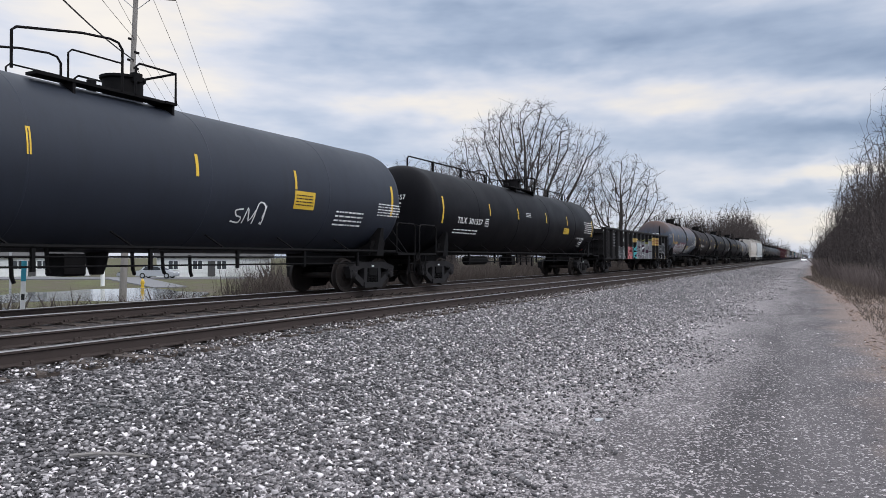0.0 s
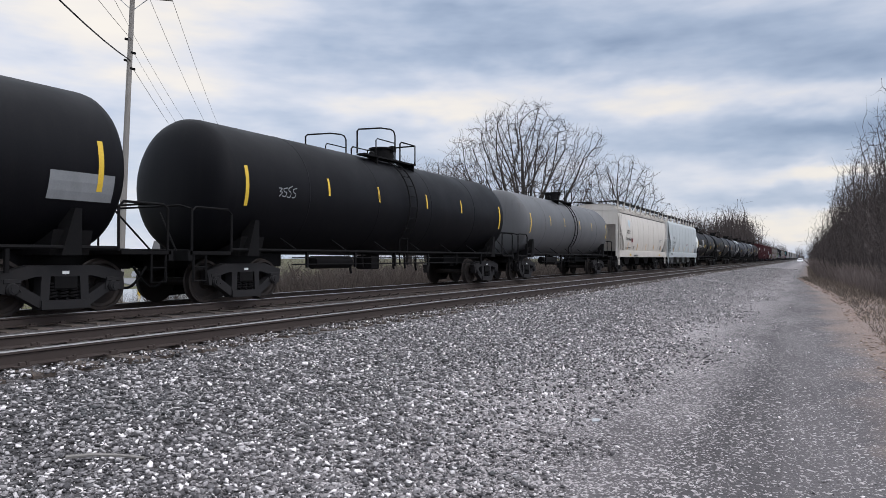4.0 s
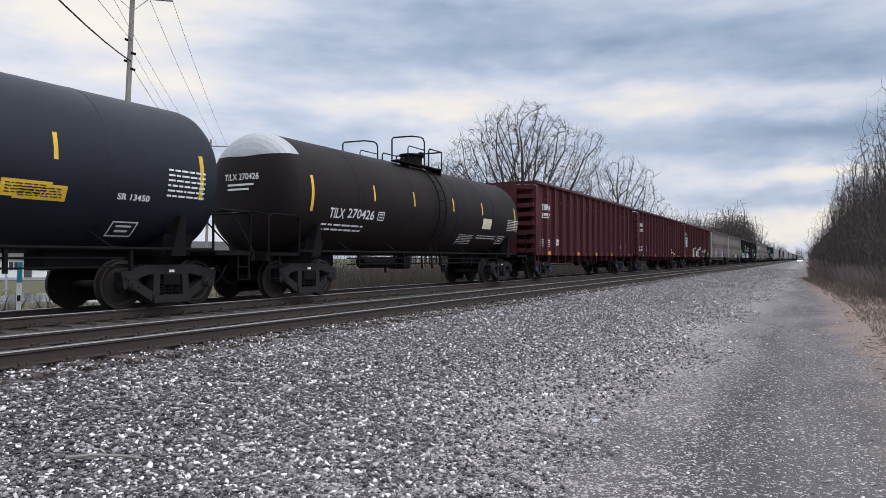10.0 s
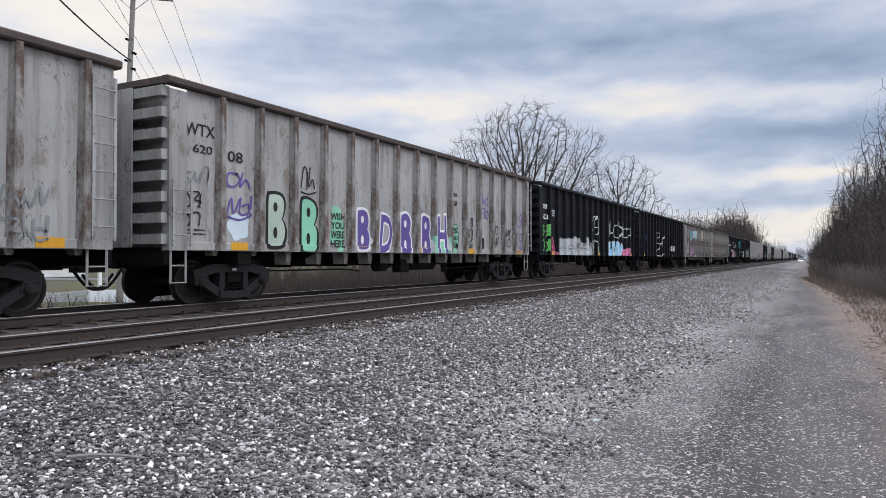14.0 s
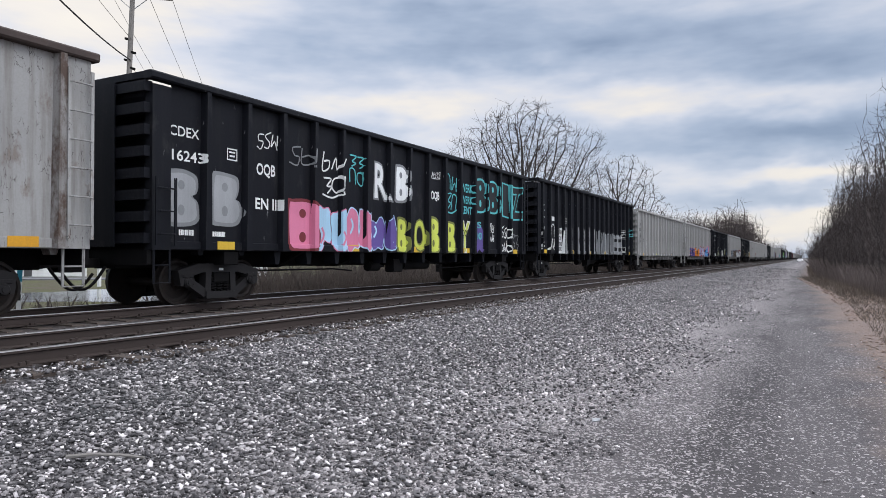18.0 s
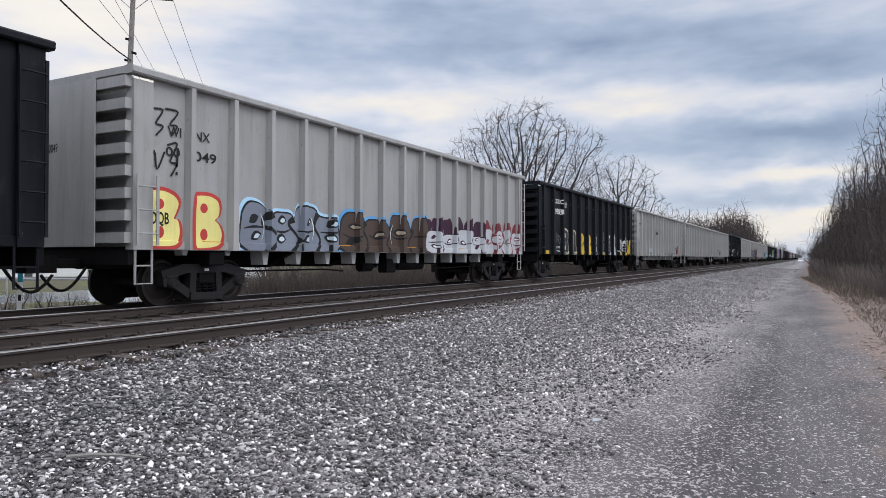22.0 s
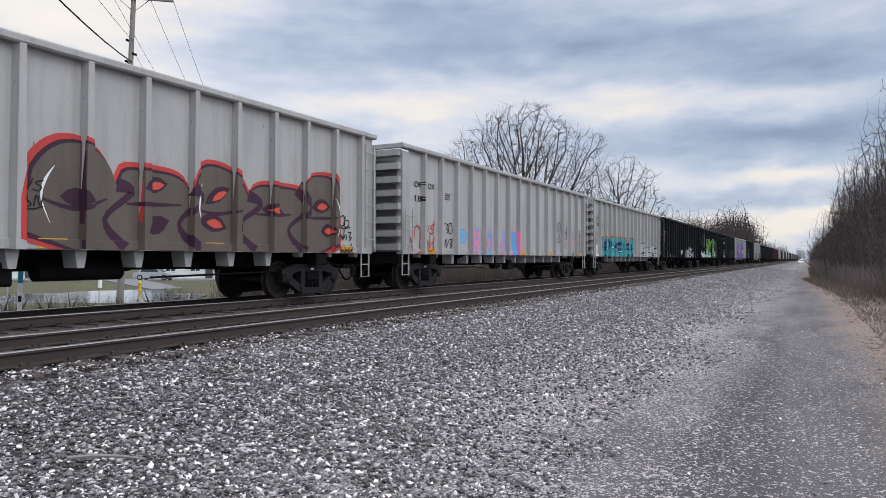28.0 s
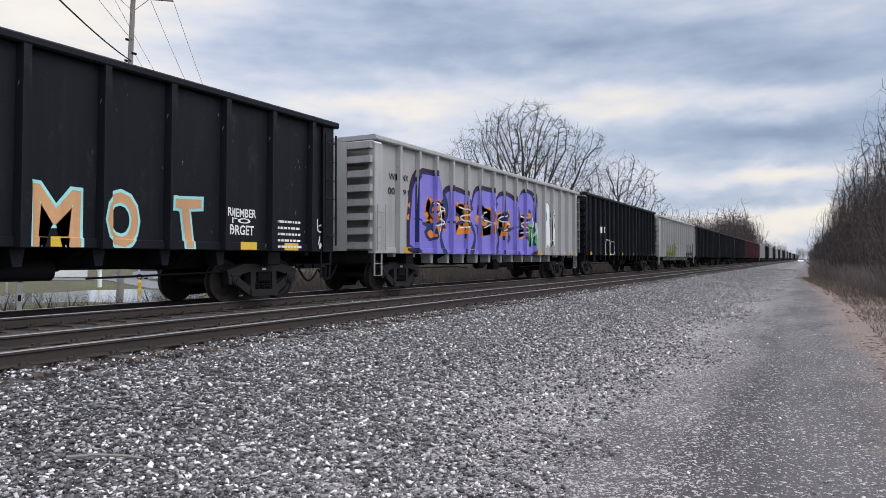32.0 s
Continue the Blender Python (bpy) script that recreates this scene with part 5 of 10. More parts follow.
def scrawl(rnd, box):
    """A quick hand-drawn tag: looping letters and an underline."""
    u0, z0, u1, z1 = box
    w, h = u1 - u0, z1 - z0
    width = min(0.05, max(0.016, 0.048 * min(w, h) + 0.008))
    pts, faces = [], []

    def stroke(path, wide=width):
        p, f = ribbon(path, wide)
        m = len(pts)
        pts.extend(p)
        faces.extend(tuple(i + m for i in q) for q in f)
    forms = ([(0, 1), (0.05, 0), (0.8, 0.1), (0.7, 0.55), (0.05, 0.5)], [(1, 1), (0.2, 0.85), (0.3, 0.55), (0.85, 0.4), (0.7, 0), (0, 0.05)], [(0, 0), (0.3, 1), (0.6, 0.1), (1, 0.95)],
             [(0, 1), (0.9, 1), (0.4, 0.5), (1, 0.4), (0.5, 0)], [(0, 0), (0.15, 1), (0.8, 0.9), (0.9, 0)], [(0.8, 0.9), (0.1, 0.8), (0, 0.2), (0.7, 0), (1, 0.5), (0.6, 0.95)], [(0.1, 1), (0.05, 0.05), (0.5, 0.5), (0.95, 0)])
    rows = 1 if w > 0.8 * h else 2 if h < 2.2 * w else 3
    for row in range(rows):
        low, tall = z0 + h * (row + 0.1) / rows, h / rows * 0.78
        cells = max(2, min(7, round(w / (tall * 0.75))))
        step, lean = w / cells, rnd.uniform(-0.15, 0.3)
        for k in range(cells):
            left, size = u0 + step * (k + 0.08), rnd.uniform(0.75, 1.12)
            foot = low + rnd.uniform(-0.08, 0.08) * tall
            knots = [(left + step * (0.9 * a + rnd.uniform(-0.08, 0.08) + lean * (b - 0.5)), foot + tall * size * (b + rnd.uniform(-0.07, 0.07))) for a, b in rnd.choice(forms)]
            stroke(smooth_path(knots, 4))
        if rnd.random() < 0.5:
            stroke([(u1 - 0.02 * w, low + tall), (u1 - 0.05 * w, low + 0.3 * tall)], width * 1.3)
            stroke([(u1 - 0.06 * w, low + 0.12 * tall), (u1 - 0.06 * w, low)], width * 1.3)
    if rnd.random() < 0.4:
        stroke(smooth_path([(u0, z0), (u0 + w * 0.5, z0 - h * 0.06), (u1, z0 + h * 0.05)], 4))
    return np.array(pts), faces


def wobble(pts, box, amount, seed):
    """Bends letters as a hand would draw them."""
    h = box[3] - box[1]
    out = []
    for u, z in pts:
        a = noise.noise((u / h * 1.3 + seed * 3.1, z / h * 1.3, 0.5))
        b = noise.noise((u / h * 1.3, z / h * 1.3 + seed * 2.3, 7.5))
        out.append((u + a * h * amount, z + b * h * amount * 0.8))
    return np.array(out)


def smooth_path(knots, steps=6):
    path = []
    for i in range(len(knots) - 1):
        p0, p1, p2, p3 = knots[max(0, i - 1)], knots[i], knots[i + 1], knots[min(len(knots) - 1, i + 2)]
        for s in range(steps):
            t = s / steps
            path.append(tuple(0.5 * (2 * p1[j] + (p2[j] - p0[j]) * t + (2 * p0[j] - 5 * p1[j] + 4 * p2[j] - p3[j]) * t * t + (3 * p1[j] - p0[j] - 3 * p2[j] + p3[j]) * t ** 3) for j in (0, 1)))
    return path + [knots[-1]]


def flare(path, widths):
    """A stroke whose width runs through the given values, with cut ends."""
    pts, faces = [], []
    n = len(path) - 1
    for i, p in enumerate(path):
        t = i / n * (len(widths) - 1)
        j = min(len(widths) - 2, int(t))
        wide = widths[j] + (widths[j + 1] - widths[j]) * (t - j)
        a, b = path[max(0, i - 1)], path[min(n, i + 1)]
        dx, dz = b[0] - a[0], b[1] - a[1]
        k = wide / 2 / max(1e-6, math.hypot(dx, dz))
        pts += [(p[0] - dz * k, p[1] + dx * k), (p[0] + dz * k, p[1] - dx * k)]
    return pts, [(2 * i, 2 * i + 1, 2 * i + 3, 2 * i + 2) for i in range(n)]


def lens(cx, cz, w, h, tilt):
    """A pointed, eye-like shape."""
    half = [(-0.5, 0.0), (-0.3, 0.32), (0.0, 0.5), (0.28, 0.36), (0.5, 0.0), (0.25, -0.24), (0.0, -0.34), (-0.28, -0.22)]
    c, s = math.cos(tilt), math.sin(tilt)
    return [(cx + a * w * c - b * h * s, cz + a * w * s + b * h * c) for a, b in half]


def wild_piece(car, rnd, box, n, fill, edge, aura, accent, lift):
    """A large interlaced piece: one swelling mass of letters with a dark line and an aura round it, seams between the letters, eyes and glints."""
    u0, z0, u1, z1 = box
    cell, h = (u1 - u0) / n, z1 - z0
    peaks = [rnd.uniform(0.72, 1.0) if k % 2 else rnd.uniform(0.86, 1.02) for k in range(n)]
    dips = [0.50] + [rnd.uniform(0.56, 0.80) for _ in range(n - 1)] + [0.42]
    bulge = [rnd.uniform(2.0, 5.0) for _ in range(n)]
    lean = [rnd.uniform(-0.22, 0.22) for _ in range(n)]

    def top(u):
        t = min(0.9999, max(0.0, (u - u0) / (u1 - u0))) * n
        k = int(t)
        f = t - k
        m = 0.5 + lean[k]
        q = 1 - f / m if f < m else (f - m) / (1 - m)
        base = dips[k] if f < m else dips[k + 1]
        return z0 + h * (base + (peaks[k] - base) * max(0.0, 1 - q ** bulge[k]) ** 0.7)
    steps = n * 14
    for name, more, ink, up in (("graffiti_aura", 0.05 + 0.05 * h, aura, 0.0), ("graffiti_outline", 0.015 + 0.022 * h, edge, 0.003), ("graffiti_lettering", 0.0, fill, 0.006)):
        if name == "graffiti_aura" and aura == edge:
            continue
        pts, faces = [], []
        for i in range(steps + 1):
            t = i / steps
            u = u0 - more + (u1 - u0 + 2 * more) * t
            foot = max(0.0, 0.10 - min(t, 1 - t)) * 3.0 * h * (0.5 if more == 0 else 0.42)
            high = top(u0 + (u1 - u0) * t) + more
            if t in (0.0, 1.0):
                high = z0 + 0.35 * h + more
            pts += [(u, z0 - more * 0.6 + foot), (u, high)]
        faces = [(2 * i, 2 * i + 2, 2 * i + 3, 2 * i + 1) for i in range(steps)]
        lay(car, name, np.array(pts), faces, ink, lift + up)
    seams, sf, eyes, ef, irises, jf, glints, gf = [], [], [], [], [], [], [], []

    def gather(pts, faces, p, f):
        m = len(pts)
        pts += p
        faces += [tuple(i + m for i in q) for q in f]
    for k in range(n):
        a, b = u0 + cell * k, u0 + cell * (k + 1)
        if k:
            z = top(a)
            bend = rnd.choice((-1, 1)) * rnd.uniform(0.10, 0.24) * cell
            path = smooth_path([(a, z + 0.02 * h), (a + bend, z0 + 0.55 * h), (a - bend * 0.8, z0 + 0.28 * h), (a + bend * 0.5, z0 + 0.02 * h)], 5)
            gather(seams, sf, *flare(path, (0.15 * h, 0.075 * h, 0.05 * h, 0.12 * h)))
        cx = (a + b) / 2 + lean[k] * cell * 0.5
        for zc in ((0.62, 0.27) if rnd.random() < 0.7 else (0.48,)):
            w, tall, tilt = cell * rnd.uniform(0.22, 0.34), h * rnd.uniform(0.10, 0.15), rnd.uniform(-0.3, 0.5)
            ex, ez = cx + rnd.uniform(-0.1, 0.14) * cell, z0 + h * (zc + rnd.uniform(-0.04, 0.04))
            gather(eyes, ef, lens(ex, ez, w * 1.45, tall * 1.6, tilt), [tuple(range(8))])
            if rnd.random() < 0.75:
                gather(irises, jf, lens(ex + w * 0.1, ez, w * 0.85, tall * 0.8, tilt), [tuple(range(8))])
        side = rnd.choice((-1, 1))
        gx = cx + side * cell * 0.33
        path = smooth_path([(gx - side * 0.10 * cell, z0 + 0.72 * h), (gx, z0 + 0.58 * h), (gx + side * 0.03 * cell, z0 + 0.42 * h), (gx - side * 0.06 * cell, z0 + 0.22 * h)], 5)
        gather(glints, gf, *flare(path, (0.006, 0.028 * h, 0.016 * h, 0.004)))
        arc = smooth_path([(a + 0.12 * cell, z0 + 0.44 * h), (cx, z0 + 0.40 * h + rnd.uniform(-0.05, 0.08) * h), (b - 0.12 * cell, z0 + 0.47 * h)], 5)
        gather(seams, sf, *flare(arc, (0.015 * h, 0.05 * h, 0.015 * h)))
    up = lift + 0.009
    lay(car, "graffiti_linework", np.array(seams), sf, edge, up)
    for name, pts, faces, ink, more in (("graffiti_counter", eyes, ef, edge, 0.0012), ("graffiti_eye", irises, jf, accent, 0.0026)):
        for f in faces:
            lay(car, name, np.array([pts[i] for i in f]), [tuple(range(len(f)))], ink, up + more)
    each = len(gf) // n
    for k in range(0, n, 2):
        run_ = gf[k * each:(k + 1) * each]
        first = min(min(f) for f in run_)
        last = max(max(f) for f in run_)
        lay(car, "graffiti_glint", np.array(glints[first:last + 1]), [tuple(i - first for i in f) for f in run_], "WHITE" if fill not in ("WHITE", "SILVER") else "GREY2", up + 0.0019)


def block_letter(car, rnd, box, fill, edge, lift):
    """A heavy angular letter: a pale cut-out shape, a bright face on it, dark slots in its side."""
    u0, z0, u1, z1 = box
    w, h = u1 - u0, z1 - z0
    rim = [(0.0, 0.0), (0.02, 0.55), (0.06, 0.86), (0.3, 0.93), (0.42, 1.0), (0.66, 0.97), (0.72, 0.72), (1.0, 0.76), (0.9, 0.52), (0.66, 0.34), (0.82, 0.22), (0.78, 0.0)]
    face = [(0.04, 0.03), (0.05, 0.5), (0.04, 0.8), (0.36, 0.9), (0.5, 0.78), (0.62, 0.66), (0.52, 0.44), (0.42, 0.3), (0.5, 0.04)]

    def at(a, b, loose=0.03):
        return (u0 + w * (a + rnd.uniform(-loose, loose)), z0 + h * max(0.0, b + rnd.uniform(-loose, loose)))
    lay(car, "graffiti_rim", np.array([at(*q) for q in rim]), [tuple(range(len(rim)))], edge, lift + 0.002)
    lay(car, "graffiti_letter", np.array([at(*q) for q in face]), [tuple(range(len(face)))], fill, lift + 0.005)
    for a, b, c, d in ((0.56, 0.84, 0.68, 0.9), (0.66, 0.58, 0.84, 0.68), (0.5, 0.36, 0.62, 0.5), (0.52, 0.1, 0.72, 0.26), (0.1, 0.62, 0.14, 0.74)):
        lay(car, "graffiti_slot", np.array([at(a, b, 0.015), at(c, b + 0.02, 0.015), at(c, d, 0.015), at(a, d - 0.02, 0.015)]), [(0, 1, 2, 3)], "K", lift + 0.008)
    lay(car, "graffiti_band", np.array([at(0.08, 0.3), at(0.42, 0.34), at(0.4, 0.39), at(0.07, 0.36)]), [(0, 1, 2, 3)], "PINKD", lift + 0.0075)
    for k in range(4):
        cx, cz = at(0.1 + 0.1 * k, 0.55 + 0.2 * rnd.random())
        lay(car, "graffiti_dab", np.array(blob(rnd, cx, cz, 0.14 * w, 0.12 * h)), [tuple(range(28))], "MINTD" if k % 2 else "YELG", lift + 0.0066 + 0.0003 * k)


def plump_letter(car, box, fill, edge, lift, seed, hole_ink):
    """A fat rounded letter of two lobes with two round holes, in a thick line."""
    u0, z0, u1, z1 = box
    w, h = u1 - u0, z1 - z0
    knots = [(0.0, 0.06), (0.0, 0.5), (0.02, 0.93), (0.16, 1.0), (0.55, 1.0), (0.84, 0.93), (0.94, 0.77), (0.88, 0.60), (0.80, 0.53), (0.92, 0.46), (1.0, 0.28), (0.93, 0.09), (0.68, 0.0), (0.12, 0.0)]
    rnd = random.Random(seed)
    knots = [(a + rnd.uniform(-0.03, 0.03), b + rnd.uniform(-0.02, 0.02)) for a, b in knots]
    loop = smooth_path(knots + knots[:1], 3)[:-1]
    for name, grow_by, ink, up in (("graffiti_outline", 0.0, edge, 0.004), ("graffiti_letter", min(0.075, 0.075 * h + 0.008), fill, 0.0075)):
        k, m = 1 - 2 * grow_by / w, 1 - 2 * grow_by / h
        ring = [(u0 + w * (0.5 + (a - 0.5) * k), z0 + h * (0.5 + (b - 0.5) * m)) for a, b in loop]
        lay(car, name, np.array([(u0 + 0.45 * w, z0 + 0.5 * h)] + ring), [(0, i + 1, (i + 1) % len(ring) + 1) for i in range(len(ring))], ink, lift + up)
    for cz, tall in ((0.73, 0.085), (0.28, 0.10)):
        hole = [(u0 + w * (0.43 + 0.10 * math.cos(a)), z0 + h * (cz + tall * math.sin(a))) for a in [2 * math.pi * i / 14 for i in range(14)]]
        lay(car, "graffiti_counter", np.array(hole), [tuple(range(14))], hole_ink, lift + 0.0095)


COUNT = [0]


def deco(car, kind, u0, z0, u1, z1, *how):
    """One painted mark on a car's side, between two corners given along the car and above the rail.
    T stencil, X hand lettering, P outlined letters, G interlaced strokes, A lumpy shapes, S scrawl, L rows of small print, R panel, F framed plate, O disc, D placard, Y yellow notice."""
    COUNT[0] += 1
    rnd = random.Random(COUNT[0])
    box = (u0, z0, u1, z1)
    lift = 0.004 + 0.0002 * (COUNT[0] % 4)
    if kind in "TX":
        ink, text = how[0], how[1].replace("_", " ")
        pts, faces = glyphs(text, 0.012 if kind == "T" else 0.022)
        lay(car, "stencil" if kind == "T" else "painted_word", fitted(pts, pts, box), faces, ink, lift + 0.012)
    elif kind == "W":
        wild_piece(car, rnd, box, *how, lift)
    elif kind == "B":
        block_letter(car, rnd, box, how[0], how[1], lift)
    elif kind == "P" and how[2] == "B":
        plump_letter(car, box, how[0], how[1], lift, COUNT[0], how[3] if len(how) > 3 else how[1])
    elif kind == "P" and len(how[2]) > 2:
        fill, edge, text = how
        k = COUNT[0]
        for name, off, du, ink, up in (("graffiti_outline", 0.085, -0.16, edge, 0.002), ("graffiti_outline", 0.085, 0.0, edge, 0.0024), ("graffiti_line", 0.06, -0.16, "K", 0.0034), ("graffiti_line", 0.06, 0.0, "K", 0.0055),
                                       ("graffiti_side", 0.035, -0.16, "LAV", 0.0045), ("graffiti_lettering", 0.042, 0.0, fill, 0.0066), ("graffiti_inline", -0.014, 0.0, "K", 0.0078), ("graffiti_lettering", -0.026, 0.0, fill, 0.009)):
            pts, faces = glyphs(text, off)
            ref = glyphs(text, 0.062)[0]
            lay(car, name, wobble(fitted(pts, ref, box), box, 0.07, k) + np.array([du, -0.03 if du else 0.0]), faces, ink, lift + up)
    elif kind == "P":
        fill, edge, text = how
        outer, of = glyphs(text, 0.062)
        inner, nf = glyphs(text, 0.028 if fill == "CARBON" else 0.02)
        amount = 0.10 if z1 - z0 > 0.5 else 0.05
        lay(car, "graffiti_outline", wobble(fitted(outer, outer, box), box, amount, COUNT[0]), of, edge, lift + 0.004)
        lay(car, "graffiti_lettering", wobble(fitted(inner, outer, box), box, amount, COUNT[0]), nf, fill, lift + 0.008)
        if len(text) > 2:
            thin, tf = glyphs(text, -0.035)
            lay(car, "graffiti_highlight", wobble(fitted(thin, outer, box), box, amount, COUNT[0]) + np.array([0.03, -0.04]), tf, "MINT", lift + 0.011)
    elif kind == "G":
        n, fill, edge = how
        cell, h = (u1 - u0) / n, z1 - z0
        for k in range(n):
            a, b = u0 + cell * (k + 0.06), u0 + cell * (k + 0.94)
            wide = min(0.30 * cell, 0.30 * h)
            lo_, hi_ = z0 + wide * 0.6, z1 - wide * 0.6
            strokes = []
            for st in range(2 if rnd.random() < 0.7 else 3):
                left, right = a + wide * 0.6, b - wide * 0.6
                form = rnd.randrange(4)
                if form == 0:
                    kn = [(left, hi_), (left + rnd.uniform(-0.1, 0.2) * cell, (lo_ + hi_) / 2), (left, lo_)]
                elif form == 1:
                    kn = [(left, hi_), (right, hi_ - 0.15 * h), (left + 0.25 * cell, (lo_ + hi_) / 2), (right, lo_ + 0.12 * h), (left, lo_)]
                elif form == 2:
                    kn = [(right, hi_), (left, hi_ - 0.25 * h), (right, lo_ + 0.25 * h), (left, lo_)]
                else:
                    kn = [(left, lo_), ((left + right) / 2, hi_), (right, lo_)]
                strokes.append(smooth_path(kn))
            for nm, extra, ink, up in (("graffiti_outline", 0.05 + 0.05 * min(cell, h), edge, 0.004 + 0.0007 * (k % 3)), ("graffiti_letter", 0.0, fill, 0.0075 + 0.0007 * (k % 3))):
                pts, faces = [], []
                for path in strokes:
                    p, f = ribbon(path, wide + extra)
                    m = len(pts)
                    pts += p
                    faces += [tuple(i + m for i in q) for q in f]
                lay(car, nm, np.array(pts), faces, ink, lift + up)
            if cell > 0.5:
                p, f = ribbon([(x + 0.04, z + 0.05) for x, z in strokes[0][2:-2]], 0.045)
                lay(car, "graffiti_highlight", np.array(p), f, "WHITE" if fill not in ("WHITE", "SILVER") else "GREY2", lift + 0.0115)
    elif kind == "A":
        n, fill, edge = how
        step = (u1 - u0) / n
        pa, fa, pb, fb, pc, fc = [], [], [], [], [], []
        for k in range(n):
            cx, w = u0 + step * (k + 0.5), step * (1.12 if n > 1 else 0.96)
            cz, h = (z0 + z1) / 2 + rnd.uniform(-0.04, 0.04) * (z1 - z0), (z1 - z0) * rnd.uniform(0.9, 1.05)
            state = rnd.getstate()
            inner = blob(rnd, cx, cz, w * 0.92, h * 0.94)
            rnd.setstate(state)
            outer = blob(rnd, cx, cz, w * 0.92, h * 0.94, 0.035)
            fa.append(tuple(range(len(pa), len(pa) + 28)))
            pa += outer
            fb.append(tuple(range(len(pb), len(pb) + 28)))
            pb += inner
            if edge != fill:
                for _ in range(1):
                    sx, sz = cx + rnd.uniform(-0.28, 0.28) * w, cz + rnd.uniform(-0.3, 0.3) * h
                    strk, sf = ribbon([(sx + 0.12 * w * math.sin(j * 0.6 + _), sz + 0.16 * h * (j / 3 - 1) * (1 if _ % 2 else -1)) for j in range(7)], min(0.07, 0.07 * h + 0.01))
                    m = len(pc)
                    pc += strk
                    fc += [tuple(i + m for i in q) for q in sf]
        if edge != fill:
            lay(car, "graffiti_outline", np.array(pa), fa, edge, lift + 0.0006)
        lay(car, "graffiti_shape", np.array(pb), fb, fill, lift + 0.0016)
        if pc:
            lay(car, "graffiti_strokes", np.array(pc), fc, edge, lift + 0.0024)
    elif kind == "S":
        pts, faces = scrawl(rnd, box)
        lay(car, "graffiti_tag", pts, faces, how[0], lift + 0.014)
    elif kind in "LDY":
        rects = []
        if kind == "L":
            rows, ink = how[0] + (1 if z1 - z0 > 0.25 else 0), how[1]
        else:
            rows, ink = (2, "K") if kind == "D" else (4, "K")
            if kind == "D":
                cx, cz = (u0 + u1) / 2, (z0 + z1) / 2
                r = max(u1 - u0, z1 - z0) / 2
                lay(car, "placard", np.array([(cx, cz - r), (cx + r, cz), (cx, cz + r), (cx - r, cz)]), [(0, 1, 2, 3)], how[0], lift + 0.006, "diamond hazard placard")
                box = (cx - r * 0.45, cz - r * 0.25, cx + r * 0.45, cz + r * 0.25)
            else:
                lay(car, "notice", *quad_list([box]), "YEL", lift + 0.006, "yellow notice")
                box = (u0 + (u1 - u0) * 0.08, z0 + (z1 - z0) * 0.15, u1 - (u1 - u0) * 0.08, z1 - (z1 - z0) * 0.15)
        a, b, c, d = box
        for k in range(rows):
            zc = b + (d - b) * (k + 0.5) / rows
            th = (d - b) / rows * (0.18 if rows > 1 else 0.45)
            u = a
            while u < c - 0.02:
                w = min(c - u, rnd.uniform(0.05, 0.20) * max(0.3, c - a))
                rects.append((u, zc - th, u + w, zc + th))
                u += w + 0.035 * max(0.4, c - a)
        lay(car, "small_print", *quad_list(rects), ink, lift + 0.011)
    elif kind == "R":
        lay(car, "painted_panel", *quad_list([box]), how[0], lift)
    elif kind == "F":
        t = min(0.025, 0.12 * (u1 - u0))
        rects = [(u0, z0, u1, z0 + t), (u0, z1 - t, u1, z1), (u0, z0 + t, u0 + t, z1 - t), (u1 - t, z0 + t, u1, z1 - t)]
        rects += [(u0 + 0.25 * (u1 - u0), z0 + 0.3 * (z1 - z0), u1 - 0.25 * (u1 - u0), z0 + 0.45 * (z1 - z0)), (u0 + 0.2 * (u1 - u0), z0 + 0.62 * (z1 - z0), u1 - 0.2 * (u1 - u0), z0 + 0.75 * (z1 - z0))]
        lay(car, "stencil_plate", *quad_list(rects), how[0], lift + 0.006)
    elif kind == "O":
        cx, cz = (u0 + u1) / 2, (z0 + z1) / 2
        n, pts, faces = 24, [], []
        for r in (1.0, 0.72, 0.5, 0.0001):
            pts += [(cx + r * (u1 - u0) / 2 * math.cos(2 * math.pi * k / n), cz + r * (z1 - z0) / 2 * math.sin(2 * math.pi * k / n)) for k in range(n)]
        for ring in (0, 2):
            faces += [(ring * n + k, ring * n + (k + 1) % n, (ring + 1) * n + (k + 1) % n, (ring + 1) * n + k) for k in range(n)]
        lay(car, "painted_disc", np.array(pts), faces, how[0], lift + 0.006)


def strips(car, length):
    """Yellow reflector strips along a tank."""
    zc = car["axis"]
    h = length / 2
    for u, z0, z1, w in ((-h + 0.78, -0.45, 0.42, 0.10), (-h * 0.52, -0.02, 0.42, 0.075), (-h * 0.22, -0.02, 0.42, 0.075), (h * 0.14, -0.02, 0.42, 0.075), (h * 0.46, -0.02, 0.42, 0.075), (h - 0.78, -0.45, 0.42, 0.10)):
        lay(car, "reflector_strip", *quad_list([(u - w / 2, zc + z0, u + w / 2, zc + z1)]), "YEL", 0.006, "yellow reflector strip")


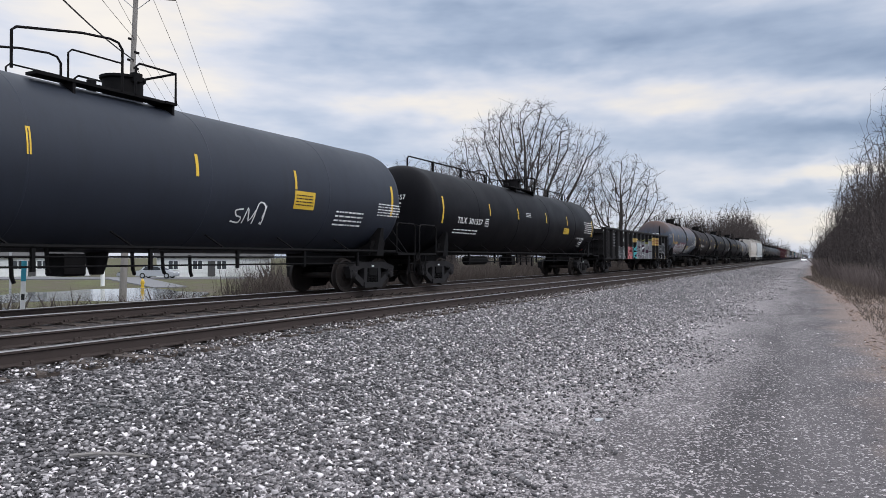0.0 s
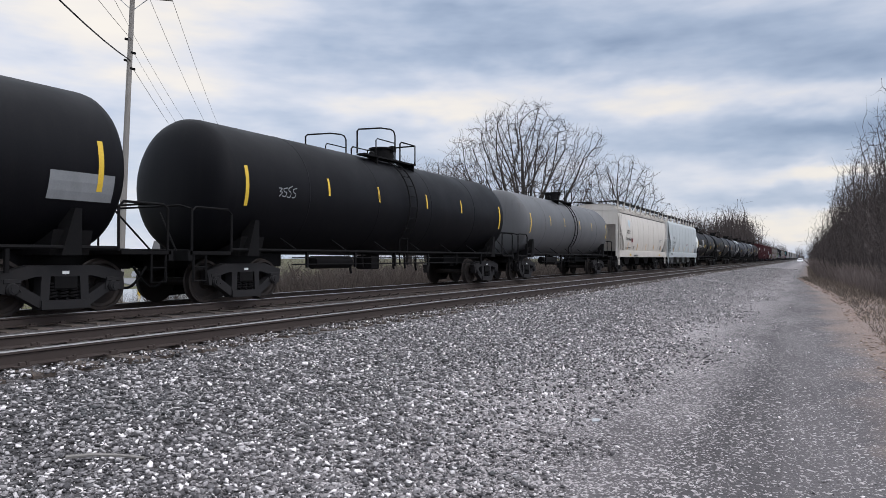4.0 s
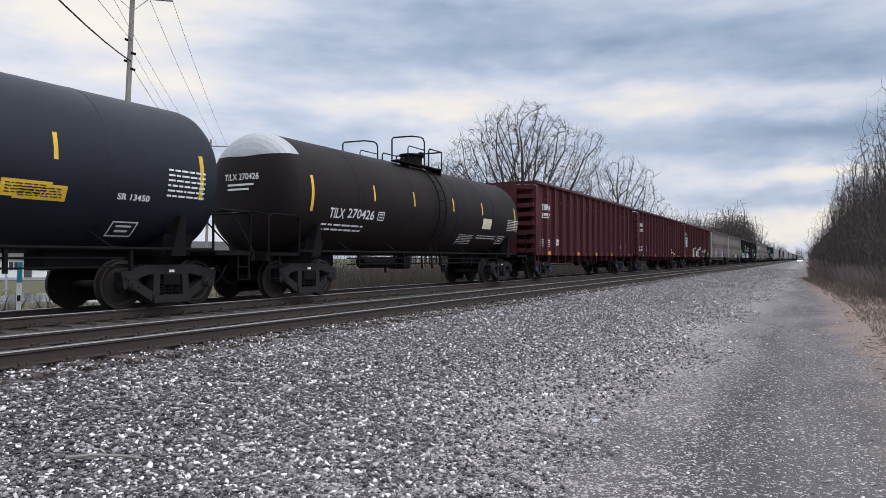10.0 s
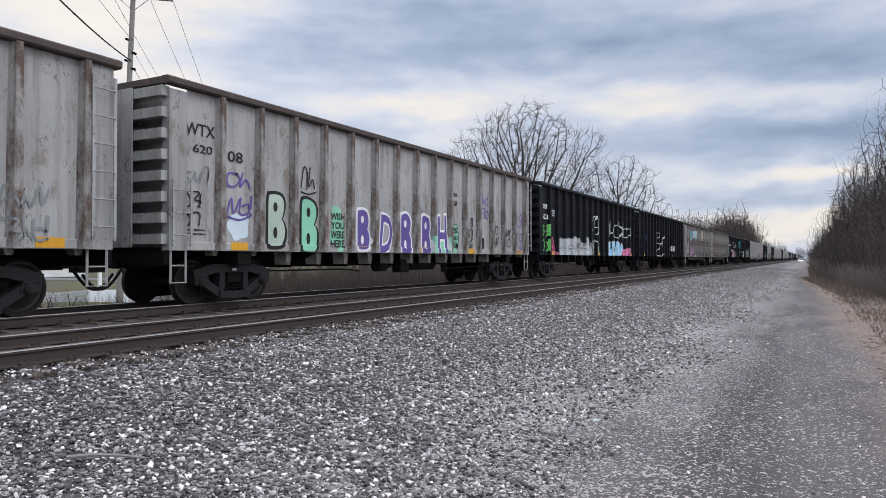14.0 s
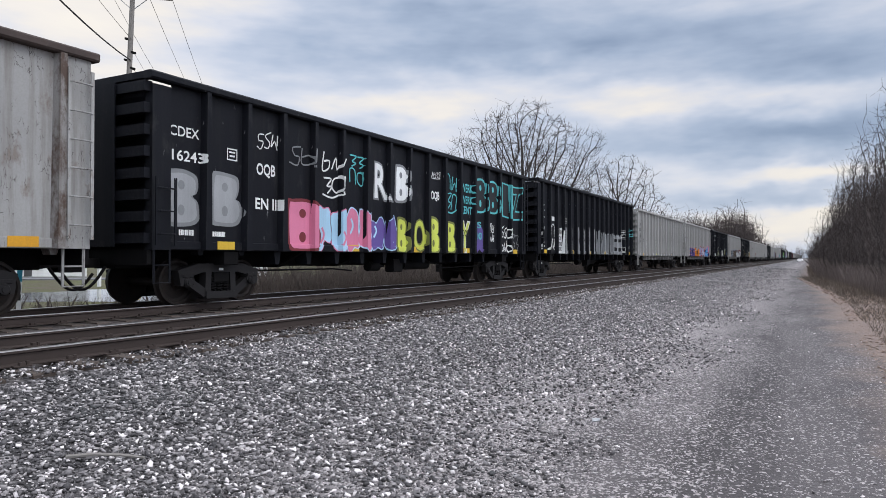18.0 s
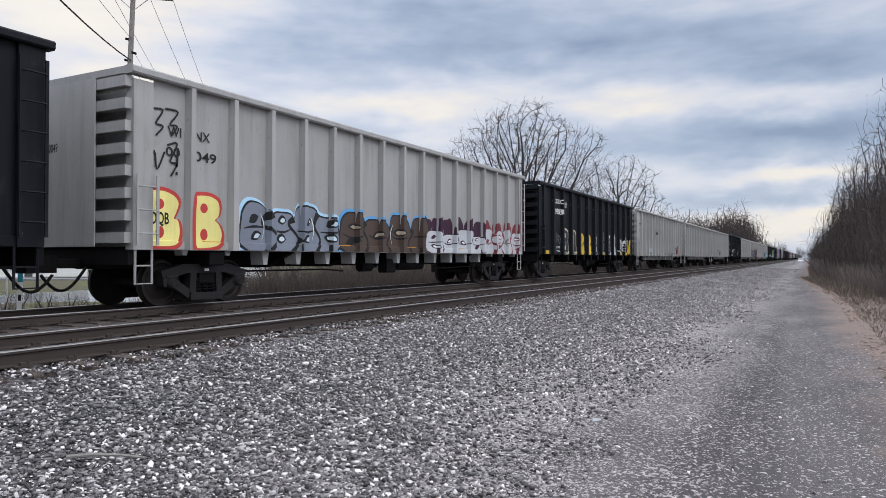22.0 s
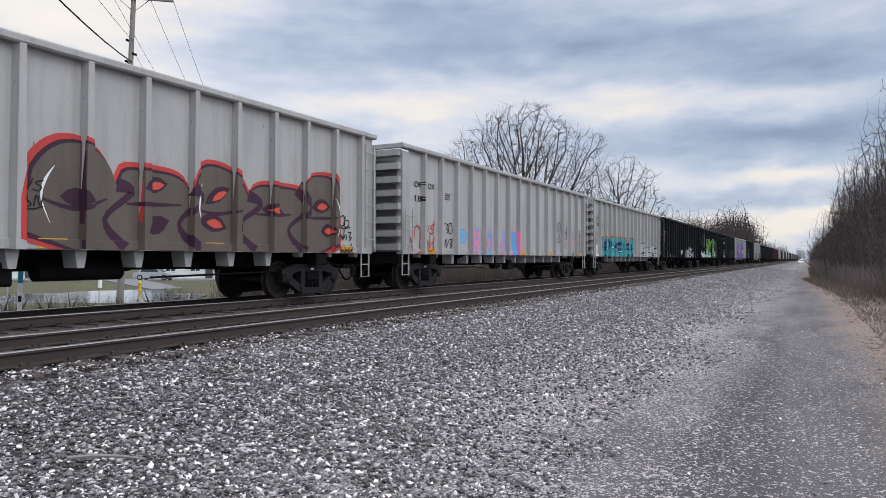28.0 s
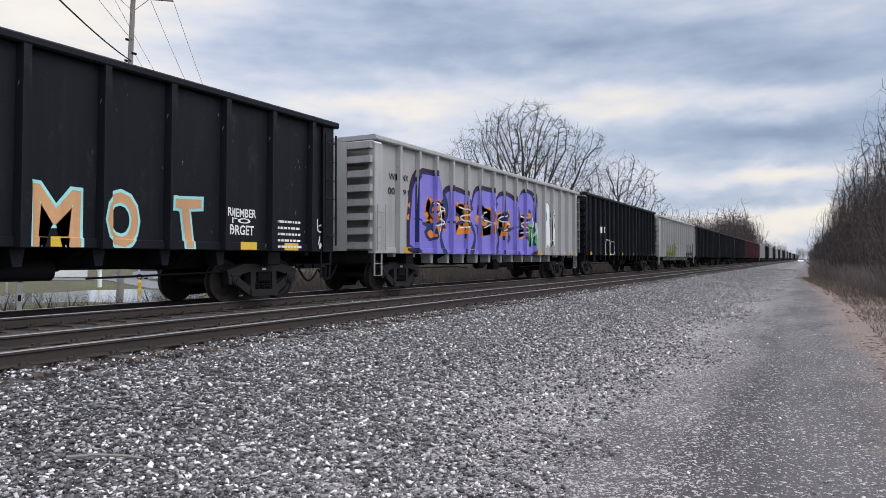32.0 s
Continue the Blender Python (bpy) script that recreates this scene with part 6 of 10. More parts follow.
def head_marks(car, length, text, ink="W"):
    """Stencils and a placard on the leading head of a tank."""
    r, zc, h = car["radius"], car["axis"], length / 2
    rows = [glyphs(text, 0.012) + ((-0.62, zc + 0.30, 0.50, zc + 0.46),)]
    bars = [quad_list([q]) + (None,) for q in ((-0.5, zc + 0.16, 0.35, zc + 0.21), (-0.5, zc + 0.05, 0.2, zc + 0.10), (-0.35, zc - 0.5, 0.15, zc - 0.46))]
    for pts, faces, box in rows + bars:
        p = fitted(pts, pts, box) if box else pts
        out = []
        for a, b in p:
            q = min(0.98, math.hypot(a, b - zc) / r)
            out.append((a, -h + r * 0.34 * (1 - (1 - q ** 2.5) ** 0.4) - 0.02, b))
        part("stencil", Solid().add(out, faces), INKS[ink], car)


def end_marks(car, length, text, ink, sill):
    pts, faces = glyphs(text, 0.012)
    p = fitted(pts, pts, (-1.2, sill + 1.85, -0.42, sill + 2.02))
    part("stencil", Solid().add([(a, -length / 2 - 0.194, b) for a, b in p], faces), INKS[ink], car)


# ---- the train, from the head backwards ----
MID = {}


def between(a, b):
    return (a + b) / 2


T_LEAD = tank_car(-391.2, 18.3, 1.52, TANK_LEAD, "long slate-grey tank car with yellow reflector strips", ladder=False)
T_TILX1 = tank_car(between(-380.0, -362.2), 18.7, 1.49, TANK_BLACK, "long black tank car with a full-length walkway rail", walkway=True, ladder=False)
LOW = low_gondola(between(-360.1, -340.75), "grimy low gondola car covered in faded lettering")
part("stake", Solid().tube([(1.25, 7.95, 2.3), (1.25, 7.9, 2.75), (1.25, 7.8, 3.0), (1.25, 7.8, 3.45)], 0.06, 8), UNDER, LOW, "bent black stake pole")
T_GREY = tank_car(between(-338.4, -325.0), 14.3, 1.55, TANK_GREY, "blue-grey tank car with a rusty top and painted lettering")
T_TCBX = tank_car(between(-322.2, -308.9), 14.2, 1.49, TANK_BROWN, "soot-brown tank car with white stencils")
T_274 = tank_car(between(-306.6, -292.5), 15.0, 1.49, TANK_BLACK, "plain black tank car with yellow reflector strips")
T_7 = tank_car(between(-289.9, -275.2), 15.2, 1.49, TANK_BLACK, "plain black tank car with faded markings")
T_8 = tank_car(between(-272.6, -259.4), 14.0, 1.46, TANK_STEEL, "dull grey tank car with a sooty shell")
H_AOKX = hopper(between(-257.1, -241.1), HOPPER_CREAM, "cream covered hopper with a rust-stained side sill", True)
H_TILX = hopper(between(-239.8, -223.9), HOPPER_GREY, "pale grey covered hopper with black stencilled numbers", False)
T_CTCX = tank_car(between(-222.0, -207.4), 15.4, 1.49, TANK_BLACK, "black tank car with a white front head", front=WHITE)
T_SHPX = tank_car(between(-205.0, -189.8), 16.0, 1.49, TANK_BLACK, "clean black tank car with white stencilled numbers")
T_GATX1 = tank_car(between(-187.0, -174.0), 13.9, 1.49, TANK_SLATE, "slate-grey tank car with scrawled white tags")
T_UTLX = tank_car(between(-171.5, -156.5), 15.8, 1.49, TANK_SLATE, "dark slate tank car with yellow numbers", head_cap=GALV)
T_GATX2 = tank_car(between(-153.8, -140.7), 14.0, 1.52, TANK_SLATE, "slate-grey tank car with paler patches on its top")
T_TILX2 = tank_car(between(-137.9, -124.3), 14.5, 1.52, TANK_BROWN, "brown-black tank car with a pale cap on its head", head_cap=GALV)
RED_TXT = "dark red ribbed gondola car with white stencilled numbers"
G_R1 = gondola(between(-122.2, -103.3), CAR_RED, "mill", RED_TXT, CAP_BLUE)
G_R2 = gondola(between(-102.0, -83.0), CAR_RED, "mill", RED_TXT, CAP_BLUE)
G_R3 = gondola(between(-81.8, -62.7), CAR_RED, "mill", "dark red ribbed gondola car with a row of large painted letters", CAP_BLUE)
WORN_TXT = "pale grey gondola car, scratched and rust-streaked, with graffiti"
G_F1 = gondola(between(-61.2, -42.75), CAR_WORN, "mill", WORN_TXT)
G_F2 = gondola(between(-41.3, -22.7), CAR_WORN, "mill", WORN_TXT)
BLACK_TXT = "black ribbed gondola car with white stencils and graffiti"
G_C1 = gondola(between(-21.25, -2.55), CAR_BLACK, "mill", BLACK_TXT)
G_C2 = gondola(between(-1.2, 17.6), CAR_BLACK, "mill", BLACK_TXT)
G_F3 = gondola(between(19.25, 37.8), CAR_WORN, "mill", WORN_TXT)
G_F4 = gondola(between(39.3, 57.85), CAR_WORN, "mill", WORN_TXT)
G_C3 = gondola(between(59.2, 78.0), CAR_BLACK, "mill", BLACK_TXT)
G_C4 = gondola(between(79.6, 97.9), CAR_BLACK, "tall", "tall black gondola car with faded white letters between its ribs")
GREY_TXT = "light grey ribbed gondola car with black stencils and graffiti"
G_W1 = gondola(between(99.7, 118.3), CAR_GREY, "mill", GREY_TXT)
G_W2 = gondola(between(120.0, 138.7), CAR_GREY, "mill", GREY_TXT)
G_C5 = gondola(between(140.7, 158.7), CAR_BLACK, "deep", BLACK_TXT)
G_W3 = gondola(between(160.3, 179.1), CAR_GREY, "mill", GREY_TXT)
G_C6 = gondola(between(181.1, 199.1), CAR_BLACK, "deep", BLACK_TXT)
G_O1 = gondola(between(200.75, 219.5), CAR_GREY, "mill", GREY_TXT)
G_S1 = gondola(between(221.3, 239.95), CAR_GREY, "mill", "clean light grey ribbed gondola car with one red tag")
G_S2 = gondola(between(241.6, 260.4), CAR_GREY, "mill", GREY_TXT)
G_C7 = gondola(between(261.8, 280.4), CAR_BLACK, "tall", "tall black gondola car with scrawled white tags")
G_X = gondola(between(282.0, 300.7), CAR_GREY, "mill", "clean light grey ribbed gondola car")
G_W4 = gondola(between(302.35, 321.15), CAR_GREY, "mill", "light grey gondola car with a large silver piece of graffiti")
G_O2 = gondola(between(322.75, 341.55), CAR_GREY, "mill", GREY_TXT)
G_W5 = gondola(between(343.1, 361.95), CAR_GREY, "mill", "light grey gondola car with a teal and orange piece of graffiti")
G_C8 = gondola(between(363.5, 382.25), CAR_BLACK, "mill", BLACK_TXT)
G_PL = gondola(between(384.2, 402.3), CAR_BLACK, "deep", "black gondola car with huge green painted letters")
G_C9 = gondola(between(404.2, 422.4), CAR_BLACK, "deep", BLACK_TXT)
G_DU = gondola(between(424.2, 442.9), CAR_GREY, "mill", "light grey gondola car with huge violet and orange graffiti")
G_K1 = gondola(between(444.4, 463.0), CAR_BLACK, "tall", "plain black ribbed gondola car")
G_K2 = gondola(between(464.7, 483.4), CAR_GREY, "mill", "light grey gondola car with two dark scrawls")
FAR = {}
order = "kkkrrgkgkgkgkkgkgkkgkgkkkgkgkgkkgk"
for i, c in enumerate(order):
    mid = 494.5 + 20.32 * i
    coat = {"k": CAR_BLACK, "r": CAR_RED, "g": CAR_GREY}[c]
    if c not in FAR:
        FAR[c] = gondola(mid, coat, "mill", {"k": "black", "r": "dark red", "g": "light grey"}[c] + " ribbed gondola car far down the train", far=True)
    else:
        o = copy_thing(FAR[c], pose(TRAIN_X, mid, RAIL))
        WHEELSETS += [(w, 1 if w.location.y > 0 else -1) for w in o.children_recursive if w.name.startswith("wheelset")]
        roll_on(o, mid)

for car, mid in TRAIN:
    if car.name.startswith("gondola_car"):
        L = max(c.location.y for c in car.children if c.name.startswith("end_sill")) * 2
        style = min(STYLES, key=lambda k: abs(STYLES[k][0] - L))
        SKINS[car.name] = gondola_skin(style)
    elif car.name.startswith("tank_car"):
        SKINS[car.name] = tank_skin(car)
    elif car.name.startswith("covered_hopper"):
        SKINS[car.name] = hopper_skin()
    else:
        SKINS[car.name] = low_skin()
TANKS = ((T_LEAD, 18.3, ""), (T_TILX1, 18.7, "TILX 301557"), (T_GREY, 14.3, "UTLX 205344"), (T_TCBX, 14.2, "TCBX 253028"), (T_274, 15.0, ""), (T_7, 15.2, ""), (T_8, 14.0, ""), (T_CTCX, 15.4, ""),
         (T_SHPX, 16.0, "SHPX 212271"), (T_GATX1, 13.9, "GATX 213065"), (T_UTLX, 15.8, "UTLX 649479"), (T_GATX2, 14.0, "GATX 213138"), (T_TILX2, 14.5, "TILX 270426"))
for car, length, words in TANKS:
    strips(car, length)
    if words:
        head_marks(car, length, words, "YEL" if words == "UTLX 649479" else "W")
for car, words, ink in ((G_R1, "TROX 3577", "W"), (G_R2, "TROX 3551", "W"), (G_F2, "FWTX 620108", "W"), (G_C3, "CDEX 16243", "W"), (G_W1, "WINX 00404", "K"), (G_W3, "WINX 00049", "K"), (G_O1, "OFOX 1738", "K"), (G_W4, "WINX 00007", "K"),
                        (G_W5, "WINX 00144", "K"), (G_C9, "CDEX 19289", "W")):
    end_marks(car, 18.75 if car is not G_C9 else 17.95, words, ink, 1.1)


# ---- what is written and painted on the cars ----
deco(T_LEAD, "Y", 4.17, 2.09, 4.91, 2.51)
deco(T_LEAD, "L", 5.81, 1.74, 7.01, 2.17, 3, "W")
deco(T_LEAD, "L", 7.66, 2.09, 8.79, 2.47, 4, "W")
deco(T_LEAD, "S", 2.34, 1.64, 3.31, 2.16, "W")
deco(T_TILX1, "T", -7.52, 2.13, -6.80, 2.34, "W", "TILX")
deco(T_TILX1, "T", -6.62, 2.13, -5.50, 2.33, "W", "301557")
deco(T_TILX1, "F", -5.26, 2.10, -4.96, 2.37, "W")
deco(T_TILX1, "L", -7.62, 1.75, -5.77, 1.96, 2, "W")
deco(T_TILX1, "L", -1.20, 2.64, -0.66, 2.84, 3, "W")
deco(T_TILX1, "Y", 3.80, 2.09, 4.60, 2.37)
deco(T_TILX1, "L", 7.15, 2.20, 8.48, 2.83, 5, "W")
deco(T_TILX1, "T", 6.03, 1.88, 7.32, 1.97, "W", "LIQUEFIED_PETROLEUM_GAS")
deco(T_TILX1, "F", 6.78, 1.54, 7.33, 1.83, "W")
deco(T_TILX1, "D", 8.27, 1.17, 8.54, 1.52, "RED")
deco(LOW, "W", -4.28, 0.73, -3.02, 1.94, 2, "MAROON", "PINKD", "PINKD", "GREY2")
deco(LOW, "W", -6.06, 0.74, -4.54, 1.70, 3, "GREY3", "GREY2", "GREY2", "GREY2")
deco(LOW, "S", -2.34, 0.81, -1.60, 1.89, "TEAL")
deco(LOW, "W", -1.47, 0.66, 3.22, 2.26, 5, "GREY2", "VIOL", "OLIVE", "LAV")
deco(LOW, "R", -2.30, 1.97, -0.73, 2.23, "GOLD")
deco(LOW, "R", 3.43, 1.86, 6.01, 2.43, "GOLD")
deco(LOW, "L", 3.64, 1.98, 5.74, 2.32, 2, "MAROON")
deco(LOW, "R", 4.38, 0.87, 4.79, 1.62, "GOLD")
deco(LOW, "F", -4.98, 1.94, -4.71, 2.19, "W")
deco(LOW, "P", 6.41, 0.86, 7.63, 2.01, "GREY3", "GREY2", "PO")
deco(LOW, "P", 7.81, 0.85, 8.81, 2.10, "GREY3", "GREY2", "W")
deco(LOW, "R", 8.88, 0.84, 8.97, 1.64, "YEL")
deco(LOW, "F", 6.77, 0.84, 7.23, 1.12, "W")
deco(LOW, "L", 8.40, 0.82, 8.82, 1.02, 3, "W")
deco(LOW, "L", -7.99, 1.57, -6.95, 2.45, 4, "GREY2")
deco(T_GREY, "T", -6.02, 2.15, -4.01, 2.34, "YEL", "UTLX_205344")
deco(T_GREY, "W", -5.16, 1.21, 0.35, 2.30, 5, "SILVER", "MAROON", "CRIM", "GREY2")
deco(T_GREY, "S", -8.43, 2.60, -7.16, 2.99, "GREY2")
deco(T_GREY, "W", 1.07, 1.39, 3.77, 2.04, 5, "GREY2", "WHITE", "WHITE", "WHITE")
deco(T_GREY, "Y", 1.14, 1.76, 2.01, 2.03)
deco(T_GREY, "L", 5.14, 2.13, 6.29, 2.59, 5, "W")
deco(T_GREY, "S", 3.82, 2.06, 5.00, 2.37, "W")
deco(T_GREY, "S", 0.66, 2.74, 1.57, 3.17, "GREY2")
deco(T_GREY, "D", 6.01, 1.17, 6.31, 1.58, "RED")
deco(T_TCBX, "T", -5.58, 2.09, -4.88, 2.32, "W", "TCBX")
deco(T_TCBX, "T", -4.66, 2.06, -3.41, 2.29, "W", "253028")
deco(T_TCBX, "L", -5.46, 1.71, -3.86, 1.90, 2, "W")
deco(T_TCBX, "S", 1.44, 1.98, 2.66, 2.34, "CREAM")
deco(T_TCBX, "L", 0.24, 1.92, 0.99, 2.22, 3, "CREAM")
deco(T_TCBX, "L", 0.13, 1.49, 1.30, 1.82, 4, "W")
deco(T_TCBX, "L", 5.35, 2.04, 6.49, 2.59, 5, "W")
deco(T_TCBX, "F", -3.47, 2.09, -3.20, 2.32, "W")
deco(T_TCBX, "D", 5.85, 1.12, 6.18, 1.49, "W")
deco(T_TCBX, "D", 6.21, 1.11, 6.58, 1.47, "W")
deco(T_274, "S", -1.87, 1.53, -1.13, 1.97, "W")
deco(T_274, "R", 3.43, 1.77, 4.24, 2.07, "GREY2")
deco(T_274, "R", 5.83, 1.91, 6.99, 2.37, "GREY2")
deco(T_7, "S", -5.89, 2.33, -5.23, 2.63, "GREY2")
deco(H_AOKX, "T", -6.02, 2.54, -5.11, 2.78, "K", "AOKX")
deco(H_AOKX, "T", -6.18, 2.11, -4.81, 2.31, "K", "206468")
deco(H_AOKX, "R", -4.68, 2.01, -4.20, 2.27, "MAROON")
deco(H_AOKX, "L", -6.33, 1.50, -4.72, 1.71, 2, "K")
deco(H_AOKX, "F", -4.18, 1.49, -3.73, 1.75, "K")
deco(H_AOKX, "A", -5.73, 2.94, -4.96, 3.53, 1, "PALE", "PALE")
deco(H_AOKX, "Y", -5.28, 1.10, -4.82, 1.25)
deco(H_AOKX, "L", -4.04, 1.07, -2.93, 1.19, 1, "K")
deco(H_AOKX, "L", 4.72, 2.14, 5.73, 2.40, 4, "GREY2")
deco(H_AOKX, "R", 5.12, 1.61, 5.60, 1.89, "GREY2")
deco(H_AOKX, "Y", 4.56, 1.10, 5.00, 1.25)
deco(H_TILX, "T", -6.02, 2.61, -5.38, 2.82, "K", "TILX")
deco(H_TILX, "T", -6.09, 2.23, -4.86, 2.41, "K", "525924")
deco(H_TILX, "L", -6.21, 1.70, -5.02, 2.06, 3, "K")
deco(H_TILX, "L", 0.85, 2.08, 2.07, 2.29, 3, "MAROON")
deco(H_TILX, "L", -7.17, 1.26, -6.60, 1.36, 1, "K")
deco(H_TILX, "F", -6.58, 1.25, -6.37, 1.40, "K")
deco(H_TILX, "L", 5.47, 2.18, 5.91, 2.33, 3, "K")
deco(T_CTCX, "T", -6.51, 2.13, -5.61, 2.36, "W", "CTCX")
deco(T_CTCX, "T", -5.47, 2.12, -4.30, 2.38, "W", "727216")
deco(T_CTCX, "L", -6.57, 1.81, -4.99, 2.00, 2, "W")
deco(T_CTCX, "R", -3.98, 2.19, -2.38, 2.87, "PANEL")
deco(T_CTCX, "X", -3.68, 2.87, -2.46, 2.97, "W", "NOT_FOR_CLASS_3")
deco(T_CTCX, "X", -3.55, 2.71, -2.66, 2.81, "W", "FLAMMABLE")
deco(T_CTCX, "X", -3.53, 2.57, -2.59, 2.67, "W", "LIQUIDS_WITH")
deco(T_CTCX, "X", -3.47, 2.44, -2.68, 2.54, "W", "API_GRAVITY")
deco(T_CTCX, "X", -3.60, 2.32, -2.51, 2.42, "W", "GREATER_THAN")
deco(T_CTCX, "X", -3.51, 2.19, -2.66, 2.29, "W", "50_DEGREES")
deco(T_CTCX, "T", -3.71, 1.91, -3.14, 2.00, "W", "SR_11961")
deco(T_CTCX, "F", -4.22, 2.20, -3.95, 2.44, "W")
deco(T_CTCX, "Y", -1.93, 2.10, -1.21, 2.42)
deco(T_CTCX, "Y", 3.30, 2.05, 4.11, 2.36)
deco(T_CTCX, "L", 6.20, 2.19, 7.37, 2.76, 6, "W")
deco(T_CTCX, "L", 1.32, 1.69, 2.95, 2.09, 4, "W")
deco(T_CTCX, "R", -0.45, 1.11, 0.36, 1.51, "CREAM")
deco(T_CTCX, "D", 6.75, 1.11, 7.30, 1.48, "W")
deco(T_SHPX, "T", -6.31, 1.82, -5.39, 2.03, "W", "SHPX")
deco(T_SHPX, "T", -5.23, 1.82, -4.11, 2.03, "W", "212271")
deco(T_SHPX, "L", -6.45, 1.48, -4.70, 1.57, 2, "W")
deco(T_SHPX, "F", -3.95, 1.82, -3.64, 2.06, "W")
deco(T_SHPX, "Y", -2.00, 1.56, -1.08, 1.80)
deco(T_SHPX, "R", 0.47, 1.27, 1.44, 1.73, "CREAM")
deco(T_SHPX, "X", 2.58, 2.68, 4.60, 2.80, "W", "NOT_FOR_CLASS_3_FLAMMABLE_LIQUIDS")
deco(T_SHPX, "X", 2.58, 2.50, 4.30, 2.62, "W", "WITH_API_GRAVITY_>_50_DEGREES")
deco(T_SHPX, "T", 6.89, 2.59, 7.40, 2.68, "W", "SR_11961")
deco(T_SHPX, "L", 6.37, 2.07, 7.50, 2.53, 6, "W")
deco(T_SHPX, "F", 5.01, 1.47, 5.68, 1.78, "W")
deco(T_SHPX, "L", 4.35, 1.34, 5.34, 1.41, 1, "W")
deco(T_SHPX, "D", 5.66, 1.07, 6.01, 1.39, "W")
deco(T_GATX1, "T", -5.47, 2.05, -4.66, 2.27, "W", "GATX")
deco(T_GATX1, "T", -4.44, 2.04, -3.10, 2.25, "W", "213065")
deco(T_GATX1, "S", -3.14, 1.25, -1.45, 2.06, "GREY2")
deco(T_GATX1, "S", -5.40, 1.23, -3.60, 1.92, "GREY2")
deco(T_GATX1, "S", -0.19, 1.85, 1.05, 2.11, "W")
deco(T_GATX1, "S", 1.96, 1.81, 3.04, 2.28, "W")
deco(T_GATX1, "S", 2.42, 1.39, 3.09, 1.78, "W")
deco(T_GATX1, "S", 4.33, 1.91, 4.97, 2.40, "W")
deco(T_GATX1, "T", 3.63, 2.01, 4.33, 2.13, "W", "SR_13450")
deco(T_GATX1, "L", 5.45, 2.27, 6.47, 2.69, 5, "W")
deco(T_GATX1, "S", -0.64, 1.12, 0.50, 1.67, "GREY2")
deco(T_GATX1, "D", 5.78, 1.11, 6.17, 1.49, "W")
deco(T_UTLX, "T", -6.27, 2.11, -5.35, 2.31, "YEL", "UTLX")
deco(T_UTLX, "T", -5.39, 2.14, -4.36, 2.36, "YEL", "649479")
deco(T_UTLX, "S", -4.98, 1.42, -3.85, 2.06, "W")
deco(T_UTLX, "S", -2.38, 1.48, -1.88, 1.74, "W")
deco(T_UTLX, "L", -5.90, 1.59, -5.16, 1.98, 3, "W")
deco(T_UTLX, "R", 1.51, 2.20, 2.31, 2.48, "GREY2")
deco(T_UTLX, "L", 6.40, 2.04, 7.51, 2.58, 6, "W")
deco(T_UTLX, "F", 5.35, 1.63, 5.93, 1.89, "W")
deco(T_UTLX, "D", 6.75, 1.18, 7.25, 1.56, "W")
deco(T_GATX2, "T", -5.61, 2.07, -4.82, 2.28, "W", "GATX")
deco(T_GATX2, "T", -4.63, 2.07, -3.54, 2.30, "W", "213138")
deco(T_GATX2, "L", -5.61, 1.71, -3.87, 1.94, 2, "GREY2")
deco(T_GATX2, "S", -3.22, 1.62, -1.96, 2.01, "W")
deco(T_GATX2, "S", -1.33, 1.40, -0.36, 1.79, "GREY2")
deco(T_GATX2, "S", -0.55, 1.82, 0.12, 2.21, "YEL")
deco(T_GATX2, "Y", 2.61, 1.88, 3.46, 2.13)
deco(T_GATX2, "Y", 2.40, 1.91, 3.20, 2.17)
deco(T_GATX2, "T", 4.39, 1.99, 5.05, 2.10, "W", "SR_13450")
deco(T_GATX2, "L", 5.41, 2.09, 6.30, 2.67, 5, "W")
deco(T_GATX2, "F", 4.48, 1.35, 5.01, 1.62, "W")
deco(T_GATX2, "D", 5.80, 1.14, 6.19, 1.51, "W")
deco(T_TILX2, "T", -5.74, 1.99, -5.11, 2.24, "W", "TILX")
deco(T_TILX2, "T", -4.97, 2.02, -3.74, 2.27, "W", "270426")
deco(T_TILX2, "F", -3.55, 2.02, -3.23, 2.26, "W")
deco(T_TILX2, "L", -5.94, 1.64, -4.13, 1.88, 2, "W")
deco(T_TILX2, "R", 3.44, 2.05, 4.19, 2.43, "CREAM")
deco(T_TILX2, "L", 5.71, 2.05, 6.83, 2.50, 6, "W")
deco(T_TILX2, "L", 1.79, 1.47, 2.94, 1.82, 5, "W")
deco(T_TILX2, "L", 3.25, 1.67, 4.98, 1.84, 2, "W")
deco(T_TILX2, "F", 5.17, 1.54, 5.78, 1.83, "W")
deco(T_TILX2, "D", 6.12, 1.10, 6.47, 1.46, "W")
deco(G_R1, "T", -8.48, 3.15, -7.97, 3.42, "W", "TR")
deco(G_R1, "T", -7.81, 3.17, -7.30, 3.42, "W", "OX")
deco(G_R1, "T", -8.48, 2.80, -8.04, 3.02, "W", "35")
deco(G_R1, "T", -7.81, 2.81, -7.37, 3.03, "W", "77")
deco(G_R1, "L", -8.63, 1.48, -8.23, 1.85, 3, "W")
deco(G_R1, "L", -7.77, 1.48, -7.37, 1.85, 3, "W")
deco(G_R1, "L", -6.60, 1.53, -6.08, 1.86, 4, "W")
deco(G_R1, "L", -6.80, 1.54, -6.16, 1.89, 6, "W")
deco(G_R1, "L", 5.57, 1.59, 6.21, 1.88, 5, "W")
deco(G_R1, "S", 6.75, 1.28, 7.47, 1.97, "GREY2")
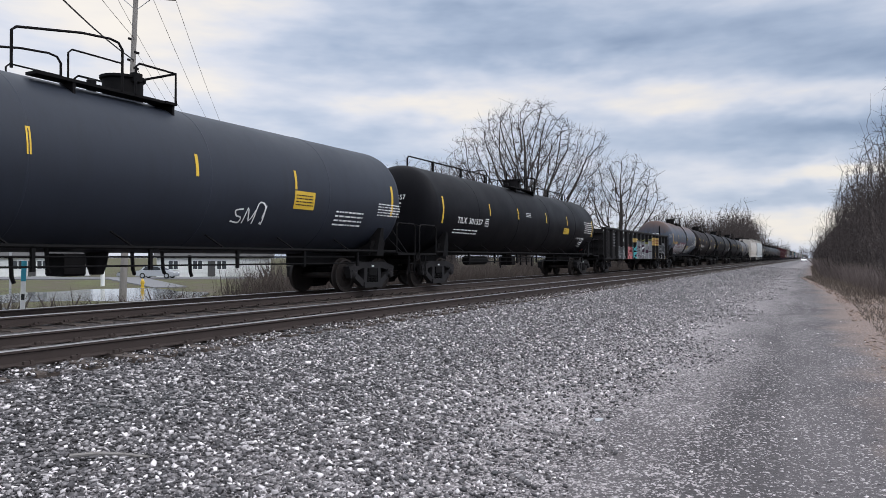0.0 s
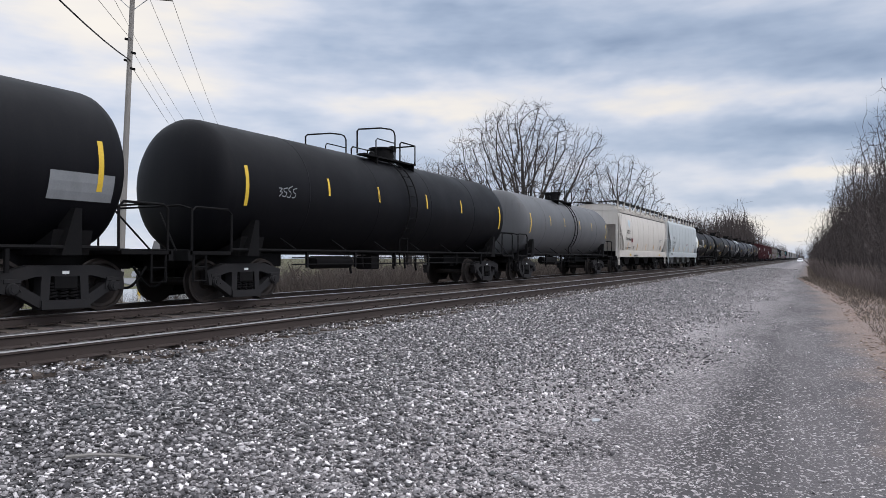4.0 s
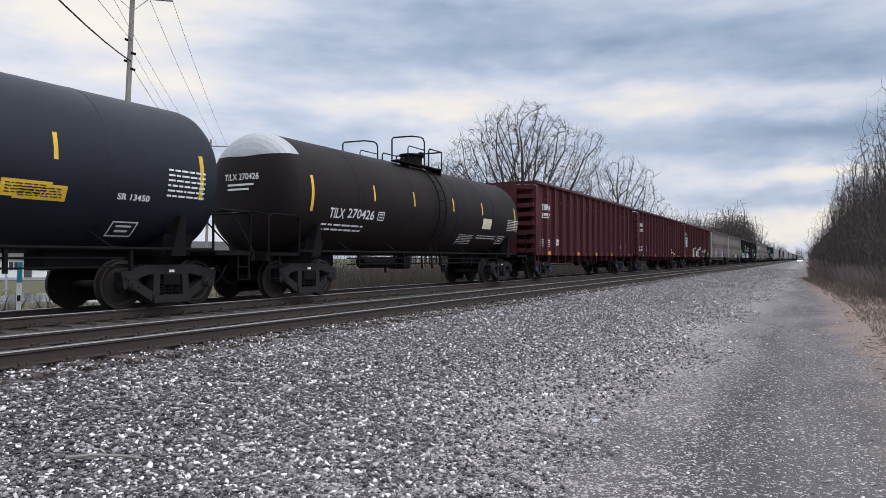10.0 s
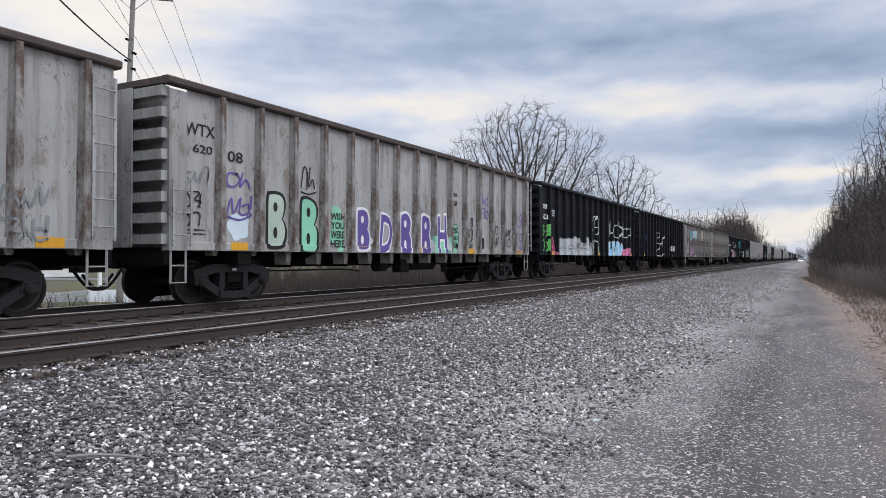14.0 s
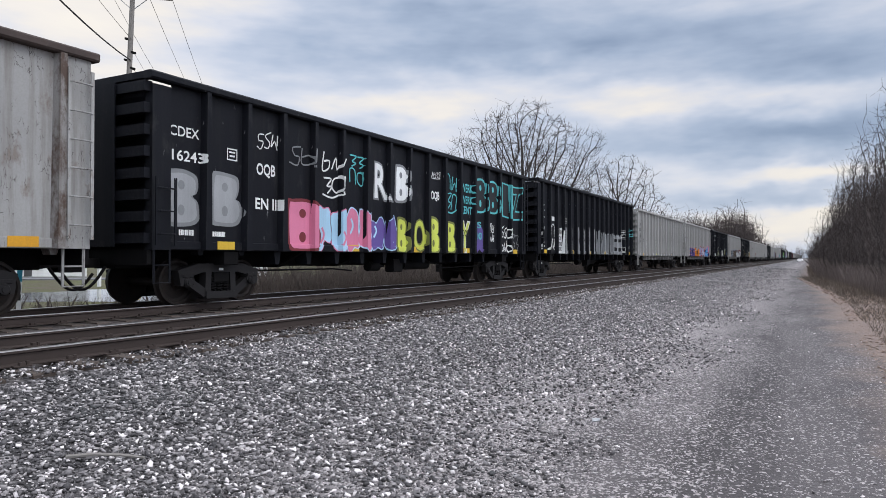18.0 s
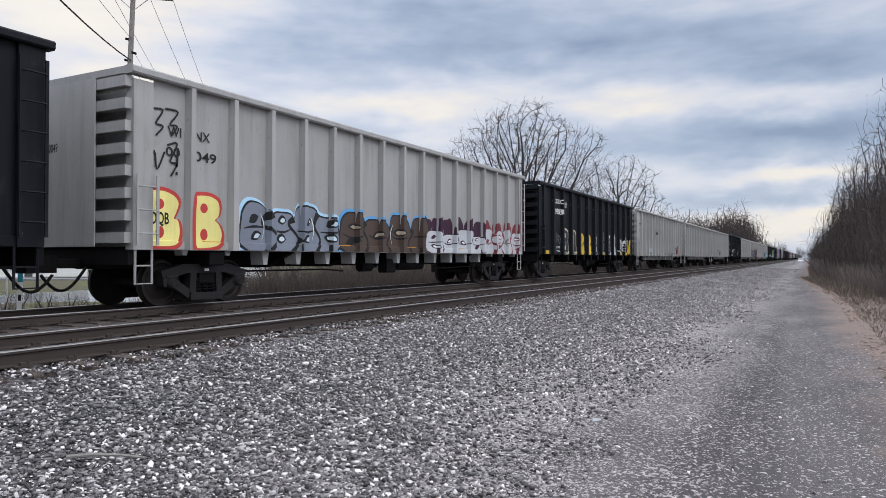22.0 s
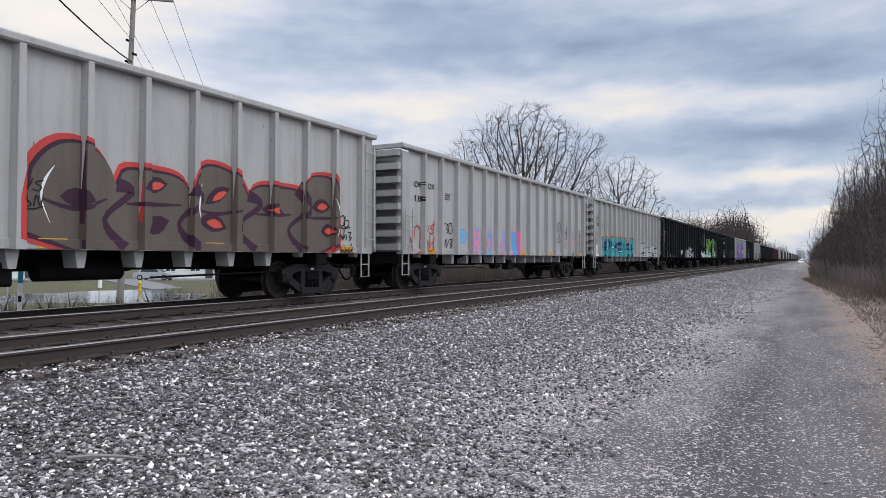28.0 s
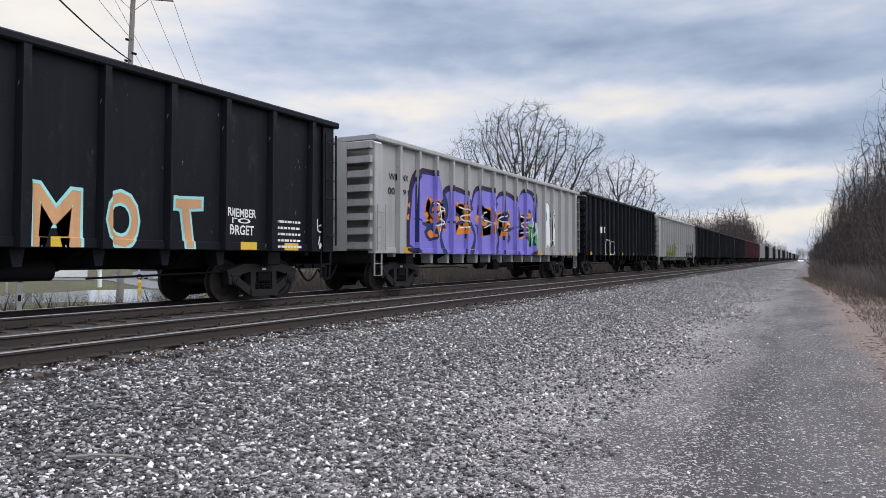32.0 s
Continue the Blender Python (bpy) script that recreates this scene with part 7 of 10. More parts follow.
deco(G_R1, "O", 8.00, 1.69, 8.19, 1.87, "W")
deco(G_R1, "L", 7.83, 1.59, 7.97, 1.88, 5, "W")
deco(G_R2, "T", -8.44, 3.23, -8.02, 3.46, "W", "TR")
deco(G_R2, "T", -7.73, 3.21, -7.33, 3.46, "W", "OX")
deco(G_R2, "T", -8.46, 2.85, -8.04, 3.07, "W", "35")
deco(G_R2, "T", -7.75, 2.83, -7.41, 3.07, "W", "51")
deco(G_R2, "L", -8.57, 1.46, -8.18, 1.87, 3, "W")
deco(G_R2, "L", -7.79, 1.46, -7.41, 1.85, 3, "W")
deco(G_R2, "L", -6.55, 1.53, -5.99, 1.85, 5, "W")
deco(G_R2, "O", -8.89, 1.68, -8.68, 1.86, "W")
deco(G_R2, "S", 3.55, 1.20, 4.23, 1.82, "W")
deco(G_R2, "S", 4.73, 1.05, 5.38, 1.77, "W")
deco(G_R2, "L", 5.74, 1.52, 6.33, 1.86, 5, "W")
deco(G_R2, "S", 7.01, 1.09, 7.69, 1.78, "GOLD")
deco(G_R3, "T", -8.53, 3.24, -8.14, 3.48, "W", "TR")
deco(G_R3, "T", -7.89, 3.24, -7.47, 3.46, "W", "OX")
deco(G_R3, "T", -8.54, 2.85, -8.16, 3.08, "W", "35")
deco(G_R3, "T", -7.89, 2.84, -7.56, 3.09, "W", "71")
deco(G_R3, "S", -9.02, 2.07, -8.12, 3.12, "PALE")
deco(G_R3, "O", -9.00, 1.70, -8.81, 1.88, "W")
deco(G_R3, "L", -8.66, 1.50, -8.29, 1.88, 3, "W")
deco(G_R3, "L", -7.95, 1.48, -7.54, 1.88, 3, "W")
deco(G_R3, "A", -7.79, 1.57, -7.05, 2.18, 1, "YEL", "YEL")
deco(G_R3, "A", -8.98, 1.11, -8.18, 1.58, 1, "YEL", "YEL")
deco(G_R3, "A", -7.87, 1.08, -7.32, 1.46, 1, "WHITE", "SKY")
deco(G_R3, "A", -6.66, 1.12, -5.99, 1.54, 1, "GREY2", "WHITE")
deco(G_R3, "A", -6.47, 1.88, -5.99, 2.17, 1, "WHITE", "SKY")
deco(G_R3, "L", -6.66, 1.59, -6.08, 1.84, 3, "W")
deco(G_R3, "P", -5.61, 1.06, -4.84, 2.09, "SKY", "WHITE", "S")
deco(G_R3, "P", -4.41, 1.05, -3.56, 2.00, "CREAM", "SKY", "N")
deco(G_R3, "P", -3.18, 1.05, -2.49, 2.12, "YEL", "SKY", "Y")
deco(G_R3, "P", -2.09, 1.04, -1.38, 2.08, "YEL", "WHITE", "D")
deco(G_R3, "P", -0.96, 1.01, -0.17, 2.01, "YEL", "SKY", "E")
deco(G_R3, "P", 0.22, 1.02, 1.17, 2.24, "GREEN", "WHITE", "T")
deco(G_R3, "B", 2.56, 1.09, 3.24, 2.21, "GREEN", "WHITE")
deco(G_R3, "B", 3.38, 1.10, 4.48, 2.23, "GREEN", "WHITE")
deco(G_R3, "B", 4.53, 1.08, 5.42, 2.18, "GREEN", "WHITE")
deco(G_R3, "A", 6.90, 1.06, 7.73, 2.16, 1, "GREEN", "K")
deco(G_R3, "S", 7.93, 1.78, 8.76, 2.24, "PINK")
deco(G_R3, "S", 8.00, 1.07, 8.72, 1.77, "W")
deco(G_R3, "L", 5.63, 1.56, 6.30, 1.87, 5, "W")
deco(G_F1, "T", -8.92, 3.48, -8.10, 3.63, "K", "FWTX")
deco(G_F1, "T", -8.65, 2.97, -8.12, 3.16, "K", "620")
deco(G_F1, "T", -7.71, 2.97, -7.26, 3.19, "K", "00")
deco(G_F1, "S", -9.00, 2.28, -8.20, 2.81, "K")
deco(G_F1, "S", -8.97, 1.74, -8.26, 2.52, "RED")
deco(G_F1, "S", -8.97, 1.06, -8.26, 1.86, "K")
deco(G_F1, "S", -7.93, 1.30, -7.08, 2.29, "K")
deco(G_F1, "A", -4.96, 1.14, -4.37, 2.11, 2, "SILVER", "GREY2")
deco(G_F1, "P", -3.51, 1.05, -2.82, 2.04, "TEAL", "K", "R")
deco(G_F1, "A", -2.38, 1.07, -1.63, 2.06, 2, "NAVY", "SKY")
deco(G_F1, "P", -1.20, 1.03, -0.38, 2.04, "TEAL", "K", "K")
deco(G_F1, "A", -0.07, 1.04, 0.65, 2.06, 2, "K", "OLIVE")
deco(G_F1, "A", 1.09, 1.05, 2.22, 1.97, 2, "SKY", "PINK")
deco(G_F1, "W", 2.14, 1.03, 4.81, 2.16, 3, "CRIM", "MAROON", "MAROON", "WHITE")
deco(G_F1, "A", 4.53, 1.06, 5.26, 2.06, 1, "SKY", "NAVY")
deco(G_F1, "S", 5.73, 1.23, 6.48, 2.26, "K")
deco(G_F1, "S", 6.94, 1.25, 7.41, 2.35, "K")
deco(G_F1, "S", 7.52, 1.19, 8.30, 2.19, "GREY2")
deco(G_F2, "T", -9.10, 3.38, -8.22, 3.62, "K", "FWTX")
deco(G_F2, "T", -8.78, 3.04, -8.29, 3.21, "K", "620")
deco(G_F2, "T", -7.86, 2.97, -7.43, 3.20, "K", "08")
deco(G_F2, "S", -9.05, 2.37, -8.37, 2.77, "GREY2")
deco(G_F2, "S", -9.58, 1.35, -9.21, 2.18, "K")
deco(G_F2, "S", -9.08, 1.57, -8.58, 2.27, "K")
deco(G_F2, "S", -7.90, 1.83, -7.16, 2.93, "PURP")
deco(G_F2, "L", -8.97, 1.39, -8.46, 1.55, 2, "K")
deco(G_F2, "A", -7.89, 1.26, -7.20, 1.95, 1, "PALE", "PALE")
deco(G_F2, "P", -6.71, 1.17, -6.01, 2.46, "PALEMINT", "K", "B")
deco(G_F2, "P", -5.55, 1.03, -4.84, 2.44, "MINT", "K", "B")
deco(G_F2, "S", -5.53, 2.54, -4.95, 3.26, "K")
deco(G_F2, "A", -4.41, 1.08, -3.74, 2.30, 1, "MINT", "MINT")
deco(G_F2, "X", -4.36, 1.93, -3.79, 2.11, "K", "WISH")
deco(G_F2, "X", -4.36, 1.70, -3.79, 1.88, "K", "YOU")
deco(G_F2, "X", -4.36, 1.46, -3.79, 1.65, "K", "WERE")
deco(G_F2, "X", -4.36, 1.23, -3.79, 1.42, "K", "HERE")
deco(G_F2, "P", -3.28, 1.11, -2.56, 2.33, "PURP", "WHITE", "B")
deco(G_F2, "P", -2.13, 1.06, -1.48, 2.28, "PURP", "WHITE", "D")
deco(G_F2, "P", -1.04, 0.98, -0.32, 2.35, "PURP", "WHITE", "B")
deco(G_F2, "P", 0.20, 0.99, 0.89, 2.34, "PURP", "WHITE", "B")
deco(G_F2, "P", 1.23, 0.99, 1.94, 2.40, "PURP", "WHITE", "H")
deco(G_F2, "R", 0.65, 1.10, 2.03, 1.67, "MINT")
deco(G_F2, "X", 2.14, 3.06, 2.74, 3.17, "K", "OZER")
deco(G_F2, "X", 2.23, 2.73, 2.72, 2.91, "K", "OQB")
deco(G_F2, "A", 2.11, 1.06, 2.83, 2.24, 1, "MINT", "K")
deco(G_F2, "X", 2.18, 1.80, 2.74, 1.99, "K", "IS")
deco(G_F2, "X", 2.18, 1.56, 2.74, 1.73, "K", "AND")
deco(G_F2, "X", 2.18, 1.29, 2.77, 1.49, "K", "THEM")
deco(G_F2, "S", 3.32, 1.59, 3.93, 2.44, "K")
deco(G_F2, "X", 3.32, 1.31, 3.93, 1.48, "K", "ELIEVE")
deco(G_F2, "S", 4.46, 2.34, 5.26, 3.36, "PURP")
deco(G_F2, "S", 5.64, 1.27, 6.22, 2.46, "K")
deco(G_F2, "S", 6.80, 1.32, 7.42, 2.21, "K")
deco(G_F2, "S", 7.93, 1.31, 8.66, 2.90, "PURP")
deco(G_F2, "R", 4.52, 1.29, 4.93, 1.70, "K")
deco(G_C1, "T", -8.99, 3.22, -8.20, 3.43, "W", "CDEX")
deco(G_C1, "T", -9.02, 2.74, -8.20, 2.97, "W", "16221")
deco(G_C1, "S", -9.47, 1.15, -9.11, 3.53, "W")
deco(G_C1, "S", -9.02, 1.24, -8.16, 2.60, "GREEN")
deco(G_C1, "P", -8.00, 1.02, -6.92, 1.96, "CRIM", "PINK", "A")
deco(G_C1, "W", -6.66, 0.97, -1.38, 2.05, 5, "SILVER", "GREY2", "GREY2", "WHITE")
deco(G_C1, "S", -1.33, 1.11, -0.07, 3.29, "W")
deco(G_C1, "S", 2.16, 2.15, 7.91, 3.44, "W")
deco(G_C1, "A", 2.16, 0.93, 5.62, 1.98, 2, "SKY", "WHITE")
deco(G_C1, "A", 5.62, 0.92, 8.48, 1.68, 1, "PINK", "PURP")
deco(G_C1, "F", -7.56, 2.94, -7.21, 3.23, "W")
deco(G_C2, "R", 2.74, 1.56, 4.57, 2.01, "W")
deco(G_C2, "S", -7.72, 1.52, -5.28, 4.03, "NAVY")
deco(G_C2, "S", -3.26, 1.21, -0.27, 2.95, "W")
deco(G_F3, "T", -9.04, 3.51, -8.19, 3.68, "K", "FWTX")
deco(G_F3, "T", -8.79, 3.06, -8.29, 3.25, "K", "620")
deco(G_F3, "T", -7.92, 3.05, -7.47, 3.23, "K", "34")
deco(G_F3, "P", -9.18, 1.52, -8.27, 2.70, "DUSK", "SILVER", "B")
deco(G_F3, "P", -8.22, 1.42, -7.22, 2.66, "GREY3", "SILVER", "B")
deco(G_F3, "X", -9.08, 2.07, -8.55, 2.24, "W", "OQB")
deco(G_F3, "A", -6.62, 2.53, -5.86, 3.84, 2, "PALE", "TEAL")
deco(G_F3, "W", -5.77, 3.03, -1.99, 3.83, 5, "PALE", "TEAL", "TEAL", "WHITE")
deco(G_F3, "A", -6.75, 1.10, -6.09, 2.26, 1, "LAV", "PALE")
deco(G_F3, "A", -5.98, 1.06, -4.75, 2.33, 2, "LAV", "PINK")
deco(G_F3, "P", -4.37, 1.09, -3.59, 2.38, "WHITE", "TEAL", "R")
deco(G_F3, "P", -3.35, 1.02, -2.44, 2.39, "WHITE", "TEAL", "R")
deco(G_F3, "P", -2.17, 1.02, -1.52, 2.40, "LAV", "PURP", "B")
deco(G_F3, "P", -1.32, 0.98, -0.40, 2.40, "LAV", "PURP", "B")
deco(G_F3, "A", 1.00, 2.60, 2.30, 3.98, 1, "CREAM", "K")
deco(G_F3, "A", 2.13, 2.70, 3.40, 3.95, 1, "CREAM", "K")
deco(G_F3, "P", 2.05, 1.09, 2.95, 2.45, "PALE", "BROWN", "B")
deco(G_F3, "P", 3.26, 1.09, 4.06, 2.50, "PALEMINT", "BROWN", "B")
deco(G_F3, "P", 4.48, 1.11, 5.24, 2.49, "BLUE", "PALE", "B")
deco(G_F3, "P", 5.65, 1.07, 6.32, 2.52, "BLUE", "PALE", "B")
deco(G_F3, "P", 6.69, 1.08, 7.45, 2.38, "TAUPE", "BROWN", "B")
deco(G_F3, "P", 7.95, 1.08, 8.68, 2.30, "TAUPE", "BROWN", "B")
deco(G_F3, "X", 6.75, 1.57, 7.26, 1.89, "K", "OQB")
deco(G_F4, "T", -9.03, 3.45, -8.18, 3.62, "K", "FWTX")
deco(G_F4, "T", -8.74, 2.97, -8.26, 3.18, "K", "620")
deco(G_F4, "T", -7.68, 2.98, -7.26, 3.18, "K", "50")
deco(G_F4, "S", -9.03, 1.21, -7.97, 2.38, "K")
deco(G_F4, "S", -7.97, 1.47, -7.21, 2.24, "K")
deco(G_F4, "S", -4.61, 1.91, -4.00, 2.37, "K")
deco(G_F4, "S", -4.67, 1.10, -4.02, 1.84, "PINK")
deco(G_F4, "S", -3.55, 1.68, -2.91, 2.26, "K")
deco(G_F4, "A", -3.55, 3.08, -2.93, 3.88, 2, "GREY2", "K")
deco(G_F4, "S", -2.39, 1.89, -1.73, 2.45, "K")
deco(G_F4, "S", -1.18, 1.87, -0.69, 2.40, "K")
deco(G_F4, "S", 0.01, 1.21, 0.48, 2.04, "K")
deco(G_F4, "S", 1.11, 1.44, 1.87, 2.11, "K")
deco(G_F4, "S", 2.28, 1.71, 2.88, 2.26, "K")
deco(G_F4, "S", 3.52, 1.61, 4.05, 2.20, "K")
deco(G_F4, "S", 4.67, 1.43, 5.21, 2.20, "K")
deco(G_F4, "S", 5.78, 1.39, 6.45, 2.18, "K")
deco(G_F4, "S", 6.96, 1.56, 7.76, 2.28, "K")
deco(G_F4, "S", -2.60, 1.13, -1.82, 1.72, "GREY2")
deco(G_F4, "S", -3.85, 1.07, -3.59, 2.04, "MAROON")
deco(G_C3, "T", -8.97, 3.29, -8.25, 3.49, "W", "CDEX")
deco(G_C3, "T", -8.91, 2.82, -8.15, 3.03, "W", "16243")
deco(G_C3, "P", -9.04, 1.57, -8.21, 2.65, "GREY1", "GREY2", "B")
deco(G_C3, "P", -7.92, 1.61, -7.08, 2.71, "GREY1", "GREY2", "B")
deco(G_C3, "F", -7.50, 2.99, -7.21, 3.24, "W")
deco(G_C3, "S", -6.64, 3.35, -5.95, 3.78, "W")
deco(G_C3, "X", -6.64, 2.73, -6.04, 3.04, "W", "OQB")
deco(G_C3, "X", -6.67, 2.02, -5.91, 2.27, "W", "EN_III")
deco(G_C3, "L", -8.74, 1.38, -8.38, 1.50, 1, "W")
deco(G_C3, "L", -7.95, 1.38, -7.55, 1.49, 1, "W")
deco(G_C3, "S", -5.56, 3.08, -4.71, 3.67, "GREY2")
deco(G_C3, "S", -4.32, 2.54, -3.57, 3.69, "W")
deco(G_C3, "S", -3.22, 2.86, -2.55, 3.80, "TEAL")
deco(G_C3, "P", -2.05, 2.53, -1.26, 3.63, "WHITE", "GREY2", "R")
deco(G_C3, "P", -0.93, 2.57, -0.16, 3.70, "WHITE", "GREY2", "B")
deco(G_C3, "P", -5.62, 1.09, -4.36, 2.35, "PINK", "MAROON", "B")
deco(G_C3, "A", -4.63, 1.10, -3.32, 2.29, 2, "SKY", "PINK")
deco(G_C3, "A", -3.35, 1.06, -2.11, 2.29, 2, "PINK", "SKY")
deco(G_C3, "A", -2.16, 1.07, -0.80, 2.15, 2, "PURP", "SKY")
deco(G_C3, "P", -0.83, 1.07, -0.22, 2.16, "YELG", "OLIVE", "B")
deco(G_C3, "P", 0.15, 1.07, 0.92, 2.19, "YELG", "OLIVE", "O")
deco(G_C3, "S", 1.14, 3.52, 1.87, 3.79, "W")
deco(G_C3, "X", 1.25, 2.78, 1.80, 3.10, "W", "OQB")
deco(G_C3, "S", 2.23, 2.53, 3.06, 3.76, "TEAL")
deco(G_C3, "X", 3.40, 3.25, 4.32, 3.55, "TEAL", "WERK")
deco(G_C3, "X", 3.40, 2.85, 4.32, 3.12, "TEAL", "WERK")
deco(G_C3, "X", 3.40, 2.49, 4.25, 2.76, "TEAL", "KENT")
deco(G_C3, "P", 4.59, 2.59, 5.51, 3.86, "CARBON", "TEAL", "B")
deco(G_C3, "P", 5.73, 2.61, 6.63, 3.89, "CARBON", "TEAL", "B")
deco(G_C3, "P", 6.96, 2.54, 7.73, 3.88, "CARBON", "TEAL", "I")
deco(G_C3, "P", 7.97, 2.44, 8.97, 3.87, "CARBON", "TEAL", "Z")
deco(G_C3, "P", 1.08, 1.09, 1.86, 2.26, "YELG", "OLIVE", "B")
deco(G_C3, "P", 2.23, 1.09, 2.99, 2.19, "YELG", "OLIVE", "B")
deco(G_C3, "P", 3.36, 1.10, 4.15, 2.25, "YELG", "WHITE", "Y")
deco(G_C3, "X", 3.48, 1.66, 4.00, 1.93, "K", "OQB")
deco(G_C3, "A", 4.31, 1.07, 5.33, 2.29, 1, "PURP", "PURP")
deco(G_C3, "X", 4.51, 2.03, 5.05, 2.27, "TEAL", "IS")
deco(G_C3, "X", 4.56, 1.62, 5.11, 1.87, "TEAL", "AND")
deco(G_C3, "S", 5.66, 1.51, 6.21, 2.24, "W")
deco(G_C3, "S", 6.90, 1.15, 7.73, 2.21, "W")
deco(G_C3, "S", 7.97, 1.19, 8.71, 2.01, "GREY2")
deco(G_C4, "S", -9.31, 2.71, -8.42, 3.44, "W")
deco(G_C4, "R", -7.58, 2.70, -6.82, 2.90, "W")
deco(G_C4, "S", -9.31, 1.23, -8.42, 2.49, "W")
deco(G_C4, "S", -7.78, 1.25, -6.82, 2.59, "W")
deco(G_C4, "F", -5.29, 2.65, -5.01, 2.91, "W")
deco(G_C4, "R", -6.50, 1.16, -5.66, 2.28, "WHITE")
deco(G_C4, "A", -6.46, 2.05, -6.08, 2.50, 1, "WHITE", "WHITE")
deco(G_C4, "A", -6.06, 2.10, -5.68, 2.44, 1, "WHITE", "WHITE")
deco(G_C4, "X", -6.42, 2.11, -5.77, 2.29, "K", "WISH")
deco(G_C4, "X", -6.38, 1.82, -5.82, 2.00, "K", "YOU")
deco(G_C4, "X", -6.42, 1.53, -5.77, 1.71, "K", "WERE")
deco(G_C4, "X", -6.40, 1.29, -5.80, 1.47, "K", "HERE")
deco(G_C4, "P", -5.51, 1.14, -4.84, 2.51, "GREY2", "GREY1", "B", "CARBON")
deco(G_C4, "P", -4.54, 1.11, -3.94, 2.54, "GREY3", "GREY3", "B", "CARBON")
deco(G_C4, "P", -3.51, 1.11, -2.77, 2.57, "GREY2", "GREY1", "B", "CARBON")
deco(G_C4, "P", -2.53, 1.12, -1.77, 2.54, "GREY2", "GREY1", "B", "CARBON")
deco(G_C4, "P", -1.55, 1.12, -0.81, 2.63, "GREY2", "GREY1", "B", "CARBON")
deco(G_C4, "P", -0.54, 1.06, 0.12, 2.54, "GREY2", "SILVER", "B", "CARBON")
deco(G_C4, "P", 0.38, 1.06, 1.18, 2.48, "GREY2", "GREY1", "B", "CARBON")
deco(G_C4, "P", 1.37, 1.07, 2.11, 2.42, "GREY2", "GREY1", "B", "CARBON")
deco(G_C4, "P", 2.37, 1.09, 3.04, 2.39, "GREY2", "SILVER", "B", "CARBON")
deco(G_C4, "P", 3.41, 1.13, 4.06, 2.41, "GREY2", "GREY1", "B", "CARBON")
deco(G_C4, "P", 4.31, 1.14, 4.79, 2.35, "GREY1", "GREY1", "B", "CARBON")
deco(G_C4, "P", 5.29, 1.11, 5.88, 2.36, "GREY1", "GREY1", "B", "CARBON")
deco(G_C4, "L", 6.19, 2.11, 6.93, 2.74, 5, "W")
deco(G_C4, "S", 6.19, 1.33, 7.08, 1.84, "W")
deco(G_C4, "S", 7.71, 2.20, 8.25, 3.05, "TEAL")
deco(G_C4, "S", 8.44, 2.39, 8.87, 2.96, "TEAL")
deco(G_C4, "X", 7.72, 1.43, 8.31, 1.73, "W", "OQB")
deco(G_C4, "R", 7.81, 1.76, 8.28, 1.88, "YEL")
deco(G_W1, "T", -8.63, 3.22, -8.25, 3.45, "K", "WI")
deco(G_W1, "T", -7.90, 3.23, -7.49, 3.45, "K", "NX")
deco(G_W1, "T", -8.68, 2.85, -8.25, 3.06, "K", "00")
deco(G_W1, "T", -7.92, 2.85, -7.33, 3.06, "K", "404")
deco(G_W1, "S", -9.07, 2.07, -8.29, 2.82, "K")
deco(G_W1, "S", -7.96, 2.11, -7.18, 2.42, "K")
deco(G_W1, "L", -8.75, 1.53, -8.29, 1.87, 3, "K")
deco(G_W1, "L", -7.92, 1.51, -7.58, 1.83, 3, "K")
deco(G_W1, "S", -6.74, 1.46, -6.16, 2.31, "K")
deco(G_W1, "S", -5.64, 1.72, -5.13, 2.34, "K")
deco(G_W1, "P", -4.50, 1.19, -3.90, 2.03, "SKY", "WHITE", "C")
deco(G_W1, "P", -3.32, 1.14, -2.65, 2.30, "YELG", "K", "E")
deco(G_W1, "P", -2.28, 1.15, -1.51, 2.41, "YELG", "K", "R")
deco(G_W1, "P", -1.25, 1.15, -0.53, 2.42, "YELC", "K", "O")
deco(G_W1, "P", -0.10, 1.14, 0.61, 2.40, "SKYD", "K", "K")
deco(G_W1, "S", 1.08, 1.91, 1.82, 2.49, "K")
deco(G_W1, "A", 1.00, 1.22, 1.52, 1.78, 1, "YELC", "K")
deco(G_W1, "A", 2.34, 1.15, 2.90, 1.77, 1, "PALE", "PALE")
deco(G_W1, "S", 3.41, 1.19, 4.13, 1.79, "NAVY")
deco(G_W1, "A", 4.53, 1.15, 5.07, 1.89, 1, "PALE", "PALE")
deco(G_W1, "S", 4.59, 1.86, 5.27, 2.31, "K")
deco(G_W1, "A", 5.66, 1.12, 6.11, 1.74, 1, "PALE", "MINT")
deco(G_W1, "S", 8.07, 1.19, 8.70, 2.21, "K")
deco(G_W2, "T", -8.73, 3.25, -8.37, 3.47, "K", "WI")
deco(G_W2, "T", -8.02, 3.27, -7.60, 3.49, "K", "NX")
deco(G_W2, "T", -8.76, 2.85, -8.39, 3.06, "K", "00")
deco(G_W2, "T", -8.06, 2.87, -7.46, 3.06, "K", "464")
deco(G_W2, "S", -9.19, 1.93, -8.37, 2.39, "K")
deco(G_W2, "L", -8.86, 1.51, -8.41, 1.90, 3, "K")
deco(G_W2, "L", -8.09, 1.48, -7.61, 1.90, 3, "K")
deco(G_W2, "S", -8.12, 1.12, -7.37, 1.50, "RED")
deco(G_W2, "A", -6.85, 0.96, -6.37, 2.03, 1, "PINK", "PURP")
deco(G_W2, "W", -6.50, 0.96, -3.38, 2.06, 4, "PURP", "NAVY", "PINK", "PINKD")
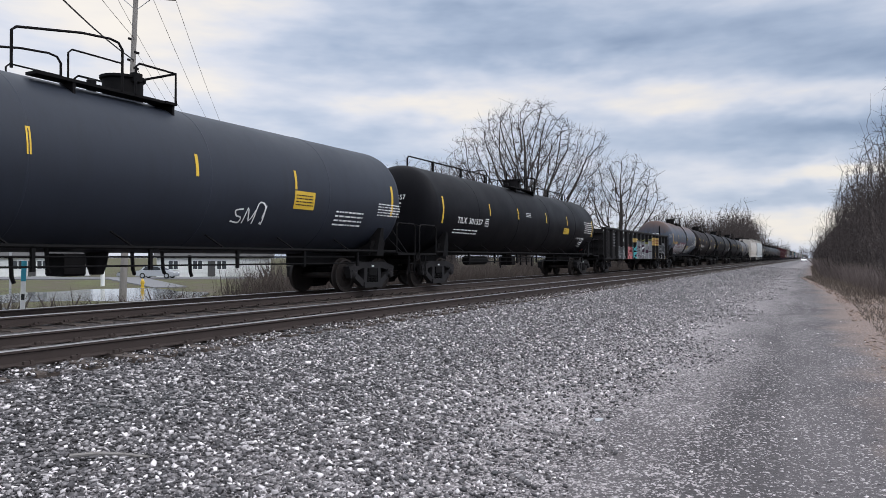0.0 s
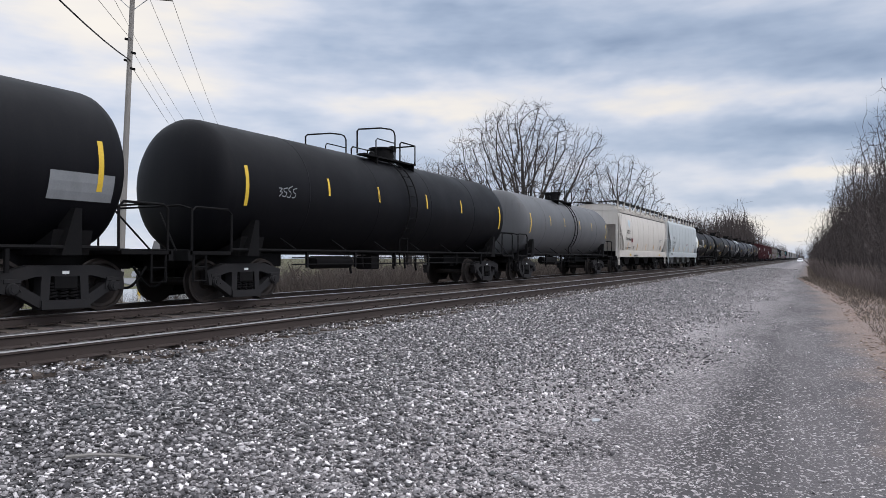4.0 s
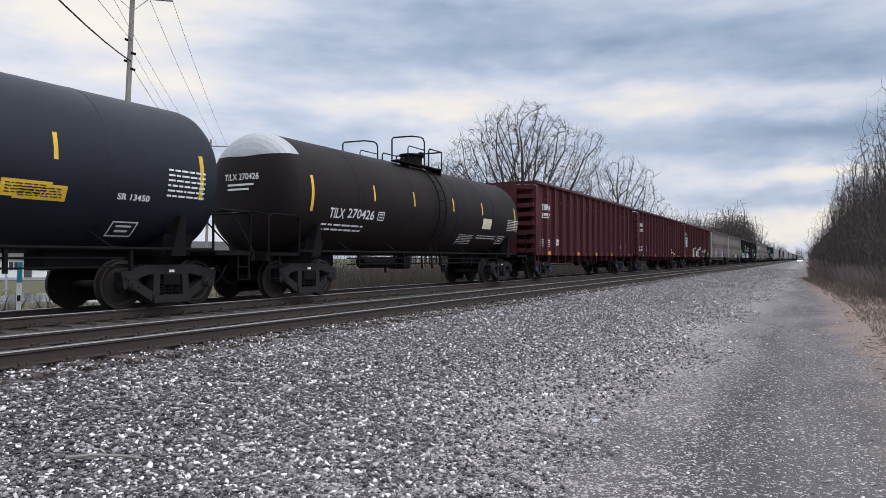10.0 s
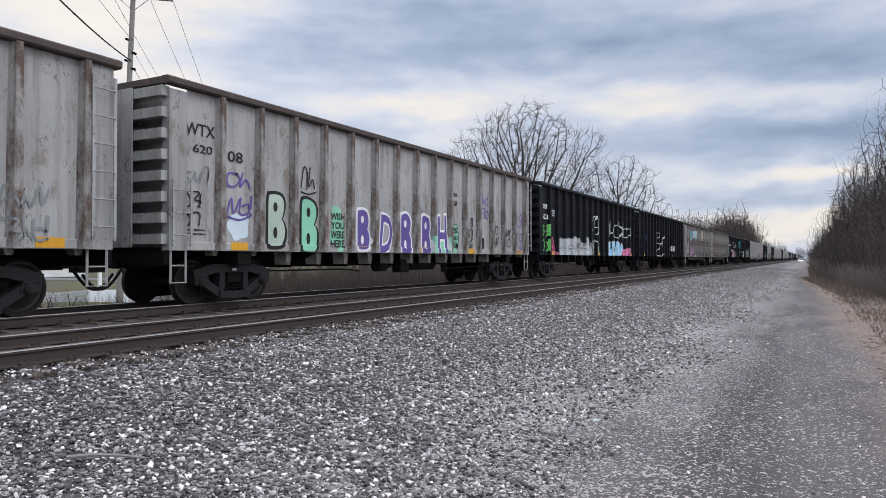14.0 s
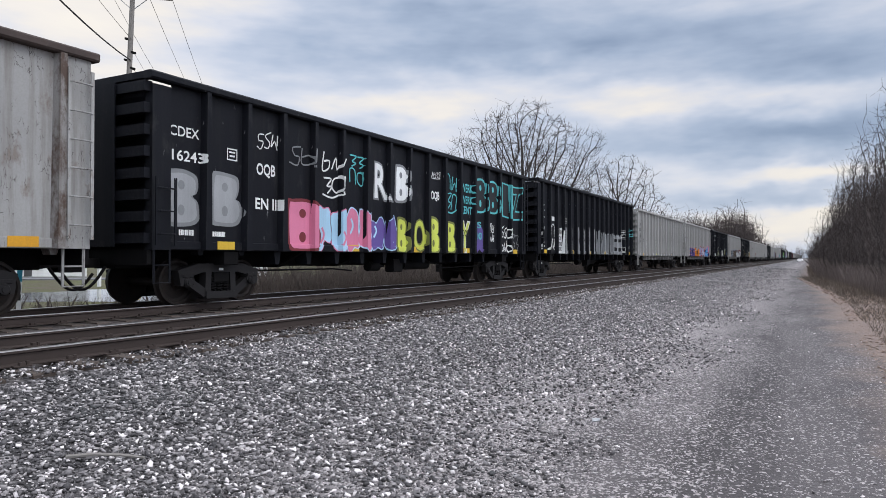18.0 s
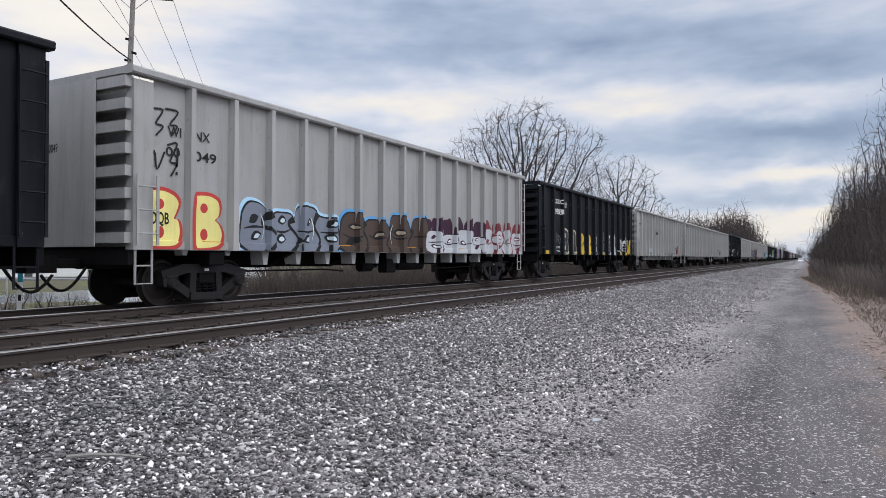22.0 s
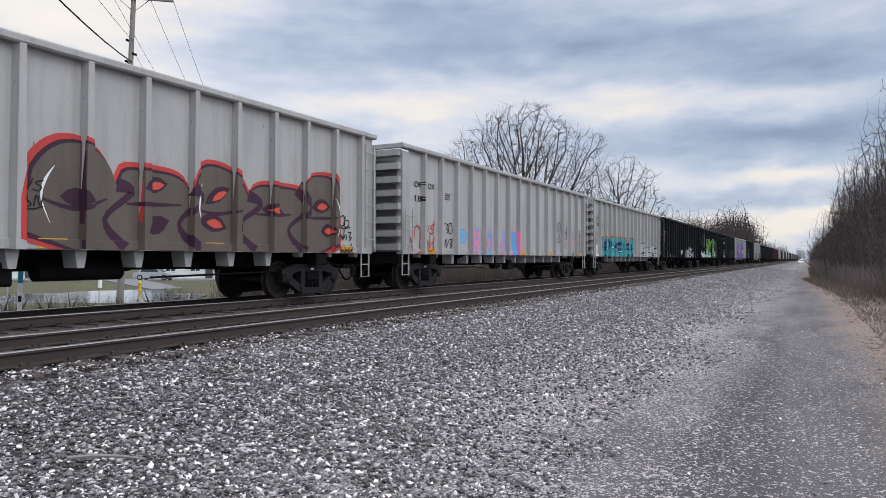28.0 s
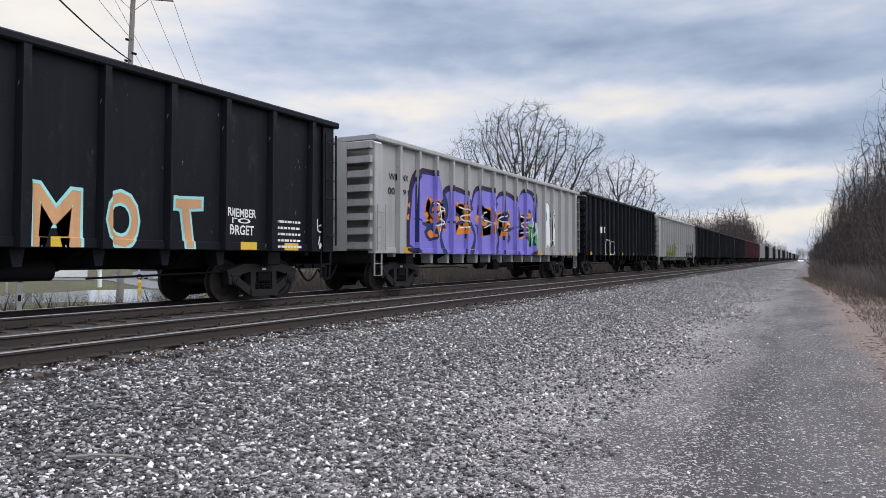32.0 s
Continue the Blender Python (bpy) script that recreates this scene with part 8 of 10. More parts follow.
deco(G_W2, "P", -3.38, 1.04, -2.63, 2.09, "MINT", "OLIVE", "D")
deco(G_W2, "W", -2.83, 0.80, 0.19, 2.10, 2, "ORG", "VIOL", "CRIM", "YEL")
deco(G_W2, "W", 0.06, 0.78, 4.34, 2.22, 4, "LAV", "VIOL", "RED", "PALE")
deco(G_W2, "A", 3.01, 1.10, 4.05, 2.29, 1, "SILVER", "RED")
deco(G_W2, "A", 4.37, 1.15, 7.75, 2.40, 6, "PINK", "PINK")
deco(G_W2, "W", 4.41, 1.08, 7.63, 2.20, 4, "SKYD", "NAVY", "CRIM", "SKY")
deco(G_W2, "S", 8.07, 1.75, 8.54, 2.40, "K")
deco(G_W2, "S", 7.80, 1.16, 8.61, 1.73, "RED")
deco(G_C5, "T", -6.67, 3.59, -5.76, 3.79, "W", "CDEX")
deco(G_C5, "T", -6.73, 3.11, -5.79, 3.32, "W", "19265")
deco(G_C5, "F", -5.01, 3.37, -4.66, 3.64, "W")
deco(G_C5, "P", -8.26, 1.06, -7.26, 2.24, "CARBON", "WHITE", "B")
deco(G_C5, "P", -6.81, 1.07, -5.79, 2.20, "CARBON", "WHITE", "B")
deco(G_C5, "A", -5.31, 1.07, -4.42, 1.95, 1, "WHITE", "YELC")
deco(G_C5, "S", -1.12, 1.13, -0.56, 2.09, "W")
deco(G_C5, "A", -4.29, 1.09, -3.23, 2.01, 2, "WHITE", "YELG")
deco(G_C5, "A", -2.93, 1.08, -1.76, 2.04, 2, "WHITE", "YELG")
deco(G_C5, "S", -4.29, 1.97, -3.48, 2.24, "W")
deco(G_C5, "S", -2.87, 2.07, -2.14, 2.51, "W")
deco(G_C5, "S", -1.39, 1.41, -0.63, 2.19, "W")
deco(G_C5, "S", -0.18, 1.44, 0.63, 2.23, "W")
deco(G_C5, "S", -0.20, 1.13, 0.53, 1.40, "MINT")
deco(G_C5, "A", 1.02, 1.07, 2.11, 1.97, 2, "GREY2", "WHITE")
deco(G_C5, "S", 2.39, 1.16, 3.56, 2.18, "W")
deco(G_C5, "S", 3.98, 1.12, 4.78, 2.06, "YELG")
deco(G_C5, "S", 5.20, 1.38, 6.16, 2.32, "GREY2")
deco(G_C5, "S", 6.83, 1.37, 7.47, 2.72, "SKYD")
deco(G_W3, "T", -8.61, 3.26, -8.29, 3.45, "K", "WI")
deco(G_W3, "T", -7.96, 3.27, -7.57, 3.46, "K", "NX")
deco(G_W3, "T", -8.65, 2.88, -8.32, 3.06, "K", "00")
deco(G_W3, "T", -7.97, 2.86, -7.40, 3.06, "K", "049")
deco(G_W3, "S", -9.05, 3.19, -8.36, 3.83, "K")
deco(G_W3, "S", -9.05, 2.47, -8.36, 3.14, "K")
deco(G_W3, "P", -9.19, 1.11, -8.23, 2.28, "YELC", "RED", "B")
deco(G_W3, "P", -8.13, 1.09, -7.17, 2.26, "YELC", "RED", "B")
deco(G_W3, "X", -9.00, 1.54, -8.57, 1.81, "K", "OQB")
deco(G_W3, "S", -9.74, 1.33, -9.26, 2.00, "K")
deco(G_W3, "W", -6.72, 1.05, -3.25, 2.28, 4, "SLATE", "K", "SKY", "PALE")
deco(G_W3, "W", -3.21, 1.04, 1.52, 2.27, 4, "BROWN", "K", "SKYD", "TAN")
deco(G_W3, "A", 0.89, 1.38, 5.56, 2.34, 6, "VIOL", "VIOL")
deco(G_W3, "W", 1.29, 1.08, 5.59, 1.94, 4, "SILVER", "VIOL", "VIOL", "WHITE")
deco(G_W3, "A", 5.56, 1.25, 9.23, 2.34, 4, "MAROON", "MAROON")
deco(G_W3, "W", 5.59, 1.05, 9.23, 2.14, 4, "SILVER", "MAROON", "MAROON", "WHITE")
deco(G_C6, "T", -6.73, 3.56, -5.74, 3.77, "W", "CDEX")
deco(G_C6, "T", -6.80, 3.05, -5.74, 3.31, "W", "19383")
deco(G_C6, "F", -5.17, 3.43, -4.86, 3.69, "W")
deco(G_C6, "S", -6.61, 1.64, -5.89, 2.12, "GREY2")
deco(G_C6, "T", -6.55, 1.42, -5.95, 1.52, "W", "213600")
deco(G_C6, "T", -6.50, 1.24, -6.05, 1.34, "W", "72600")
deco(G_C6, "S", 0.02, 1.95, 0.50, 2.30, "W")
deco(G_C6, "X", -0.08, 1.30, 0.52, 1.55, "W", "OQB")
deco(G_C6, "T", -4.20, 1.22, -3.40, 1.28, "W", "REDUCING_VALVE")
deco(G_C6, "T", -5.50, 1.20, -4.70, 1.26, "W", "EMPTY_LOAD")
deco(G_C6, "P", -5.58, 1.10, -4.57, 2.41, "CARBON", "CREAM", "B")
deco(G_C6, "S", -5.37, 1.54, -4.96, 1.80, "SKYD")
deco(G_C6, "P", -4.25, 1.09, -3.27, 2.40, "CARBON", "CREAM", "B")
deco(G_C6, "P", -2.87, 1.12, -1.87, 2.27, "YEL", "YEL", "B", "BROWN")
deco(G_C6, "P", -1.48, 1.13, -0.55, 2.22, "YEL", "YEL", "B", "BROWN")
deco(G_C6, "X", -2.74, 1.52, -2.20, 1.75, "K", "OQB")
deco(G_C6, "S", -0.11, 1.15, 0.54, 2.20, "W")
deco(G_C6, "S", 1.25, 1.20, 2.05, 2.53, "GREY2")
deco(G_C6, "P", 2.66, 1.08, 3.56, 2.39, "CARBON", "WHITE", "B")
deco(G_C6, "P", 3.94, 1.05, 4.80, 2.38, "CARBON", "WHITE", "B")
deco(G_C6, "S", 5.19, 1.14, 6.22, 2.34, "W")
deco(G_C6, "S", 6.51, 1.08, 7.66, 2.51, "W")
deco(G_C6, "S", 6.33, 1.35, 6.84, 2.08, "W")
deco(G_C6, "S", 6.95, 1.63, 7.51, 2.63, "GREY2")
deco(G_C6, "R", 7.94, 1.20, 8.11, 2.12, "YEL")
deco(G_C6, "S", 8.29, 1.62, 8.76, 2.02, "W")
deco(G_O1, "T", -8.57, 3.26, -8.18, 3.43, "K", "OF")
deco(G_O1, "T", -7.93, 3.22, -7.49, 3.41, "K", "OX")
deco(G_O1, "T", -8.54, 2.79, -8.25, 2.98, "K", "17")
deco(G_O1, "T", -7.91, 2.76, -7.49, 2.95, "K", "38")
deco(G_O1, "S", -9.01, 1.79, -8.27, 2.23, "K")
deco(G_O1, "S", -7.91, 1.75, -7.43, 2.31, "K")
deco(G_O1, "L", -8.77, 1.16, -8.25, 1.71, 3, "K")
deco(G_O1, "A", -6.86, 1.19, -6.06, 2.10, 1, "SILVER", "GREY2")
deco(G_O1, "A", -5.76, 1.12, -3.92, 2.11, 2, "SILVER", "GREY2")
deco(G_O1, "S", -3.28, 2.77, -2.42, 3.51, "K")
deco(G_O1, "S", -2.10, 2.84, -1.56, 3.47, "K")
deco(G_O1, "S", -1.18, 2.64, -0.43, 3.37, "K")
deco(G_O1, "S", 0.00, 2.64, 0.55, 3.34, "K")
deco(G_O1, "O", 1.14, 2.64, 1.89, 3.28, "K")
deco(G_O1, "X", -0.02, 2.04, 0.60, 2.34, "K", "PB!")
deco(G_O1, "X", -0.02, 1.54, 0.60, 1.81, "K", "OQB")
deco(G_O1, "X", -0.02, 1.13, 0.60, 1.31, "K", "ELIEME")
deco(G_O1, "A", 1.12, 1.09, 1.97, 2.27, 1, "MINTD", "MINTD")
deco(G_O1, "X", 1.20, 2.02, 1.84, 2.15, "K", "WISH")
deco(G_O1, "X", 1.20, 1.76, 1.84, 1.91, "K", "YOU")
deco(G_O1, "X", 1.20, 1.51, 1.84, 1.67, "K", "WERE")
deco(G_O1, "X", 1.20, 1.26, 1.84, 1.43, "K", "HERE")
deco(G_O1, "P", 2.31, 1.08, 3.09, 2.28, "SLATE", "K", "B")
deco(G_O1, "P", 3.47, 1.09, 4.22, 2.29, "SLATE", "K", "B")
deco(G_O1, "A", 4.66, 1.06, 5.44, 2.30, 1, "MINTD", "K")
deco(G_O1, "X", 4.72, 1.54, 5.32, 1.70, "K", "AND")
deco(G_O1, "X", 4.72, 1.23, 5.36, 1.42, "K", "THEM")
deco(G_O1, "A", 5.79, 1.33, 6.63, 2.04, 2, "RED", "MAROON")
deco(G_O1, "S", 6.99, 1.11, 7.55, 2.29, "RED")
deco(G_O1, "S", 8.00, 1.12, 8.67, 2.29, "RED")
deco(G_O1, "S", 8.95, 1.35, 9.47, 2.08, "RED")
deco(G_O1, "S", -1.22, 1.43, -0.75, 2.30, "GREY2")
deco(G_S1, "T", -9.09, 3.01, -8.32, 3.22, "K", "SGX")
deco(G_S1, "T", -8.81, 2.53, -8.48, 2.72, "K", "42")
deco(G_S1, "F", -6.68, 3.00, -6.41, 3.24, "K")
deco(G_S1, "S", -8.15, 1.66, -7.40, 2.18, "K")
deco(G_S1, "L", -8.15, 1.42, -7.72, 1.66, 2, "K")
deco(G_S1, "R", -6.71, 2.11, -6.41, 2.34, "W")
deco(G_S1, "S", 0.03, 1.06, 0.88, 2.27, "RED")
deco(G_S1, "S", 4.61, 1.42, 5.31, 1.91, "K")
deco(G_S1, "X", 4.43, 1.39, 5.25, 1.93, "K", "HAUO")
deco(G_S1, "L", 5.52, 1.42, 6.14, 1.92, 4, "GREY2")
deco(G_S2, "T", -9.12, 3.24, -8.21, 3.44, "K", "RSGX")
deco(G_S2, "T", -9.12, 2.79, -8.37, 3.00, "K", "4337")
deco(G_S2, "F", -6.56, 2.97, -6.31, 3.21, "K")
deco(G_S2, "S", -7.97, 1.21, -7.21, 2.00, "TEAL")
deco(G_S2, "L", -8.81, 1.36, -8.35, 1.69, 2, "K")
deco(G_S2, "S", -5.84, 1.03, -5.08, 2.27, "K")
deco(G_S2, "A", -3.71, 1.18, -2.85, 2.09, 2, "K", "SILVER")
deco(G_S2, "A", -2.42, 1.16, -1.80, 2.04, 2, "K", "SILVER")
deco(G_S2, "A", -1.55, 1.15, -0.58, 2.02, 2, "K", "SILVER")
deco(G_S2, "R", -0.02, 1.24, 0.53, 1.69, "K")
deco(G_S2, "S", 1.08, 1.38, 1.79, 2.08, "K")
deco(G_S2, "S", 2.22, 1.28, 3.03, 2.14, "PURP")
deco(G_S2, "S", 3.28, 1.73, 4.20, 2.46, "PURP")
deco(G_S2, "X", 4.57, 1.14, 5.36, 2.15, "K", "C")
deco(G_S2, "X", 5.72, 1.19, 6.33, 1.82, "K", "E")
deco(G_S2, "X", 6.96, 1.20, 7.45, 1.80, "K", "D")
deco(G_C7, "R", -7.55, 2.67, -6.78, 2.89, "W")
deco(G_C7, "S", -9.25, 1.24, -8.58, 3.01, "W")
deco(G_C7, "S", -6.63, 1.19, -5.76, 2.24, "W")
deco(G_C7, "P", -5.66, 1.06, -4.67, 2.18, "CARBON", "WHITE", "U")
deco(G_C7, "S", -4.67, 1.06, -4.09, 2.22, "W")
deco(G_C7, "S", -2.74, 1.00, -1.69, 2.30, "W")
deco(G_C7, "O", 3.24, 1.44, 4.44, 1.87, "W")
deco(G_X, "L", 7.81, 1.51, 8.24, 1.81, 4, "K")
deco(G_X, "S", 7.10, 1.42, 7.44, 1.81, "RED")
deco(G_W4, "T", -8.66, 3.26, -8.28, 3.46, "K", "WI")
deco(G_W4, "T", -7.96, 3.23, -7.57, 3.44, "K", "NX")
deco(G_W4, "T", -8.71, 2.87, -8.29, 3.08, "K", "00")
deco(G_W4, "T", -7.97, 2.85, -7.35, 3.06, "K", "007")
deco(G_W4, "S", -9.62, 1.64, -9.27, 2.04, "K")
deco(G_W4, "S", -9.18, 1.43, -8.57, 2.22, "K")
deco(G_W4, "W", -7.90, 0.99, -0.68, 2.88, 4, "SLATE", "NAVY", "PINKD", "PINK")
deco(G_W4, "W", -0.05, 1.11, 7.93, 2.98, 5, "UMBER", "VIOL", "RED", "EMBER")
deco(G_W4, "S", -0.11, 1.76, 0.23, 2.24, "K")
deco(G_W4, "S", 7.98, 1.77, 8.47, 2.21, "K")
deco(G_W4, "S", 7.98, 1.05, 8.52, 1.75, "K")
deco(G_O2, "T", -8.61, 3.17, -8.16, 3.35, "K", "OF")
deco(G_O2, "T", -7.76, 3.17, -7.31, 3.36, "K", "OX")
deco(G_O2, "T", -8.57, 2.73, -8.16, 2.92, "K", "18")
deco(G_O2, "F", -6.57, 2.92, -6.25, 3.14, "K")
deco(G_O2, "S", -9.04, 1.14, -8.23, 2.02, "RED")
deco(G_O2, "S", -8.01, 1.26, -7.35, 2.22, "RED")
deco(G_O2, "S", -6.65, 1.27, -6.08, 2.20, "K")
deco(G_O2, "O", -5.70, 1.49, -4.95, 2.01, "SKYD")
deco(G_O2, "P", -4.77, 0.97, -3.82, 2.05, "PINK", "SKYD", "H")
deco(G_O2, "P", -3.62, 0.97, -2.69, 2.06, "SKYD", "PINK", "O")
deco(G_O2, "P", -2.37, 0.97, -1.53, 2.08, "PINK", "SKYD", "H")
deco(G_O2, "P", -1.01, 0.97, -0.16, 2.11, "SKYD", "PINK", "I")
deco(G_O2, "S", 4.75, 1.78, 5.32, 2.72, "K")
deco(G_O2, "S", 5.55, 1.87, 6.31, 2.64, "K")
deco(G_O2, "S", 6.80, 2.03, 7.40, 2.46, "K")
deco(G_O2, "S", 7.88, 1.34, 8.55, 2.41, "K")
deco(G_O2, "S", 5.68, 1.47, 6.27, 1.84, "RED")
deco(G_O2, "S", 6.76, 1.67, 7.53, 2.06, "PINK")
deco(G_O2, "X", 6.78, 1.10, 7.45, 1.29, "K", "ELIOT")
deco(G_W5, "T", -8.58, 3.23, -8.20, 3.37, "K", "WI")
deco(G_W5, "T", -7.85, 3.22, -7.49, 3.38, "K", "NX")
deco(G_W5, "T", -8.60, 2.84, -8.22, 3.01, "K", "00")
deco(G_W5, "T", -7.85, 2.85, -7.39, 3.02, "K", "144")
deco(G_W5, "S", -9.05, 1.78, -8.65, 3.43, "K")
deco(G_W5, "R", -8.93, 1.10, -8.31, 1.78, "W")
deco(G_W5, "S", -7.81, 1.59, -7.37, 2.23, "K")
deco(G_W5, "A", -7.92, 1.05, 0.52, 1.77, 7, "ORG", "ORG")
deco(G_W5, "W", -7.65, 1.01, 0.16, 2.43, 5, "TEALD", "NAVY", "ORG", "WHITE")
deco(G_W5, "W", 2.71, 1.00, 7.99, 2.07, 4, "SILVER", "K", "K", "WHITE")
deco(G_W5, "A", 2.31, 1.01, 3.60, 2.14, 1, "K", "K")
deco(G_W5, "A", -2.78, 1.10, -2.02, 2.26, 2, "WHITE", "TEALD")
deco(G_C8, "T", -7.96, 3.26, -7.27, 3.48, "W", "CDEX")
deco(G_C8, "T", -7.93, 2.80, -7.30, 3.01, "W", "6291")
deco(G_C8, "S", -9.06, 2.77, -8.25, 3.42, "W")
deco(G_C8, "S", -8.82, 2.10, -8.29, 2.76, "W")
deco(G_C8, "S", -9.12, 1.59, -8.59, 2.12, "W")
deco(G_C8, "F", -6.51, 2.97, -6.21, 3.24, "W")
deco(G_C8, "R", -6.62, 1.78, -6.27, 2.04, "W")
deco(G_C8, "L", -8.76, 1.38, -8.36, 1.60, 2, "W")
deco(G_C8, "L", -8.05, 1.23, -7.65, 1.60, 2, "W")
deco(G_C8, "S", -6.83, 1.14, -6.06, 1.48, "W")
deco(G_C8, "S", -9.64, 1.47, -9.23, 1.98, "W")
deco(G_C8, "P", -5.73, 1.13, -5.01, 1.94, "CARBON", "W", "S")
deco(G_C8, "P", -4.63, 1.20, -3.85, 2.01, "CARBON", "W", "A")
deco(G_C8, "P", -3.34, 1.16, -2.66, 2.05, "CARBON", "W", "R")
deco(G_C8, "P", -2.32, 1.07, -1.49, 2.01, "CARBON", "W", "B")
deco(G_C8, "P", -1.24, 1.12, -0.22, 2.16, "CARBON", "W", "O")
deco(G_C8, "S", -0.05, 1.26, 0.71, 2.16, "W")
deco(G_C8, "W", 2.05, 1.05, 6.45, 2.14, 5, "SILVER", "CARBON", "GREY2", "GREY3")
deco(G_C8, "A", 4.75, 1.27, 5.19, 1.81, 1, "GOLD", "K")
deco(G_C8, "O", 6.59, 1.61, 6.92, 1.84, "RED")
deco(G_C8, "S", 7.98, 1.86, 8.74, 2.35, "TEAL")
deco(G_C8, "S", 8.16, 1.14, 8.74, 1.88, "TEAL")
deco(G_C8, "S", 6.86, 1.15, 7.52, 1.66, "W")
deco(G_C8, "R", 7.95, 1.09, 8.34, 1.35, "YEL")
deco(G_PL, "A", -8.20, 2.34, -7.22, 3.53, 2, "GREY2", "SILVER")
deco(G_PL, "A", -6.92, 2.27, -5.58, 3.69, 2, "GREY2", "SILVER")
deco(G_PL, "S", -8.23, 1.13, -7.16, 2.20, "W")
deco(G_PL, "R", -6.83, 1.07, -5.72, 1.88, "W")
deco(G_PL, "S", -9.44, 1.14, -9.10, 1.74, "W")
deco(G_PL, "S", -4.15, 1.11, -3.38, 2.33, "W")
deco(G_PL, "P", -3.43, 1.09, 4.54, 3.32, "FADE", "YELG", "PLUTO")
deco(G_PL, "A", -3.82, 1.19, -3.25, 2.02, 1, "WHITE", "YELG")
deco(G_PL, "A", 4.12, 1.09, 4.75, 1.95, 1, "WHITE", "YELG")
deco(G_PL, "S", -4.92, 0.84, -4.42, 1.51, "W")
deco(G_PL, "S", 4.02, 2.14, 4.97, 3.13, "YELG")
deco(G_PL, "S", 5.30, 1.23, 6.31, 2.19, "W")
deco(G_PL, "S", 6.69, 2.01, 7.63, 2.31, "YELG")
deco(G_PL, "L", 6.89, 1.21, 7.63, 1.88, 4, "W")
deco(G_C9, "T", -6.60, 3.56, -5.76, 3.77, "W", "CDEX")
deco(G_C9, "T", -6.64, 3.08, -5.72, 3.32, "W", "19289")
deco(G_C9, "F", -4.96, 3.37, -4.64, 3.61, "W")
deco(G_C9, "R", -8.87, 1.17, -8.74, 2.09, "YEL")
deco(G_C9, "S", -9.55, 1.11, -9.04, 1.92, "W")
deco(G_C9, "P", -8.37, 1.10, -7.19, 2.33, "CARBON", "WHITE", "B")
deco(G_C9, "P", -6.89, 1.16, -5.65, 2.27, "CARBON", "WHITE", "B")
deco(G_C9, "X", -8.14, 1.75, -7.57, 1.97, "W", "OQB")
deco(G_C9, "S", -8.14, 1.15, -7.35, 1.72, "SKYD")
deco(G_C9, "L", -6.72, 1.27, -5.78, 1.59, 2, "W")
deco(G_C9, "P", -5.25, 1.02, -4.38, 2.04, "UMBER", "SKY", "R")
deco(G_C9, "P", -3.90, 1.04, -3.10, 2.12, "UMBER", "SKY", "A")
deco(G_C9, "P", -2.55, 1.04, -1.89, 2.12, "UMBER", "SKY", "D")
deco(G_C9, "P", -1.22, 1.10, -0.51, 2.07, "UMBER", "SKY", "O")
deco(G_C9, "P", 1.26, 1.05, 2.24, 2.14, "TANO", "TURQ", "M")
deco(G_C9, "P", 2.59, 1.06, 3.43, 2.18, "TANO", "TURQ", "O")
deco(G_C9, "P", 3.97, 1.07, 4.86, 2.16, "TANO", "TURQ", "T")
deco(G_C9, "X", 5.32, 1.83, 6.30, 2.01, "W", "REMEMBER")
deco(G_C9, "X", 5.44, 1.70, 6.13, 1.81, "W", "TO")
deco(G_C9, "X", 5.38, 1.45, 6.23, 1.66, "W", "FORGET")
deco(G_C9, "L", 6.88, 1.15, 7.78, 1.87, 4, "W")
deco(G_C9, "S", 8.42, 1.11, 9.06, 2.05, "W")
deco(G_DU, "T", -8.58, 3.23, -8.19, 3.43, "K", "WI")
deco(G_DU, "T", -7.84, 3.26, -7.48, 3.45, "K", "NX")
deco(G_DU, "T", -8.62, 2.81, -8.25, 3.01, "K", "00")
deco(G_DU, "T", -7.81, 2.84, -7.45, 3.01, "K", "91")
deco(G_DU, "A", -7.58, 2.00, 3.59, 2.66, 6, "ORG", "ORG")
deco(G_DU, "W", -7.38, 0.97, 3.44, 3.70, 5, "IRIS", "NAVY", "VIOL", "ORG")
deco(G_DU, "G", -6.70, 1.70, 2.70, 2.95, 5, "ORG", "NAVY")
deco(G_DU, "G", 2.50, 1.25, 3.60, 2.60, 1, "GREEN", "NAVY")
deco(G_DU, "A", 4.62, 1.24, 6.04, 3.65, 2, "WHITE", "K")
deco(G_K1, "R", -6.60, 2.43, -5.63, 2.79, "W")
deco(G_K1, "S", -5.63, 1.19, -3.41, 2.17, "W")
deco(G_K2, "A", -6.48, 0.90, -1.58, 2.31, 2, "OLIVE", "K")
deco(G_K2, "A", 3.44, 0.90, 8.46, 2.41, 2, "GREY3", "K")


# ---- bare trees ----
BARK = paint("grey_bark", (0.042, 0.036, 0.034), 0.9, 0.4, (0.035, 0.03, 0.026), spread=0.3)
TWIG = paint("brown_twigs", (0.060, 0.049, 0.046), 0.9, 0.3, (0.04, 0.03, 0.026), spread=0.3)


def brush_edge(y):
    """Where the brush begins beside the road; it closes in with distance."""
    return 2.3 - 2.1 * min(1.0, max(0.0, (y - 26) / 36)) - 0.4 * min(1.0, max(0.0, (y - 62) / 100))


